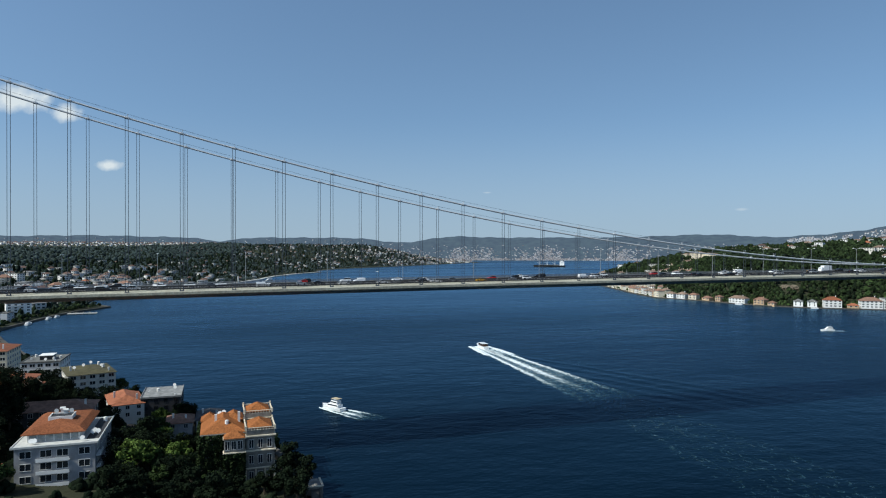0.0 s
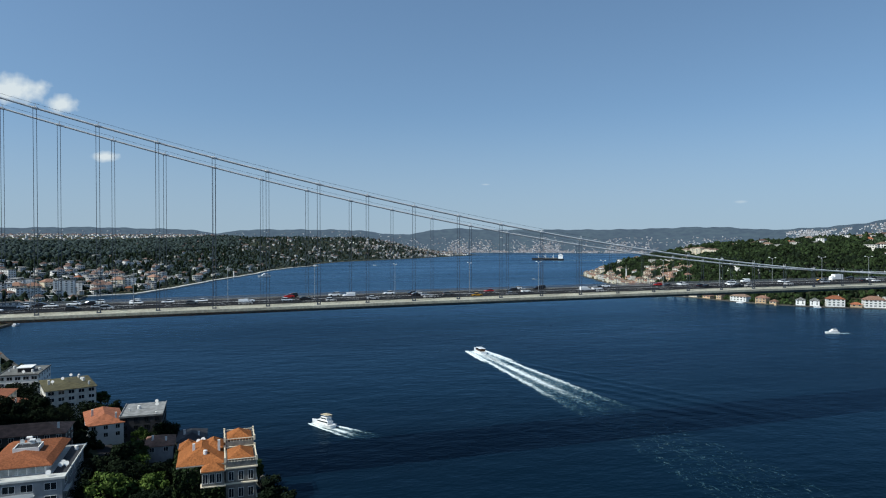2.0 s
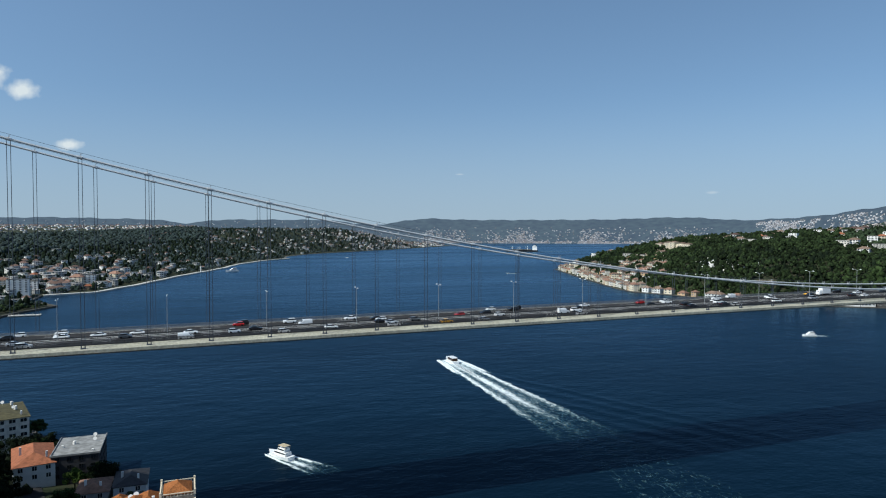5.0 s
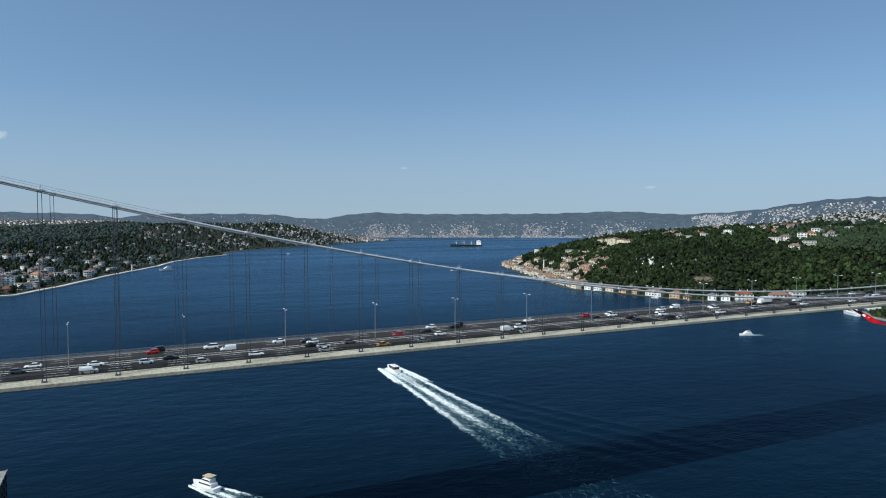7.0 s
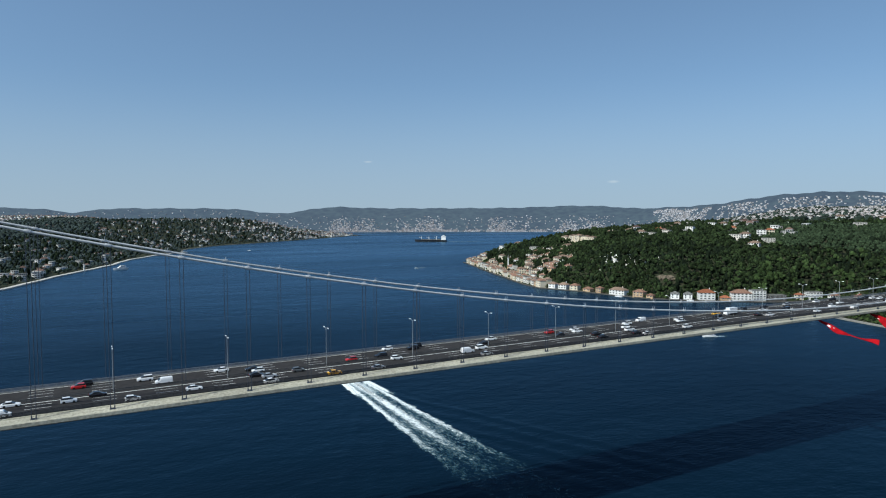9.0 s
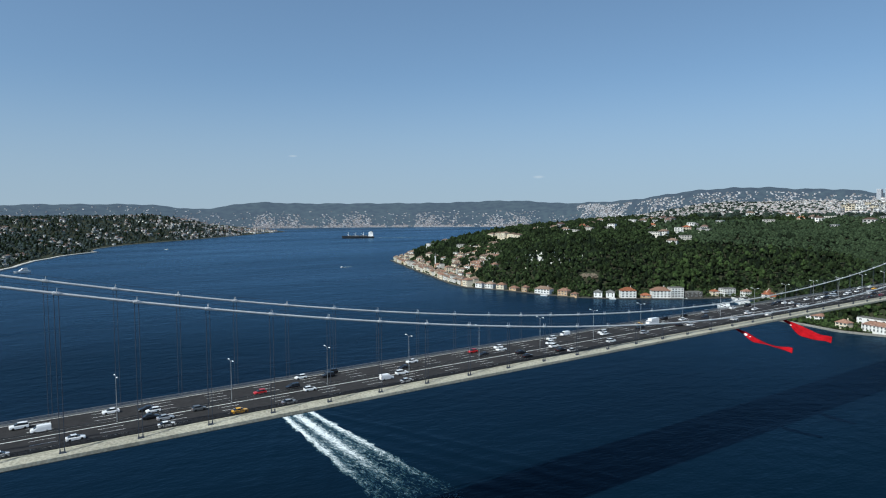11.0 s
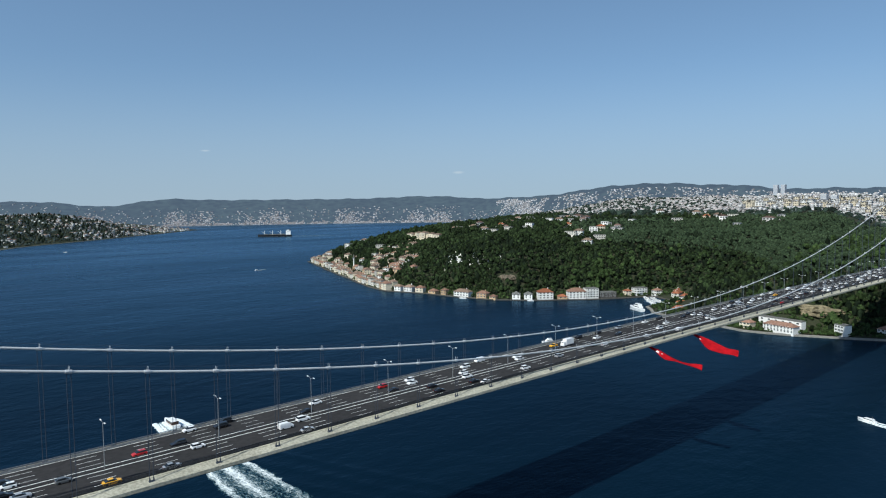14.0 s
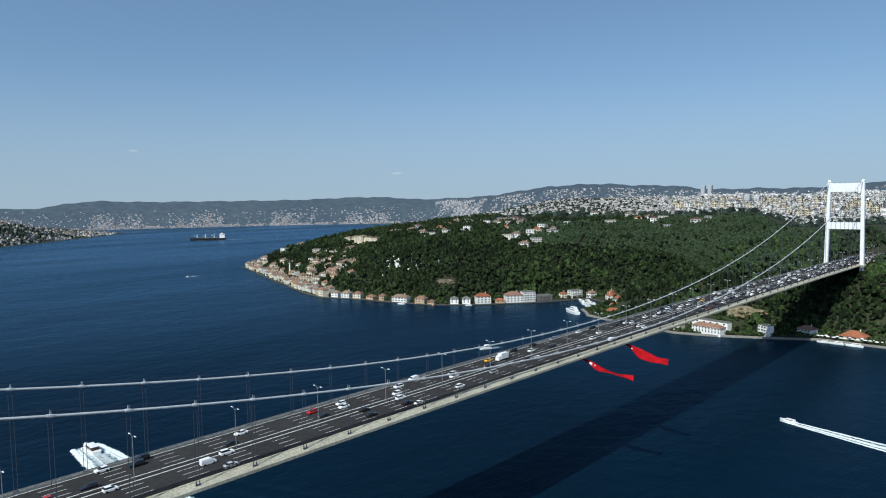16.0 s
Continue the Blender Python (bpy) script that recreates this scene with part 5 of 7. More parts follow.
# trees close by: trunk, limbs and a crown of many leaf clumps
def near_tree(seed, tall, spread, leaf):
    r = random.Random(seed)
    root = tagged(new("tree"), "leafy green tree with an uneven crown", "tree", "trees by the houses")
    bm = bmesh.new()
    bm_tube(bm, [(0, 0, -1.5), (0.1, 0, tall * 0.25), (0.25, 0.1, tall * 0.5), (0.3, 0.2, tall * 0.8)], [0.42, 0.33, 0.22, 0.06], 7)
    limbs = []
    for k in range(7):
        a, z = math.tau * k / 7 + r.uniform(-0.4, 0.4), tall * r.uniform(0.3, 0.6)
        l = spread * r.uniform(0.55, 0.95)
        tip = (math.cos(a) * l, math.sin(a) * l, z + tall * r.uniform(0.1, 0.3))
        bm_tube(bm, [(0.15, 0.05, z), (tip[0] * 0.5, tip[1] * 0.5, z + (tip[2] - z) * 0.65), tip], [0.16, 0.1, 0.03], 5)
        limbs.append(Vector(tip))
    part("trunk", bm, M_BARK, root)
    centres = limbs + [Vector((r.gauss(0, spread * 0.4), r.gauss(0, spread * 0.4), tall * r.uniform(0.5, 0.97))) for _ in range(12)]
    vs, fs = [], []
    for c in centres:
        size = spread * r.uniform(0.28, 0.48)
        for _ in range(120):
            d = Vector((r.gauss(0, 1), r.gauss(0, 1), r.gauss(0, 1))).normalized()
            p = c + Vector((d.x, d.y, d.z * 0.75)) * size * r.uniform(0.7, 1.08)
            u = d.orthogonal().normalized()
            w = d.cross(u)
            u, w = (u + d * r.uniform(-0.7, 0.7)) * r.uniform(0.2, 0.46), (w + d * r.uniform(-0.7, 0.7)) * r.uniform(0.2, 0.42)
            n0 = len(vs)
            vs += [p - u, p - w * 0.8, p + u, p + w]
            fs.append((n0, n0 + 1, n0 + 2, n0 + 3))
    part("crown", raw_mesh("crown", [tuple(v) for v in vs], fs, [leaf]), None, root)
    return root


# two crowns coloured as sunlit, three near black as if in shade
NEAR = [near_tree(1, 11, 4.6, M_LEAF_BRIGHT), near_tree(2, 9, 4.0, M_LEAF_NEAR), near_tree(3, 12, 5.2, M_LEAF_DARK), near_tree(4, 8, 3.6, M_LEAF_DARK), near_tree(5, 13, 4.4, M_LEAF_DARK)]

# ---- the houses below the bridge on the western shore ----
NEAR_HOUSES = []


def claim(x0, x1, y0, y1):
    NEAR_HOUSES.append((x0, x1, y0, y1))


def shape(root, name, material, boxes=(), hips=(), label=""):
    """A part of boxes (x0, x1, y0, y1, z0, z1) and hipped roofs (cx, cy, w, d, z, rise)."""
    bm = bmesh.new()
    for q in boxes:
        bm_box(bm, *q)
    for cx, cy, w, d, z, rise in hips:
        old = set(bm.verts)
        hip_roof(bm, w, d, z, rise)
        for v in bm.verts:
            if v not in old:
                v.co += Vector((cx, cy, 0))
    return part(name, bm, material, root, label)


def put_window(root, mesh, face, x, y, z):
    ob = part("window", mesh, None, root)
    ob.matrix_basis = pose(x, y, z, 0, 0, {"s": 0, "e": 90, "n": 180, "w": 270}[face])


M_TERRACE = mat("pale_terrace_tiles", (0.55, 0.55, 0.52), 0.8, scale=0.6, vary=0.2, big=0.15)
M_PALE_FELT = mat("pale_grey_felt", (0.26, 0.26, 0.255), 0.9, scale=0.5, vary=0.4, big=0.35)
M_STUCCO = mat("grey_weathered_stucco", (0.34, 0.34, 0.345), 0.9, scale=0.5, vary=0.25, big=0.2)
# mottled stone, its whole colour lowered for the shade on the south faces
M_MANSION = mat("weathered_stone_stucco_in_shade", (0.24, 0.225, 0.195), 0.9, scale=0.7, vary=0.35, big=0.3, bump=0.05)
M_OLIVE = mat("olive_weathered_roof", (0.095, 0.085, 0.046), 0.95, scale=0.5, vary=0.4, big=0.3)
M_TILE_OLD = mat("sun-worn_orange_tiles", (0.27, 0.10, 0.048), 0.9, scale=1.8, vary=0.45, big=0.35, bump=0.12, bump_scale=5, spec=0.08)
M_TILE_SUN = mat("bright_orange_tiles", (0.36, 0.135, 0.048), 0.9, scale=2.2, vary=0.5, big=0.35, bump=0.12, bump_scale=5, spec=0.08)
M_PALE_GLASS = mat("pale_curtained_glass", (0.30, 0.34, 0.35), 0.15, scale=0.8, vary=0.35, spec=0.6)
M_CHARCOAL = mat("charcoal_cladding", (0.045, 0.045, 0.05), 0.7, scale=0.8, vary=0.3)

DARK_WINDOW = WINDOW.copy()
DARK_WINDOW.materials[0] = M_DARK

# four-storey building with a penthouse under a tiled roof
flats = tagged(new("apartment_building"), "grey four-storey building with a white terrace and orange penthouse roof", "apartment building")
X0, X1, Y0, Y1, ZB, ZT = -458.0, -436.0, -43.0, -11.0, 4.0, 19.6
claim(X0, X1, Y0, Y1)
shape(flats, "wall", M_STUCCO, [(X0, X1, Y0, Y1, ZB - 4, ZT)])
shape(flats, "terrace", M_TERRACE, [(X0 - 0.9, X1 + 0.9, Y0 - 0.9, Y1 + 0.9, ZT, ZT + 0.35), (X0 - 0.9, X1 + 0.9, Y0 - 0.9, Y0 - 0.6, ZT + 0.35, ZT + 0.6),
                                    (X1 + 0.6, X1 + 0.9, Y0 - 0.6, Y1 + 0.9, ZT + 0.35, ZT + 0.6), (X0 - 0.9, X0 - 0.6, Y0 - 0.6, Y1 + 0.9, ZT + 0.35, ZT + 0.6)],
      label="white terrace slab round the penthouse")
shape(flats, "penthouse", M_WALLS[0], [(X0 + 2.5, X1 - 5, Y0 + 4.5, Y1 - 3, ZT + 0.35, ZT + 2.9)])
bm = bmesh.new()                                      # steep skirt, then a low top
CX, CY = (X0 + X1) / 2 - 1.2, (Y0 + Y1) / 2 + 0.8
rings = [[bm.verts.new((CX + sx * a, CY + sy * b, ZT + z)) for sx, sy in ((-1, -1), (1, -1), (1, 1), (-1, 1))] for a, b, z in ((8.9, 13.6, 2.85), (8.9, 13.6, 3.1), (6.9, 11.4, 4.3))]
for low, up in zip(rings, rings[1:]):
    for k in range(4):
        bm.faces.new((low[k], low[(k + 1) % 4], up[(k + 1) % 4], up[k]))
bm.faces.new(rings[0][::-1])
r0, r1 = bm.verts.new((CX, CY - 5.5, ZT + 5.5)), bm.verts.new((CX, CY + 5.5, ZT + 5.5))
for q in ((0, 1, r0), (1, 2, r1, r0), (2, 3, r1), (3, 0, r0, r1)):
    bm.faces.new([rings[2][k] if isinstance(k, int) else k for k in q])
part("roof", bm, M_TILE_OLD, flats, "orange tiled roof with a low top")
shape(flats, "roof_terrace", M_WALLS[0], [(CX - 3.4, CX + 3.6, CY - 4.4, CY - 4.1, ZT + 4.4, ZT + 6.1), (CX - 3.4, CX + 3.6, CY + 1.4, CY + 1.7, ZT + 4.4, ZT + 6.1),
                                          (CX - 3.4, CX - 3.1, CY - 4.1, CY + 1.4, ZT + 4.4, ZT + 6.1), (CX + 3.3, CX + 3.6, CY - 4.1, CY + 1.4, ZT + 4.4, ZT + 6.1)], label="white walls of a sunken roof terrace")
shape(flats, "terrace_floor", M_CHARCOAL, [(CX - 3.1, CX + 3.3, CY - 4.1, CY + 1.4, ZT + 4.4, ZT + 5.75), (X1 - 3.2, X1 + 0.6, Y0 + 3.5, Y1 - 1, ZT + 0.352, ZT + 0.37)], label="dark terrace floor")
for i in range(6):
    shape(flats, "glass_front", M_PALE_GLASS, [(X0 + 3 + 2.3 * i, X0 + 5 + 2.3 * i, Y0 + 4.35, Y0 + 4.45, ZT + 0.6, ZT + 2.6)])
for k in range(4):
    z = ZB + 1.0 + 3.8 * k
    for x in (-455, -449.5, -445, -439):
        put_window(flats, BROAD_WINDOW, "s", x, Y0, z)
    for y in (-38, -31, -24, -17):
        put_window(flats, BROAD_WINDOW, "e", X1, y, z)
    if k:
        shape(flats, "balcony", M_WALLS[0], [(-452, -443, Y0 - 1.3, Y0, z - 1.15, z - 1.0), (-452, -443, Y0 - 1.3, Y0 - 1.2, z - 1, z - 0.1)])
        shape(flats, "balcony", M_WALLS[0], [(X1, X1 + 1.3, -42, -36, z - 1.15, z - 1.0), (X1 + 1.2, X1 + 1.3, -42, -36, z - 1, z - 0.1)])
for i, (x, y) in enumerate(((-450, -26), (-447.5, -25), (-445.5, -26.5), (-449, -22))):
    root = tagged(new("water_tank" if i % 2 else "satellite_dish"), "white roof-top tank on the tiled roof" if i % 2 else "white satellite dish on the tiled roof", "tank" if i % 2 else "dish")
    bm = bmesh.new()
    if i % 2:
        bm_tube(bm, [(-0.9, 0, 0.9), (-0.8, 0, 0.9), (0.8, 0, 0.9), (0.9, 0, 0.9)], [0.2, 0.5, 0.5, 0.2], 8)
        bm_box(bm, -0.6, 0.6, -0.3, 0.3, -1.5, 0.5)
    else:
        bm_tube(bm, [(0, 0, -1.5), (0, 0, 0.8)], 0.06, 5)
        bm_tube(bm, [(0, -0.35, 1.1), (0, -0.25, 1.1), (0, -0.1, 1.0)], [0.7, 0.5, 0.05], 10)
    part("body", bm, M_WALLS[0], root)
    root.location = (x, y, ZT + 6.0)

# ivy-grown waterside mansion
mansion = tagged(new("mansion"), "weathered ornate waterside mansion with orange roofs and ivy", "mansion")
claim(-406, -380, -47, -19)
shape(mansion, "wall", M_MANSION, [(-405.5, -391, -42, -20, -3, 18.6), (-398, -391.5, -46, -42, -3, 18.0)])
shape(mansion, "wing", M_MANSION, [(-391, -382, -44, -31, -3, 19.5), (-391, -382, -31, -20, -3, 22.0)])
for cx, cy, w, d, z, rise in ((-398.2, -30.5, 13.4, 21, 18.7, 3.6), (-394.8, -44.2, 5.6, 4.6, 18.1, 1.9), (-402.6, -22.3, 5, 6, 19.2, 2.4), (-394.6, -26, 5, 9, 20.2, 2.2)):
    shape(mansion, "roof", M_TILE_SUN, (), [(cx, cy, w, d, z, rise)], "orange hipped roof")
for cx, cy, w, d, z, rise in ((-386.5, -37.6, 6.8, 10, 19.9, 2.2), (-386.5, -25.5, 6.8, 8.4, 22.4, 2.3)):
    shape(mansion, "wing_roof", M_TILE_SUN, (), [(cx, cy, w, d, z, rise)])
corn = []
bal_bm = bmesh.new()
bm_tube(bal_bm, [(0, 0, 0), (0, 0, 0.15), (0, 0, 0.4), (0, 0, 0.75)], [0.14, 0.09, 0.13, 0.08], 6)
BALUSTER = mesh_of("baluster", bal_bm, M_WALLS[1])
for x0, x1, y0, y1, z in ((-391.4, -381.6, -44.4, -31, 19.5), (-391.4, -381.6, -31, -19.6, 22.0)):
    corn += [(x0, x1, y0, y0 + 0.35), (x0, x1, y1 - 0.35, y1), (x0, x0 + 0.35, y0, y1), (x1 - 0.35, x1, y0, y1)]
    for a, b, c, e in corn[-4:]:
        shape(mansion, "parapet", M_WALLS[1], [(a, b, c, e, z + 0.75, z + 0.95)], label="pale balustraded parapet")
        long_x = b - a > e - c
        count = int(max(b - a, e - c) / 0.9)
        for i in range(count + 1):
            u = i / count
            px_, py_ = (a + 0.17 + (b - a - 0.35) * u, (c + e) / 2) if long_x else ((a + b) / 2, c + 0.17 + (e - c - 0.35) * u)
            post = part("baluster", BALUSTER, None, mansion)
            post.location = (px_, py_, z)
    for px_ in (x0 + 0.2, x1 - 0.2):
        for py_ in (y0 + 0.2, y1 - 0.2):
            shape(mansion, "finial", M_WALLS[1], [(px_ - 0.3, px_ + 0.3, py_ - 0.3, py_ + 0.3, z, z + 1.5)])
for z in (6.8, 12.6, 17.4):
    shape(mansion, "cornice", M_WALLS[1], [(-391.5, -381.5, -44.5, -19.5, z, z + 0.4)])
for z in (13.0, 17.6):
    shape(mansion, "cornice", M_WALLS[1], [(-398.4, -391.1, -46.4, -42, z, z + 0.35)])
for z, mesh in ((3.0, TALL_WINDOW), (8.4, TALL_WINDOW), (13.6, TALL_WINDOW)):
    for x in (-389.4, -386.5, -383.6):
        put_window(mansion, mesh, "s", x, -44, z)
    for y in (-42, -38.5, -35, -31, -27, -23):
        put_window(mansion, mesh, "e", -382, y, z)
for x in (-397, -395, -393):
    put_window(mansion, TALL_WINDOW, "s", x, -46, 14.2)
for x in (-391.2, -388, -385, -381.9):
    bm = bmesh.new()
    bm_tube(bm, [(x, -44.3, 1), (x, -44.3, 6.6)], 0.28, 8)
    part("column", bm, M_WALLS[1], mansion)
for x, y in ((-401, -34), (-393.4, -32)):
    shape(mansion, "chimney", M_WALLS[0], [(x, x + 0.8, y, y + 0.8, 18, 23.2)])


def ivy(x0, x1, y, z0, z1, seed, side="s"):
    r = random.Random(seed)
    vs, fs = [], []
    for _ in range(2600):
        u, z = r.random(), z0 + (z1 - z0) * r.random() ** 0.9
        bulge = 0.5 + 0.9 * (noise.noise(Vector((u * 7, z * 0.35, seed))) + 0.6)
        p = Vector((x0 + (x1 - x0) * u, y - bulge * r.uniform(0.3, 1), z)) if side == "s" else Vector((y - bulge * r.uniform(0.3, 1), x0 + (x1 - x0) * u, z))
        a, b = r.uniform(0.18, 0.42), r.uniform(0.18, 0.4)
        t, q = r.uniform(-0.5, 0.5), r.uniform(-0.6, 0.6)
        n0 = len(vs)
        vs += [p + Vector((-a, t * 0.4, -b * q)), p + Vector((0, -t, -b)), p + Vector((a, -t * 0.4, b * q)), p + Vector((0, t, b))]
        fs.append((n0, n0 + 1, n0 + 2, n0 + 3))
    return raw_mesh("ivy", [tuple(v) for v in vs], fs, [M_LEAF])


part("ivy", ivy(-405.8, -398, -42, 0, 18.4, 2), None, mansion, "thick green ivy over the wall")
part("ivy", ivy(-398.2, -391.4, -46, 0, 13, 5), None, mansion, "thick green ivy over the wall")
part("ivy", ivy(-42, -21, -405.4, 0, 18.5, 8, "w"), None, mansion, "thick green ivy over the wall")

def simple(name, label, category, x0, x1, y0, y1, z0, z1, wall, roof, rise=2.6, flat=False, storey=3.1, mesh=None, faces="se", turn=0.0):
    root = tagged(new(name), label, category, "houses below the bridge")
    claim(x0, x1, y0, y1)
    shape(root, "wall", wall, [(x0, x1, y0, y1, z0 - 5, z1)])
    if flat:
        shape(root, "roof", roof, [(x0 - 0.3, x1 + 0.3, y0 - 0.3, y1 + 0.3, z1, z1 + 0.3), (x0 - 0.3, x1 + 0.3, y0 - 0.3, y0, z1 + 0.3, z1 + 0.7), (x1, x1 + 0.3, y0, y1 + 0.3, z1 + 0.3, z1 + 0.7),
                                   (x0 - 0.3, x0, y0, y1 + 0.3, z1 + 0.3, z1 + 0.7)])
    else:
        shape(root, "roof", roof, (), [((x0 + x1) / 2, (y0 + y1) / 2, x1 - x0, y1 - y0, z1, rise)])
    c = Vector(((x0 + x1) / 2, (y0 + y1) / 2, 0))
    root.matrix_basis = Matrix.Translation(c) @ pose(0, 0, 0, 0, 0, turn) @ Matrix.Translation(-c)
    n = max(1, int((z1 - z0) / storey))
    for k in range(n):
        z = z1 - storey * (k + 1) + 0.9
        if "s" in faces:
            for i in range(max(2, int((x1 - x0) / 3.6))):
                put_window(root, mesh or WINDOW, "s", x0 + (i + 0.5) * (x1 - x0) / max(2, int((x1 - x0) / 3.6)), y0, z)
        for f, xx in (("e", x1), ("w", x0)):
            if f in faces:
                for i in range(max(2, int((y1 - y0) / 4.5))):
                    put_window(root, mesh or WINDOW, f, xx, y0 + (i + 0.5) * (y1 - y0) / max(2, int((y1 - y0) / 4.5)), z)
    shape(root, "chimney", M_WALLS[0], [(x0 + 2, x0 + 2.8, (y0 + y1) / 2 - 2, (y0 + y1) / 2 - 1.3, z1, z1 + rise + 1)])
    shape(root, "chimney", M_WALLS[0], [(x1 - 3, x1 - 2.3, y0 + 3, y0 + 3.7, z1, z1 + rise + 0.6)])
    return root


simple("house", "white house with orange hipped roof and chimneys", "house", -447, -433.5, 46, 72, 3, 11.6, M_WALLS[0], M_TILE, 3.2, faces="sew", turn=12)
simple("house", "charcoal modern house with a pale grey flat roof", "house", -432.5, -416, 48, 72, 3, 13.2, M_CHARCOAL, M_PALE_FELT, 0.3, True, mesh=DARK_WINDOW)
# walls of the long dark house: the bridge's shade is put into their colour
simple("house", "long dark house with a brown tiled roof in shade", "house", -476, -446, 12, 27, 9, 18.4, M_TIMBER, M_TILE_DARK, 2.6)
simple("apartment_building", "cream flats with an olive weathered roof", "apartment building", -474, -453, 94, 124, 4, 17.6, M_WALLS[4], M_OLIVE, 1.6, mesh=WIDE_WINDOW, faces="sew", turn=17)
simple("apartment_building", "white flats with a dark roof terrace", "apartment building", -497, -479, 122, 148, 6, 20.2, M_WALLS[0], M_FLAT, 0.3, True, mesh=WIDE_WINDOW)
shape(simple("house", "house with a broad orange tiled roof among trees", "house", -512, -484, 82, 104, 8, 17.4, M_WALLS[1], M_TILE, 3.4), "dormer", M_WALLS[0],
      [(-499, -497, 88, 91, 18, 20)])
simple("house", "white house with an orange roof by the shore", "house", -486, -474.6, 72, 88, 7, 15.4, M_WALLS[0], M_TILE, 2.6)
simple("apartment_building", "cream flats with an orange roof higher up", "apartment building", -534, -513, 160, 188, 8, 22, M_WALLS[1], M_TILE, 2.8, mesh=WIDE_WINDOW)
simple("house", "small grey house with a brown tiled roof", "house", -420, -410, 18, 32, 3, 8.6, M_STUCCO, M_TILE_DARK, 1.9)
simple("house", "small house with a slate blue roof", "house", -408.5, -398, 20, 36, 3, 8.8, M_WALLS[2], M_CHARCOAL, 2.2)
simple("house", "house with an orange roof above the garden", "house", -478, -464, -48, -34, 6, 13.0, M_WALLS[0], M_TILE, 2.4)
simple("house", "white shoreside house beyond the bridge", "house", -618, -604, 468, 486, 3, 15, M_WALLS[0], M_FLAT, 0.3, True, mesh=WIDE_WINDOW)

# clutter on the roofs
def roof_thing(kind, x, y, z):
    root = tagged(new("water_tank" if kind else "satellite_dish"), "white water tank on a flat roof" if kind else "white satellite dish on a roof", "tank" if kind else "dish", "things on the roofs")
    bm = bmesh.new()
    if kind:
        bm_tube(bm, [(0, 0, -0.3), (0, 0, 0), (0, 0, 1.3), (0, 0, 1.45)], [0.6, 0.62, 0.62, 0.25], 10)
    else:
        bm_tube(bm, [(0, 0, -0.3), (0, 0, 0.8)], 0.06, 5)
        bm_tube(bm, [(0, -0.35, 1.15), (0, -0.25, 1.1), (0, -0.1, 1.0)], [0.75, 0.5, 0.05], 10)
    part("body", bm, M_WALLS[0], root)
    root.location = (x, y, z)


r = random.Random(3)
for x0, x1, y0, y1, z, n in ((-495, -481, 124, 146, 20.5, 9), (-470, -456, 100, 120, 18.8, 6), (-431, -418, 50, 70, 13.5, 3), (-457, -438, -42.5, -40.5, 20.0, 3), (-438.5, -436.5, -36, -14, 20.0, 4), (-402, -394, -38, -24, 20.6, 3)):
    for _ in range(n):
        roof_thing(r.random() < 0.5, r.uniform(x0, x1), r.uniform(y0, y1), z)
box = tagged(new("stair_house"), "dark roof-top stair house with a white slab", "stair house")
shape(box, "wall", M_CHARCOAL, [(-490, -484, 130, 138, 20.4, 22.6)])
shape(box, "slab", M_WALLS[0], [(-490.5, -483.5, 129.5, 138.5, 22.6, 22.9)])

# a steep lane and forecourt between the houses, and a stone landing on the shore
bm = bmesh.new()
spine = [(-439, 47), (-436, 36), (-432.5, 22), (-430, 8), (-428.5, -6)]
rows_ = [[bm.verts.new((x + o, y + 0.25 * o, ground_z(x + o, y) + 0.35)) for o in (-3.2, 0, 3.2)] for x, y in spine]
for a, b in zip(rows_, rows_[1:]):
    for k in range(2):
        bm.faces.new((a[k], a[k + 1], b[k + 1], b[k]))
edge = bmesh.ops.extrude_face_region(bm, geom=bm.faces[:])
for v in edge["geom"]:
    if isinstance(v, bmesh.types.BMVert):
        v.co.z -= 1.2
tagged(new("pavement", mesh_of("pavement", bm, M_ASPHALT)), "worn grey asphalt lane between the houses", "lane", kind="structure")
NEAR_HOUSES.append((-437, -427, -6, 48))
landing = tagged(new("landing_stage"), "square pale stone landing on the shore below the mansion", "landing")
shape(landing, "slab", M_QUAY, [(-374, -367.5, -56, -48, -2, 2.6)])
shape(landing, "coping", M_WALLS[1], [(-374.2, -367.3, -56.2, -55.6, 2.6, 2.85), (-367.9, -367.3, -55.6, -48, 2.6, 2.85)])

pontoon = tagged(new("landing_stage"), "long low pale landing stage with posts off the sea wall", "landing")
shape(pontoon, "deck", M_PROMENADE, [(-573, -541, 626, 634, 0.5, 1.3)])
for k in range(5):
    for y in (626.4, 633.6):
        shape(pontoon, "post", M_WALLS[1], [(-571.2 + 7.2 * k, -570.8 + 7.2 * k, y - 0.2, y + 0.2, -2, 2.4)])

# the garden jungle round them
def near_free(x, y, room):
    return all(not (a - room < x < b + room and c - room < y < d + room) for a, b, c, d in NEAR_HOUSES)


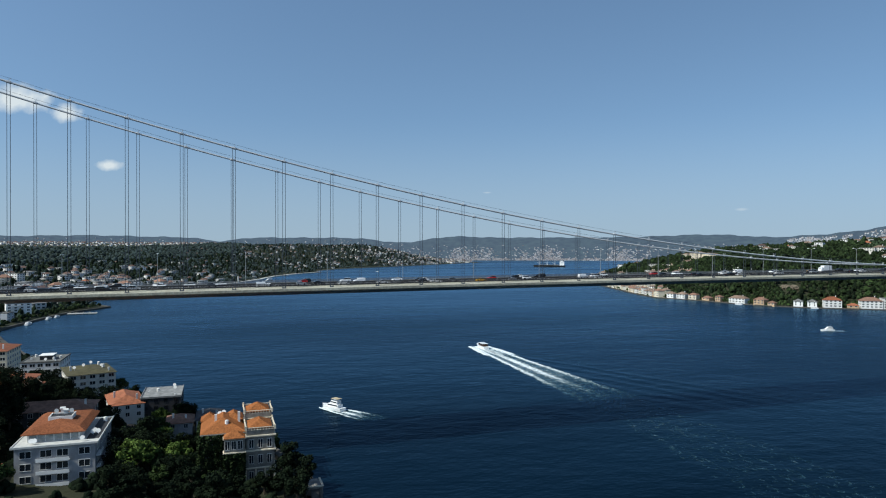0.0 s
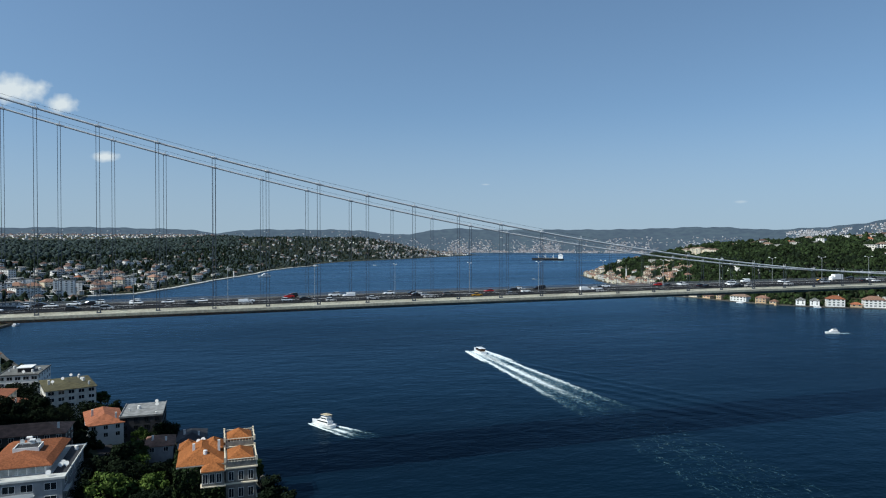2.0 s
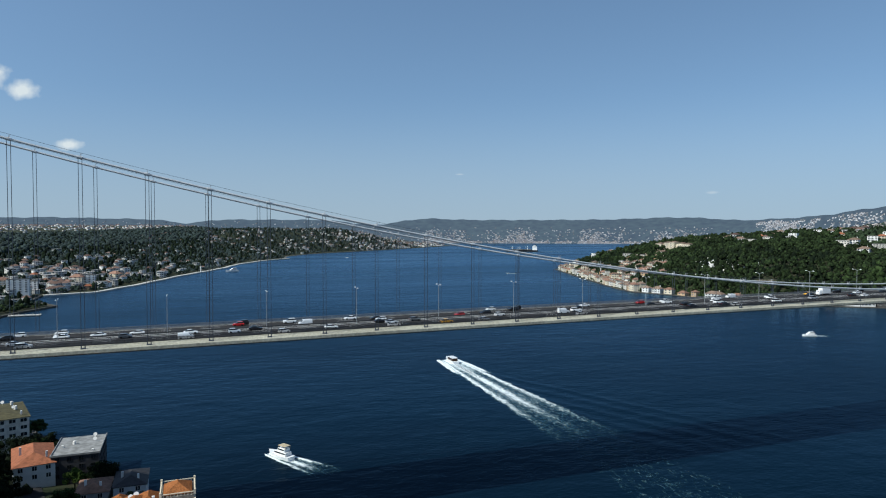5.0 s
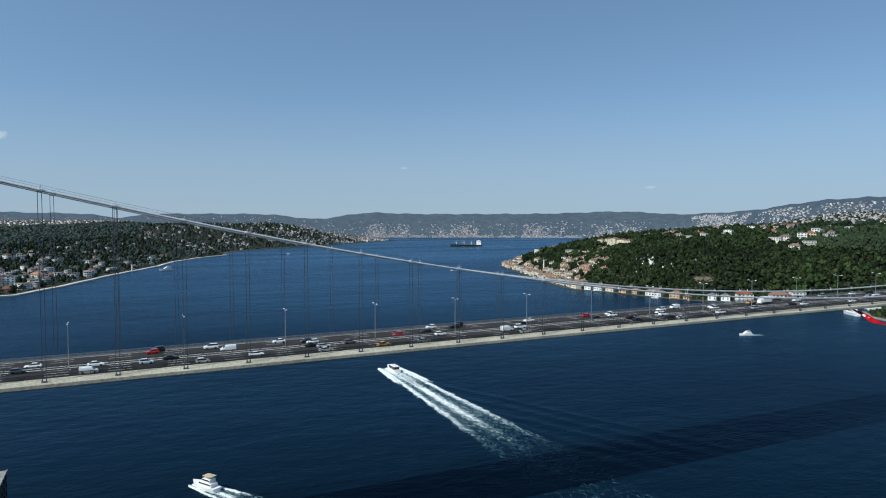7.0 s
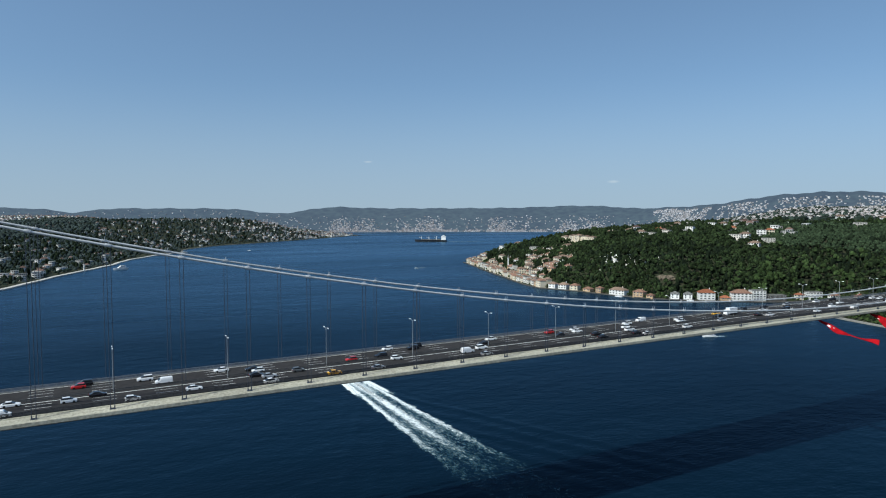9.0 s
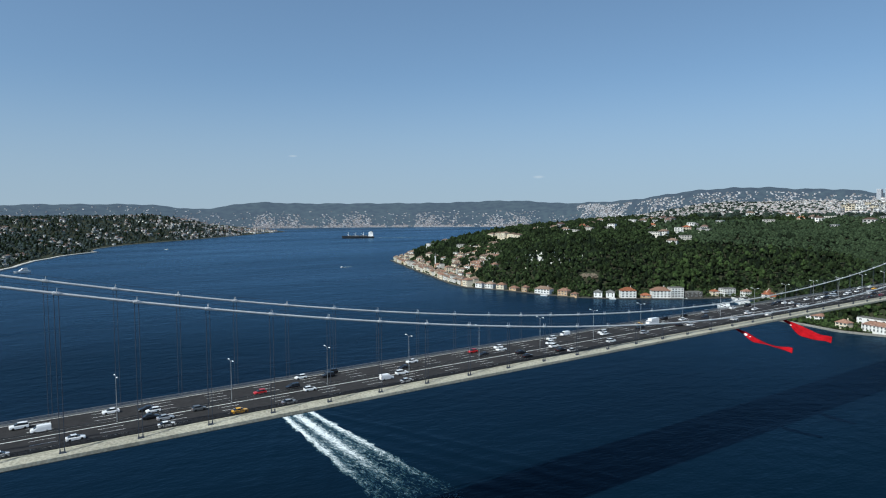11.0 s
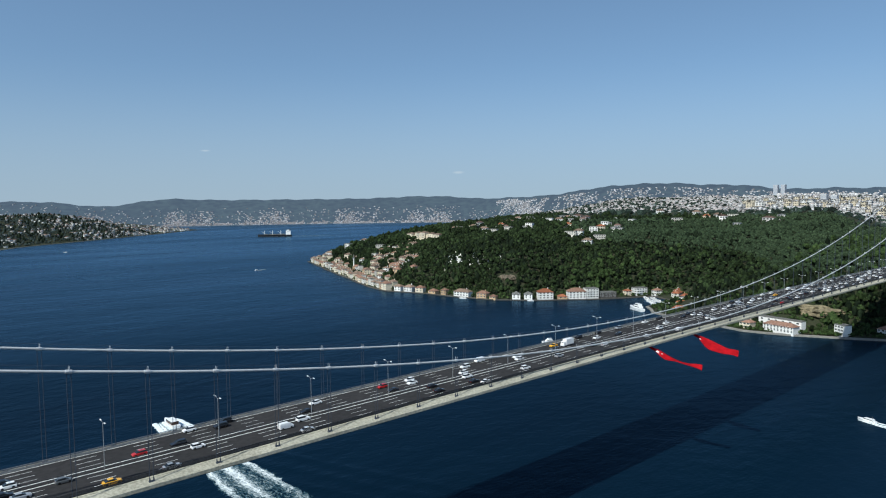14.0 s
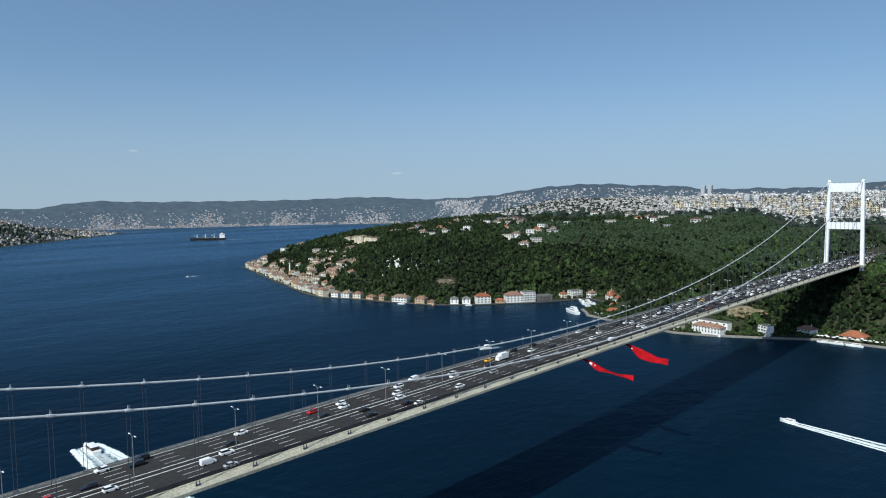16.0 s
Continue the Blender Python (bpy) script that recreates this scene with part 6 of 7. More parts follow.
r = random.Random(21)
placed, tries, used = [], 0, set()
# sunlit spots get the bright crown, the shaded shore the near-black ones
spots = [(-420, -12, 0), (-425, -40, 0), (-413, -34, 0), (-421, -28, 2), (-429, -36, 2), (-417, -48, 1), (-431, -60, 3), (-440, -58, 2), (-410, -60, 3), (-398, -58, 3), (-386, -56, 3), (-378, -52, 4), (-380, -60, 3), (-423.5, 41, 0), (-461, -50, 1)]
while tries < 4000 and len(placed) < 155:
    tries += 1
    if spots:
        x, y, k = spots.pop(0)
    else:
        x, y, k = r.uniform(-520, -372), r.uniform(-75, 135), r.choice((1, 2, 3, 3, 4, 4))
    if near_free(x, y, 2.6) and not (-459 < x < -430 and -62 < y < -40) and shore_distance(np.array([x]), np.array([y]))[0] > 4 and all((x - a) ** 2 + (y - b) ** 2 > 15 for a, b in placed):
        placed.append((x, y))
        s = r.uniform(0.75, 1.1) * (1.25 if len(placed) < 4 else 1)
        m = pose(x, y, ground_z(x, y), 0, 0, r.uniform(0, 360)) @ Matrix.Diagonal((s, s, s, 1))
        if k in used:
            t = copy_thing(NEAR[k], m)
        else:
            used.add(k)
            t = NEAR[k]
        t.matrix_basis = m
# undergrowth
x = np.array([r.uniform(-540, -372) for _ in range(2200)])
y = np.array([r.uniform(-200, 330) for _ in range(2200)])
ok = (shore_distance(x, y) > 4) & np.array([near_free(a, b, 1.5) for a, b in zip(x, y)])
x, y = x[ok], y[ok]
rad = rng.uniform(1.4, 3.2, len(x))
# shade between the houses is put into the near-black leaf colour
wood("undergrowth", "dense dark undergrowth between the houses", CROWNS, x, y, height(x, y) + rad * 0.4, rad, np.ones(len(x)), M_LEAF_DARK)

# ---- vehicles on the bridge ----
CAR_PAINTS = {"white": mat("white_car_paint", (0.78, 0.78, 0.78), 0.3, scale=1, vary=0.05, coat=0.5), "silver": mat("silver_car_paint", (0.40, 0.41, 0.43), 0.3, 0.3, scale=1, vary=0.08, coat=0.5),
              "black": mat("black_car_paint", (0.012, 0.012, 0.014), 0.25, scale=1, vary=0.1, coat=0.6), "grey": mat("grey_car_paint", (0.10, 0.105, 0.11), 0.3, scale=1, vary=0.1, coat=0.5),
              "red": mat("red_car_paint", (0.45, 0.02, 0.02), 0.3, scale=1, vary=0.1, coat=0.5), "yellow": mat("yellow_taxi_paint", (0.75, 0.38, 0.02), 0.35, scale=1, vary=0.08, coat=0.4)}
M_LIGHT = mat("clear_lamp_lens", (0.7, 0.7, 0.68), 0.15, scale=2)
M_TAIL = mat("red_lamp_lens", (0.35, 0.01, 0.01), 0.2, scale=2)
M_TYRE = M_RUBBER
wheel_bm = bmesh.new()
bm_tube(wheel_bm, [(0, -0.11, 0), (0, -0.1, 0), (0, 0.1, 0), (0, 0.11, 0)], [0.26, 0.33, 0.33, 0.26], 10)
WHEEL = mesh_of("wheel", wheel_bm, M_TYRE)


def loft(bm, sections, mi=0):
    """A body through sections (x, half width, z low, z high, shoulder): each a six-sided ring across y."""
    rings = []
    for x, w, z0, z1, k in sections:
        rings.append([bm.verts.new((x, y, z)) for y, z in ((-w, z0), (w, z0), (w, z0 + (z1 - z0) * 0.7), (w * k, z1), (-w * k, z1), (-w, z0 + (z1 - z0) * 0.7))])
    for a, b in zip(rings, rings[1:]):
        for i in range(6):
            bm.faces.new((a[i], b[i], b[(i + 1) % 6], a[(i + 1) % 6])).material_index = mi
    bm.faces.new(rings[0]), bm.faces.new(rings[-1][::-1])


KINDS = {  # length, width, body sections, cabin sections
    "sedan": (4.6, [(-2.3, 0.8, 0.35, 0.8, 0.9), (-2.15, 0.88, 0.25, 0.95, 0.88), (-1.0, 0.9, 0.22, 0.98, 0.88), (0.9, 0.9, 0.22, 0.95, 0.88), (2.1, 0.86, 0.25, 0.78, 0.88), (2.3, 0.75, 0.35, 0.65, 0.9)],
              [(-1.75, 0.74, 0.93, 0.98, 0.9), (-1.0, 0.78, 0.93, 1.42, 0.82), (0.15, 0.78, 0.93, 1.45, 0.82), (1.1, 0.74, 0.9, 0.96, 0.9)]),
    "hatchback": (4.0, [(-2.0, 0.8, 0.35, 0.9, 0.9), (-1.9, 0.86, 0.25, 1.0, 0.88), (0.8, 0.87, 0.22, 0.98, 0.88), (1.85, 0.84, 0.25, 0.8, 0.88), (2.0, 0.74, 0.35, 0.68, 0.9)],
                  [(-1.9, 0.72, 0.98, 1.05, 0.9), (-1.45, 0.76, 0.98, 1.45, 0.84), (0.1, 0.77, 0.98, 1.5, 0.82), (1.05, 0.73, 0.94, 1.0, 0.9)]),
    "suv": (4.6, [(-2.3, 0.86, 0.4, 1.0, 0.9), (-2.2, 0.92, 0.3, 1.12, 0.9), (0.9, 0.94, 0.28, 1.1, 0.9), (2.15, 0.9, 0.3, 0.98, 0.88), (2.3, 0.8, 0.4, 0.8, 0.9)],
            [(-2.2, 0.8, 1.1, 1.15, 0.92), (-1.9, 0.83, 1.1, 1.68, 0.86), (0.2, 0.83, 1.1, 1.72, 0.84), (1.15, 0.78, 1.06, 1.12, 0.9)]),
    "van": (4.9, [(-2.45, 0.9, 0.35, 1.9, 0.92), (-2.4, 0.93, 0.3, 1.95, 0.92), (0.7, 0.93, 0.28, 1.95, 0.9), (1.3, 0.93, 0.28, 1.3, 0.9), (2.3, 0.88, 0.3, 1.0, 0.9), (2.45, 0.78, 0.4, 0.8, 0.9)],
            [(0.5, 0.86, 1.15, 1.8, 0.9), (0.95, 0.85, 1.15, 1.72, 0.88), (1.65, 0.8, 1.1, 1.2, 0.92)])}


def car(kind, paint, name="car"):
    length, body, cabin = KINDS[kind]
    words = {"sedan": "saloon car", "hatchback": "small hatchback car", "suv": "tall estate car", "van": "panel van"}[kind]
    root = tagged(new("van" if kind == "van" else "taxi" if paint == "yellow" else "car"), f"{paint} {'taxi saloon' if paint == 'yellow' else words} driving on the bridge road",
                  "van" if kind == "van" else "taxi" if paint == "yellow" else "car", "traffic on the bridge")
    bm = bmesh.new()
    loft(bm, body)
    part("body", bm, CAR_PAINTS[paint], root)
    bm = bmesh.new()
    loft(bm, cabin)
    part("window", bm, M_GLASS, root, "dark glass")
    if kind != "van":
        bm = bmesh.new()
        z = max(s[3] for s in cabin)
        xs_ = [s[0] for s in cabin if s[3] > 1.3]
        bm_box(bm, xs_[0] - 0.1, xs_[-1] + 0.1, -0.64, 0.64, z - 0.03, z + 0.03, taper=0.02)
        part("roof", bm, CAR_PAINTS[paint], root)
    for sx in (-0.3, 0.3):
        for sy in (-1, 1):
            w = part("wheel", WHEEL, None, root)
            w.location = (sx * length, sy * (body[1][1] - 0.08), 0.33)
    for s in (-1, 1):
        bm = bmesh.new()
        bm_box(bm, length / 2 - 0.2, length / 2 - 0.02, s * 0.6 - 0.15, s * 0.6 + 0.15, 0.58, 0.72)
        part("headlight", bm, M_LIGHT, root)
        bm = bmesh.new()
        bm_box(bm, -length / 2 - 0.01, -length / 2 + 0.12, s * 0.68 - 0.1, s * 0.68 + 0.1, 0.68, 0.85)
        part("tail_light", bm, M_TAIL, root)
    return root


def truck():
    root = tagged(new("truck"), "white box truck driving on the bridge road", "truck", "traffic on the bridge")
    bm = bmesh.new()
    loft(bm, [(1.9, 1.1, 0.5, 2.4, 0.9), (2.2, 1.12, 0.45, 2.6, 0.92), (3.4, 1.1, 0.45, 2.5, 0.9), (3.75, 1.0, 0.5, 1.4, 0.9)])
    part("cab", bm, CAR_PAINTS["white"], root)
    bm = bmesh.new()
    bm_box(bm, -3.8, 1.8, -1.2, 1.2, 0.9, 3.5, taper=0.03)
    part("cargo_box", bm, CAR_PAINTS["white"], root)
    bm = bmesh.new()
    loft(bm, [(3.05, 0.98, 1.5, 2.3, 0.95), (3.5, 0.98, 1.5, 2.2, 0.9), (3.68, 0.9, 1.45, 1.6, 0.9)])
    part("windscreen", bm, M_GLASS, root)
    bm = bmesh.new()
    bm_box(bm, -3.8, 2.2, -0.5, 0.5, 0.55, 0.9)
    part("chassis", bm, M_DARK, root)
    for x in (-2.6, -1.7, 2.6):
        for s in (-1, 1):
            w = part("wheel", WHEEL, None, root)
            w.matrix_basis = pose(x, s * 1.0, 0.45) @ Matrix.Diagonal((1.35, 1.5, 1.35, 1))
    return root


FLEET = [car("sedan", "white"), car("hatchback", "white"), car("suv", "white"), car("sedan", "black"), car("suv", "black"), car("hatchback", "grey"), car("sedan", "silver"),
         car("van", "white"), car("sedan", "yellow"), car("hatchback", "red"), car("suv", "silver"), truck()]
ODDS = [24, 16, 10, 17, 11, 4, 4, 8, 2.5, 1.5, 3, 2]
r, seen = random.Random(5), set()
for lane, y in enumerate((-12.6, -9.4, -6.0, -2.9, 2.9, 6.0, 9.4, 12.6)):
    x = -560 + r.uniform(0, 25)
    while x < 690:
        k = r.choices(range(len(FLEET)), ODDS)[0]
        slope = math.degrees(math.atan(2 * 2.9 * x / SPAN ** 2))
        m = pose(x, y + r.uniform(-0.3, 0.3), deck_z(x) + 0.015, 0, slope, 0) @ pose(0, 0, 0, 0, 0, 0 if y < 0 else 180)
        if k in seen:
            copy_thing(FLEET[k], m)
        else:
            seen.add(k)
            FLEET[k].matrix_basis = m
        x += 9 + r.expovariate(1 / (34 if x < 60 else 22))

parked = car("hatchback", "silver")
tagged(parked, "silver hatchback parked on the lane between the houses", "car")
parked.matrix_basis = pose(-431.2, 17, ground_z(-431.2, 17) + 0.5, 0, 3, 100)

# ---- boats and their wakes ----
M_HULL = mat("white_gelcoat", (0.80, 0.80, 0.79), 0.25, scale=0.8, vary=0.05, coat=0.4)
M_SHIP = mat("black_ship_hull", (0.025, 0.028, 0.035), 0.6, scale=0.3, vary=0.3)
M_TEAK = mat("dark_varnished_teak", (0.07, 0.035, 0.02), 0.4, scale=1.5, vary=0.3)
M_CANVAS = mat("beige_canvas", (0.48, 0.40, 0.27), 0.9, scale=1.5, vary=0.2)


def hull(bm, length, beam, free_board, draft=0.6):
    """A pointed hull along +x, open sheer, with a deck."""
    rings = []
    for k, u in enumerate((0, 0.15, 0.4, 0.65, 0.82, 0.93, 1.0)):
        w = beam / 2 * (0.86, 0.96, 1, 0.93, 0.68, 0.34, 0.02)[k]
        x, rise = length * (u - 0.45), free_board * (1 + 0.35 * u * u)
        rings.append([bm.verts.new(c) for c in ((x, -w, rise), (x - 0.02 * length * (u > 0.9), -w * 0.75, -0.1), (x - 0.06 * length * (u > 0.7), 0, -draft), (x - 0.02 * length * (u > 0.9), w * 0.75, -0.1), (x, w, rise))])
    for a, b in zip(rings, rings[1:]):
        for i in range(5):
            bm.faces.new((a[i], b[i], b[(i + 1) % 5], a[(i + 1) % 5]))
    bm.faces.new(rings[0]), bm.faces.new(rings[-1][::-1])


def motor_boat(name, label, x, y, heading, length, beam, decks, canopy=False, hull_mat=None, cabin_mat=None):
    root = tagged(new(name), label, "boat")
    bm = bmesh.new()
    hull(bm, length, beam, 0.11 * length)
    part("hull", bm, hull_mat or M_HULL, root)
    z = 0.12 * length
    for k in range(decks):
        a, b, w, h = -0.32 * length + 0.06 * k * length, 0.22 * length - 0.13 * k * length, beam * (0.36 - 0.05 * k), 0.1 * length if length < 25 else 2.6
        bm = bmesh.new()
        loft(bm, [(a, w, z, z + h, 0.9), (b - 0.06 * length, w, z, z + h, 0.9), (b, w * 0.8, z, z + h * 0.35, 0.9)])
        dk = part("cabin", bm, cabin_mat or M_HULL, root)
        if cabin_mat:
            bm = bmesh.new()
            bm_box(bm, a - 0.4, b - 0.05 * length, -w - 0.15, w + 0.15, z + h, z + h + 0.18, taper=0.08)
            part("roof", bm, M_HULL, dk, "white cabin roof")
        bm = bmesh.new()
        loft(bm, [(a + 0.02 * length, w + 0.03, z + h * 0.42, z + h * 0.8, 1), (b - 0.055 * length, w + 0.03, z + h * 0.42, z + h * 0.8, 1)])
        part("window", bm, M_GLASS, dk)
        z += h
    if canopy:
        bm = bmesh.new()
        bm_box(bm, -0.3 * length, 0.02 * length, -beam * 0.33, beam * 0.33, z + 1.0, z + 1.12, taper=0.05)
        for sx in (-0.28, 0.0):
            for sy in (-1, 1):
                bm_tube(bm, [(sx * length, sy * beam * 0.3, z - 0.2), (sx * length, sy * beam * 0.3, z + 1.02)], 0.05, 5)
        part("canopy", bm, M_CANVAS, root, "beige canvas canopy on thin posts")
    bm = bmesh.new()
    bm_tube(bm, [(-0.2 * length, 0, z - 0.2), (-0.22 * length, 0, z + 0.14 * length)], 0.05, 5)
    part("mast", bm, M_GALV, root)
    root.matrix_basis = pose(x, y, 0, 0, 0, heading)
    return root


def wake(label, x, y, heading, length, w0, w1, strength=1.0, bow=0.0, seed=1):
    """Foam behind a boat: two spreading crests and a churned middle, thinning with distance; bow: foam round the hull."""
    nu, nv = 40, max(40, int(length / 1.5))
    vs, uvs = [], []
    for j in range(nv + 1):
        s = j / nv
        for i in range(nu + 1):
            q = 2 * i / nu - 1
            w = w0 + (w1 - w0) * s ** 0.8
            wob = 1 + 0.07 * noise.noise(Vector((s * length * 0.2, q * 1.5, seed))) + 0.05 * noise.noise(Vector((s * length * 0.6, q * 3, seed)))
            p = Vector((bow - s * length, q * w * wob, 0.06 + 0.35 * math.exp(-((abs(q) - 0.75) / 0.18) ** 2) * (1 - s)))
            crest = 0.10 + 0.30 * s + 0.46 * math.exp(-((abs(q) - 0.76) / 0.19) ** 2) + 0.62 * math.exp(-((q - 0.06) / 0.23) ** 2) * (1 - 0.3 * s)
            dens = strength * crest * (1.9 - 1.45 * s) * min(1, (1 - abs(q)) * 7)
            dens *= min(1, (1 - s) * 2.2) * min(1, 0.5 + s * 12)
            vs.append(tuple(p))
            uvs.append((dens, s))
    n = nu + 1
    cell = (np.arange(nv)[:, None] * n + np.arange(nu)[None, :]).ravel()
    faces = np.stack([cell, cell + 1, cell + 1 + n, cell + n], 1)
    me = raw_mesh("wake", vs, faces, [M_FOAM], smooth=True)
    layer = me.uv_layers.new(name="map")
    layer.data.foreach_set("uv", np.array(uvs, np.float32)[faces.ravel()].ravel())
    ob = tagged(new("wake", me), label, "wake", kind="stuff")
    ob.matrix_basis = pose(x, y, 0, 0, 0, heading)


def wake_waves(label, x, y, heading, length, seed):
    """Smooth low waves that spread at a slant on both sides of a wake."""
    nu, nv = 72, 110
    vs = []
    for j in range(nv + 1):
        s = j / nv
        for i in range(nu + 1):
            q = 2 * i / nu - 1
            along, out = -20 - s * length, q * (14 + 0.42 * s * length)
            fade = min(1, 6 * (1 - abs(q))) * min(1, 5 * s) * min(1, 4 * (1 - s)) * smooth(abs(q), 0.12, 0.3)
            ridge_ = (0.5 + 0.5 * math.sin(abs(out) * 0.42 + along * 0.19 + 1.6 * noise.noise(Vector((along * 0.03, out * 0.05, seed))))) ** 1.6
            vs.append((along, out, 0.015 + 0.24 * fade * ridge_))
    n = nu + 1
    cell = (np.arange(nv)[:, None] * n + np.arange(nu)[None, :]).ravel()
    ob = tagged(new("wake_waves", raw_mesh("wake_waves", vs, np.stack([cell, cell + 1, cell + 1 + n, cell + n], 1), [M_WATER], smooth=True)), label, "waves", kind="stuff")
    ob.matrix_basis = pose(x, y, 0, 0, 0, heading)


# the fast boat that runs up the strait, and its long wake
wake_waves("smooth dark waves spreading from the fast boat's wake", -201, 220, 89, 230, 3)
motor_boat("motor_boat", "white motor boat with a dark cabin under way", -201, 220, 91, 19, 5.8, 1, cabin_mat=M_TEAK)
wake("broad white foaming wake of the fast boat", -201, 220, 89, 225, 6.0, 21, 1.08, 9, 1)
wake("faint old foam at the far end of the wake", -204, 30, 86, 190, 17, 28, 0.125, 0, 9)
wake("spray about the bow of the fast boat", -201, 220, 90, 66, 9.0, 14.5, 2.1, 11, 4)
motor_boat("yacht", "white motor yacht with a beige canopy under way", -346, 56, 122, 15, 4.8, 2, True)
wake("short foaming wake of the yacht", -346, 56, 122, 42, 3.2, 8, 1.2, 8, 2)
wake("white spray about the hull of the yacht", -346, 56, 122, 17, 2.6, 5.0, 2.0, 8.5, 7)
motor_boat("cabin_cruiser", "small white cabin cruiser", 152, 214, 160, 13, 4.2, 2)
wake("faint wake of the small cruiser", 152, 214, 160, 30, 1.8, 4, 1.0, 5, 3)
motor_boat("motor_boat", "white open motor boat under way", 116, -66, 78, 11, 3.6, 1)
wake("straight white wake of the open boat", 116, -66, 78, 120, 2.6, 10, 1.7, 5, 6)
motor_boat("ferry", "white passenger ferry moored in the bay", 374, 258, 62, 30, 8, 2)
motor_boat("motor_boat", "small white motor boat crossing the strait", 255, 1046, 200, 9, 3, 1)
wake("thin wake of the small motor boat", 255, 1046, 200, 45, 1.5, 4, 1.2, 4, 12)
motor_boat("sailing_boat", "small white boat off the cape", 97, 1899, 150, 10, 3.2, 1)
wake("pale wake of the cargo ship", 893, 2190, 150, 420, 9, 26, 0.62, 60, 14)
motor_boat("ferry", "small white and blue ferry near the promenade", -292, 1325, 200, 30, 8, 2)
for k, (x, y, h) in enumerate(((428, 268, 85), (436, 274, 80), (441, 280, 80), (458, 296, 60), (462, 300, 50), (469, 306, 45), (446, 284, 75), (450, 275, 70), (456, 281, 70), (462, 287, 65), (468, 293, 60), (452, 292, 50), (474, 298, 60), (384, -20, 95), (384, -32, 92), (383, -47, 90), (338, 398, 130), (288, 478, 110), (330, 800, 60), (320, 760, 65), (300, 720, 60), (-577, 596, 75), (-581, 574, 80), (-588, 520, 85))):
    motor_boat("moored_boat", "white boat moored at the quay", x, y, h, 9 + (k % 4) * 2, 3 + (k % 3) * 0.5, 1)


def cargo_ship(x, y, heading):
    root = tagged(new("cargo_ship"), "long dark cargo ship with a white bridge aft", "ship")
    bm = bmesh.new()
    hull(bm, 130, 20, 7, 2)
    part("hull", bm, M_SHIP, root)
    bm = bmesh.new()
    bm_box(bm, -55, -36, -9, 9, 7, 23, taper=0.6)
    bm_box(bm, -50, -41, -10, 10, 21, 26)
    part("bridge_house", bm, M_HULL, root, "white superstructure")
    bm = bmesh.new()
    bm_tube(bm, [(-50, 0, 20), (-51, 0, 29)], [2.4, 1.8], 8)
    part("funnel", bm, M_SHIP, root)
    for k in range(5):
        bm = bmesh.new()
        bm_box(bm, -32 + 16 * k, -19 + 16 * k, -7, 7, 7, 10.2, taper=0.4)
        part("hatch_cover", bm, M_FLAT, root)
    for k in (-17, 14, 44):
        bm = bmesh.new()
        bm_tube(bm, [(k, 0, 7), (k, 0, 24)], [0.9, 0.6], 8)
        bm_tube(bm, [(k, 0, 12), (k + 11, 0, 20)], 0.4, 6)
        part("crane", bm, M_HULL, root, "pale deck crane")
    root.matrix_basis = pose(x, y, 0, 0, 0, heading)


cargo_ship(893, 2190, 150)

# ---- parasols on the restaurant quay ----
def parasol():
    root = tagged(new("parasol"), "open white square parasol on the restaurant quay", "parasol", "parasols on the quay")
    bm = bmesh.new()
    bm_tube(bm, [(0, 0, -0.1), (0, 0, 2.9)], 0.05, 5)
    part("pole", bm, M_GALV, root)
    bm = bmesh.new()
    top = bm.verts.new((0, 0, 3.0))
    rim = [bm.verts.new((1.9 * math.cos(a), 1.9 * math.sin(a), 2.3)) for a in (math.tau * (k + 0.5) / 8 for k in range(8))]
    hem = [bm.verts.new((v.co.x, v.co.y, 2.05)) for v in rim]
    for k in range(8):
        bm.faces.new((top, rim[k], rim[(k + 1) % 8])), bm.faces.new((rim[k], hem[k], hem[(k + 1) % 8], rim[(k + 1) % 8]))
    part("canopy", bm, M_CLOTH_WHITE, root)
    return root


shade = parasol()
pr = random.Random(8)
for k in range(34):
    s = k / 33
    x, y = 394.6 + 2.5 * math.sin(3.1 * s) + pr.uniform(-0.6, 1.6) + (4.2 if k % 3 == 0 else 0), -8 - 112 * s + pr.uniform(-1, 1)
    m = pose(x, y, 2.05 if k % 3 else 2.3, 0, 0, pr.uniform(0, 45))
    if k:
        copy_thing(shade, m)
    else:
        shade.matrix_basis = m

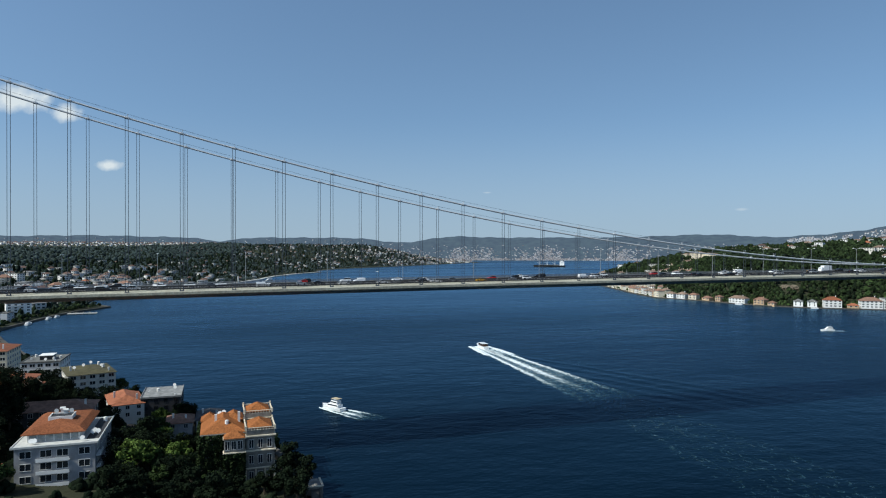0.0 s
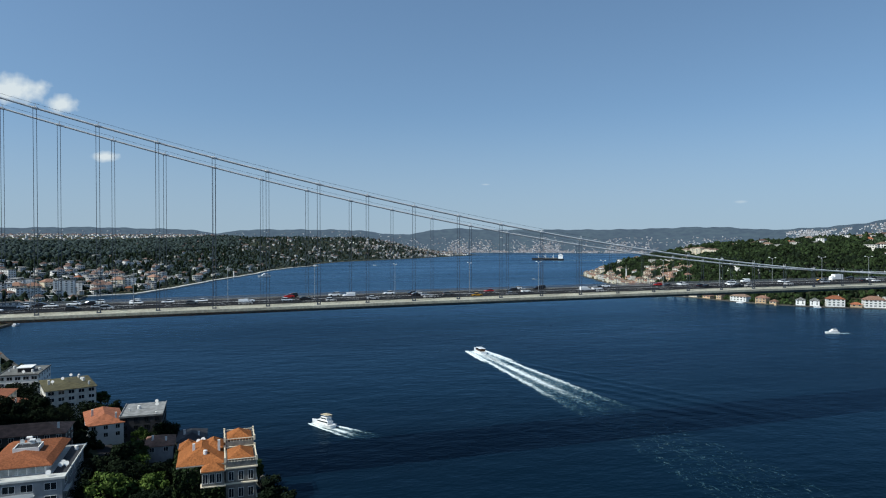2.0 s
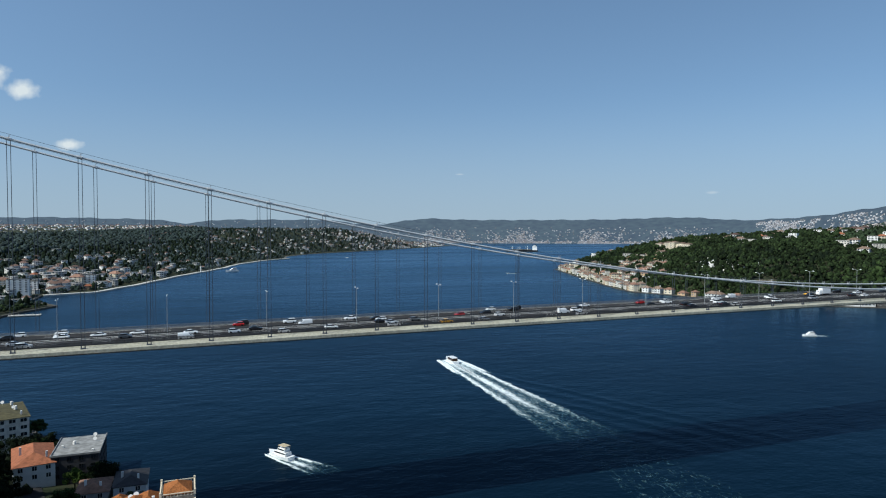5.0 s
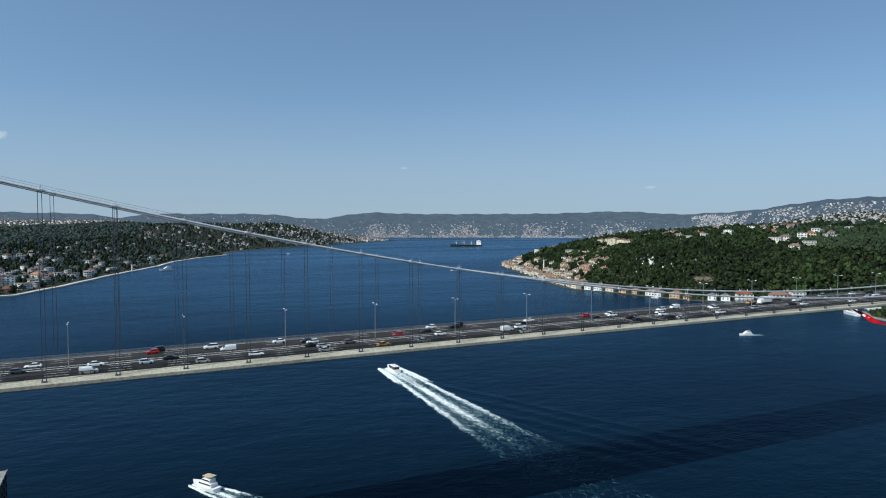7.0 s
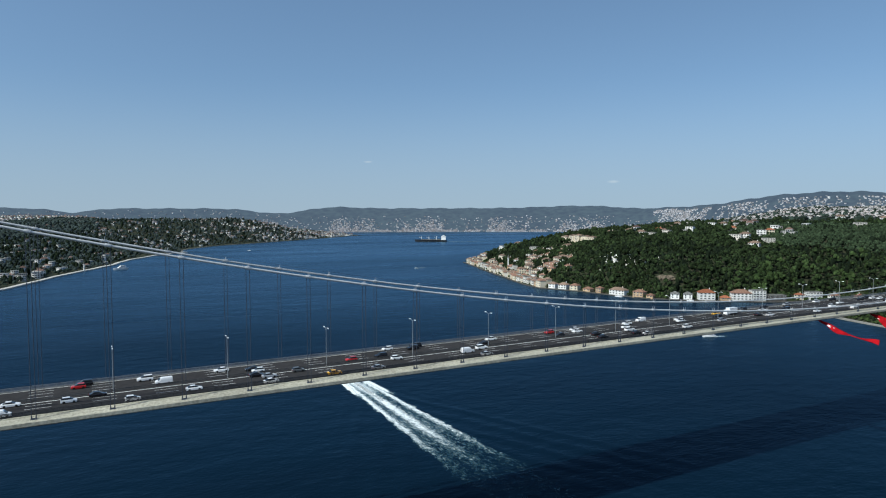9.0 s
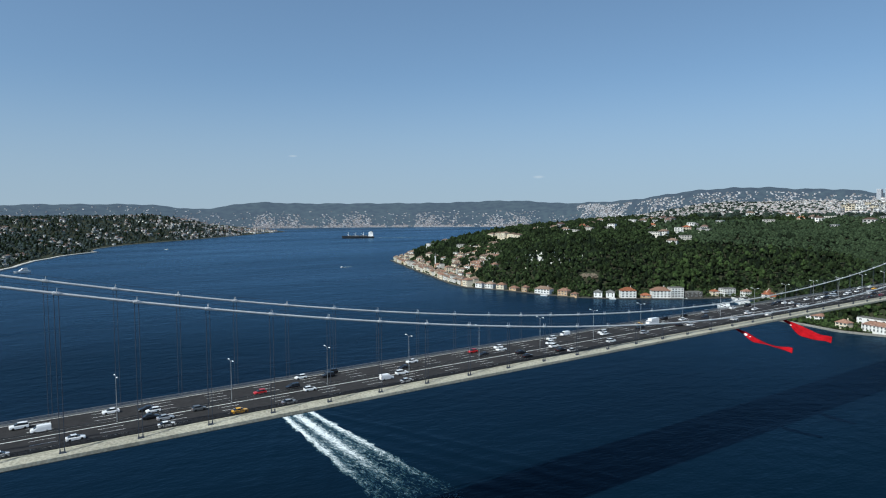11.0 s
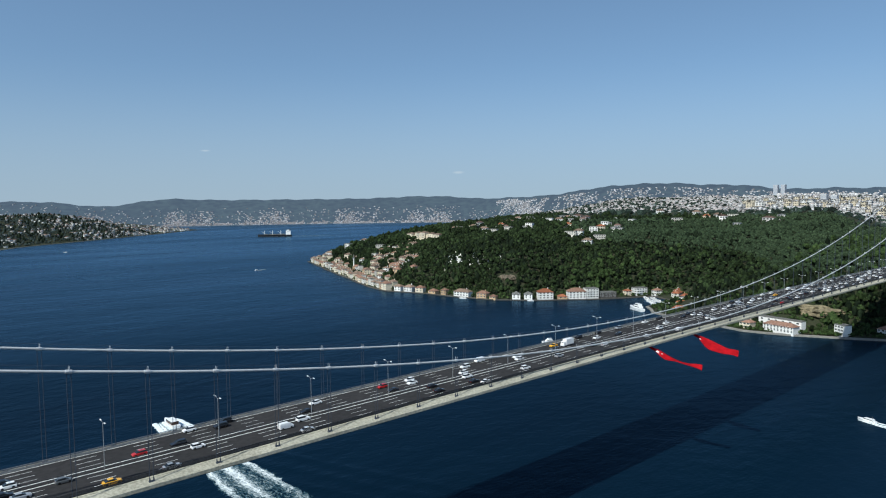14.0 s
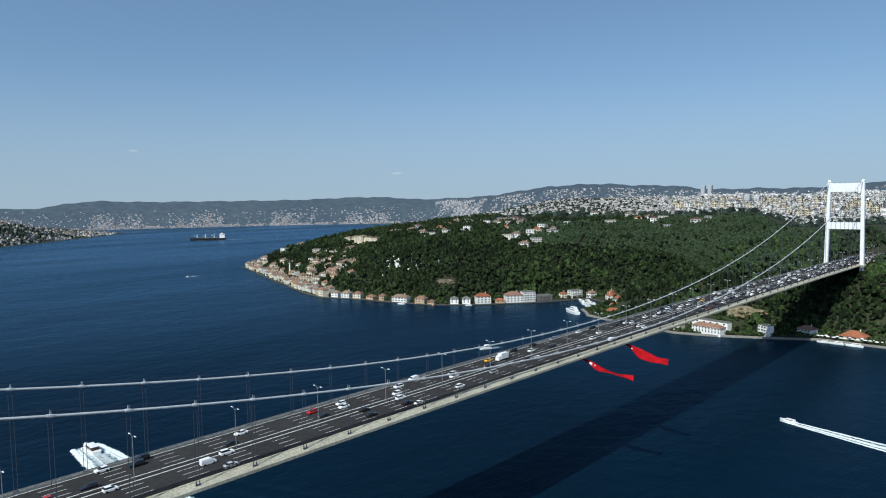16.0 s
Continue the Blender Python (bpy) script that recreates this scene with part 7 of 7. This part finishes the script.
# ---- flags that hang from the bridge ----
def flag(x, y, dx, dy, drop, wide, face, twist, seed):
    root = tagged(new("flag"), "huge red flag with white crescent and star blowing under the bridge", "flag", "flags under the bridge")
    nu, nv = 40, 14
    along = Vector((dx, dy, 0))
    side = Vector((-dy, dx, 0)).normalized()
    tilt = Vector((0, 0, 1))

    def at(u, v):
        w = wide * (0.16 + 0.84 * smooth(u, 0.08, 0.45)) * (1 - 0.45 * smooth(u, 0.55, 1.0))
        turn = face + twist * math.sin(4.2 * u + seed)
        p = along * u + Vector((0, 0, -drop * u + 0.9 * math.sin(5.5 * u + seed)))
        across = side * math.cos(turn) + tilt * math.sin(turn)
        return p + across * float(w) * (v - 0.5) + Vector((0, 0, 0.35 * math.sin(8 * u + 4 * v + seed) + 0.2 * math.sin(15 * u - 7 * v)))

    vs = [tuple(at(i / nu, j / nv)) for i in range(nu + 1) for j in range(nv + 1)]
    cell = (np.arange(nu)[:, None] * (nv + 1) + np.arange(nv)[None, :]).ravel()
    cloth = part("cloth", raw_mesh("cloth", vs, np.stack([cell, cell + 1, cell + nv + 2, cell + nv + 1], 1), [M_FLAG], smooth=True), None, root)
    mod = cloth.modifiers.new("thickness", "SOLIDIFY")
    mod.thickness = 0.05
    for name, u0, v0, ru, rv, inner in (("crescent", 0.20, 0.5, 0.04, 0.3, 0.62), ("star", 0.28, 0.5, 0.02, 0.16, 0.45)):
        n, ring = 24 if name == "crescent" else 10, []
        for side_ in (0.08, -0.08):
            bm_pts = []
            for k in range(n):
                a = math.tau * k / n
                f = 1.0 if name == "crescent" or k % 2 == 0 else inner
                bm_pts.append(at(u0 + ru * f * math.cos(a), v0 + rv * f * math.sin(a)) + Vector((0, 0, side_)))
            ring.append(bm_pts)
        bm = bmesh.new()
        for pts in ring:
            c = bm.verts.new(sum(pts, Vector()) / n)
            vv = [bm.verts.new(p) for p in pts]
            for k in range(n):
                if name == "star" or not 0.80 < math.cos(math.tau * (k + 0.5) / n) <= 1:
                    bm.faces.new((c, vv[k], vv[(k + 1) % n]))
        part(name, bm, M_CLOTH_WHITE, cloth)
    bm = bmesh.new()
    for s in (-1, 1):
        bm_tube(bm, [(0, s * 0.8, 0), (1.5, s * 1.2, 3.6)], 0.05, 4)
    part("line", bm, M_ROPE, root)
    root.location = (x, y, 63.2)


flag(-3, -14, 2, -25, 7.8, 5.2, 1.2, 0.3, 1.9)
flag(-47, -14, 8, -25, 8.5, 4.8, 0.6, 0.6, 2.2)

# ---- clouds ----
def cloud_material(thick=0.95):
    m = bpy.data.materials.new("cloud")
    m.use_nodes = True
    nt = m.node_tree
    p = nt.nodes["Principled BSDF"]
    p.inputs["Base Color"].default_value = (0, 0, 0, 1)
    p.inputs["Specular IOR Level"].default_value = 0
    # sunlit white of the cloud put in as emission over a black base
    p.inputs["Emission Color"].default_value, p.inputs["Emission Strength"].default_value = (0.88, 0.91, 0.95, 1), 0.85
    tc = nt.nodes.new("ShaderNodeTexCoord")
    n = nt.nodes.new("ShaderNodeTexNoise")
    n.inputs["Scale"].default_value, n.inputs["Detail"].default_value = 0.011, 6
    nt.links.new(tc.outputs["Object"], n.inputs["Vector"])
    uv = nt.nodes.new("ShaderNodeUVMap")
    ln = nt.nodes.new("ShaderNodeVectorMath")
    ln.operation = "LENGTH"
    nt.links.new(uv.outputs[0], ln.inputs[0])
    a = nt.nodes.new("ShaderNodeMapRange")
    a.inputs[1].default_value, a.inputs[2].default_value, a.inputs[3].default_value, a.inputs[4].default_value = 0.0, 1.0, 0.55, -0.5
    nt.links.new(ln.outputs["Value"], a.inputs[0])
    s = nt.nodes.new("ShaderNodeMath")
    s.operation = "ADD"
    nt.links.new(a.outputs[0], s.inputs[0]), nt.links.new(n.outputs["Fac"], s.inputs[1])
    k = nt.nodes.new("ShaderNodeMapRange")
    k.inputs[1].default_value, k.inputs[2].default_value, k.inputs[4].default_value = 0.40, 0.85, thick
    nt.links.new(s.outputs[0], k.inputs[0])
    nt.links.new(k.outputs[0], p.inputs["Alpha"])
    return m


M_CLOUD, M_WISP = cloud_material(), cloud_material(0.3)
for x, y, z, w, h in ((-1520, 4190, 955, 330, 150), (-1270, 4240, 895, 150, 100), (-1045, 4290, 595, 140, 60), (2683, 3073, 318, 75, 18), (1395, 4100, 470, 60, 12)):
    n = 14
    vs = [(w * (2 * i / n - 1), 0, h * (2 * j / n - 1)) for j in range(n + 1) for i in range(n + 1)]
    cell = (np.arange(n)[:, None] * (n + 1) + np.arange(n)[None, :]).ravel()
    faces = np.stack([cell, cell + 1, cell + n + 2, cell + n + 1], 1)
    me = raw_mesh("cloud", vs, faces, [M_CLOUD if h > 20 else M_WISP])
    layer = me.uv_layers.new(name="map")
    layer.data.foreach_set("uv", np.array([(q[0] / w, q[2] / h) for q in vs], np.float32)[faces.ravel()].ravel())
    ob = tagged(new("cloud", me), "small white fair-weather cloud", "cloud", kind="structure")
    ob.matrix_basis = pose(x, y, z, 0, 0, -math.degrees(math.atan2(x - EYE[0], y - EYE[1])))
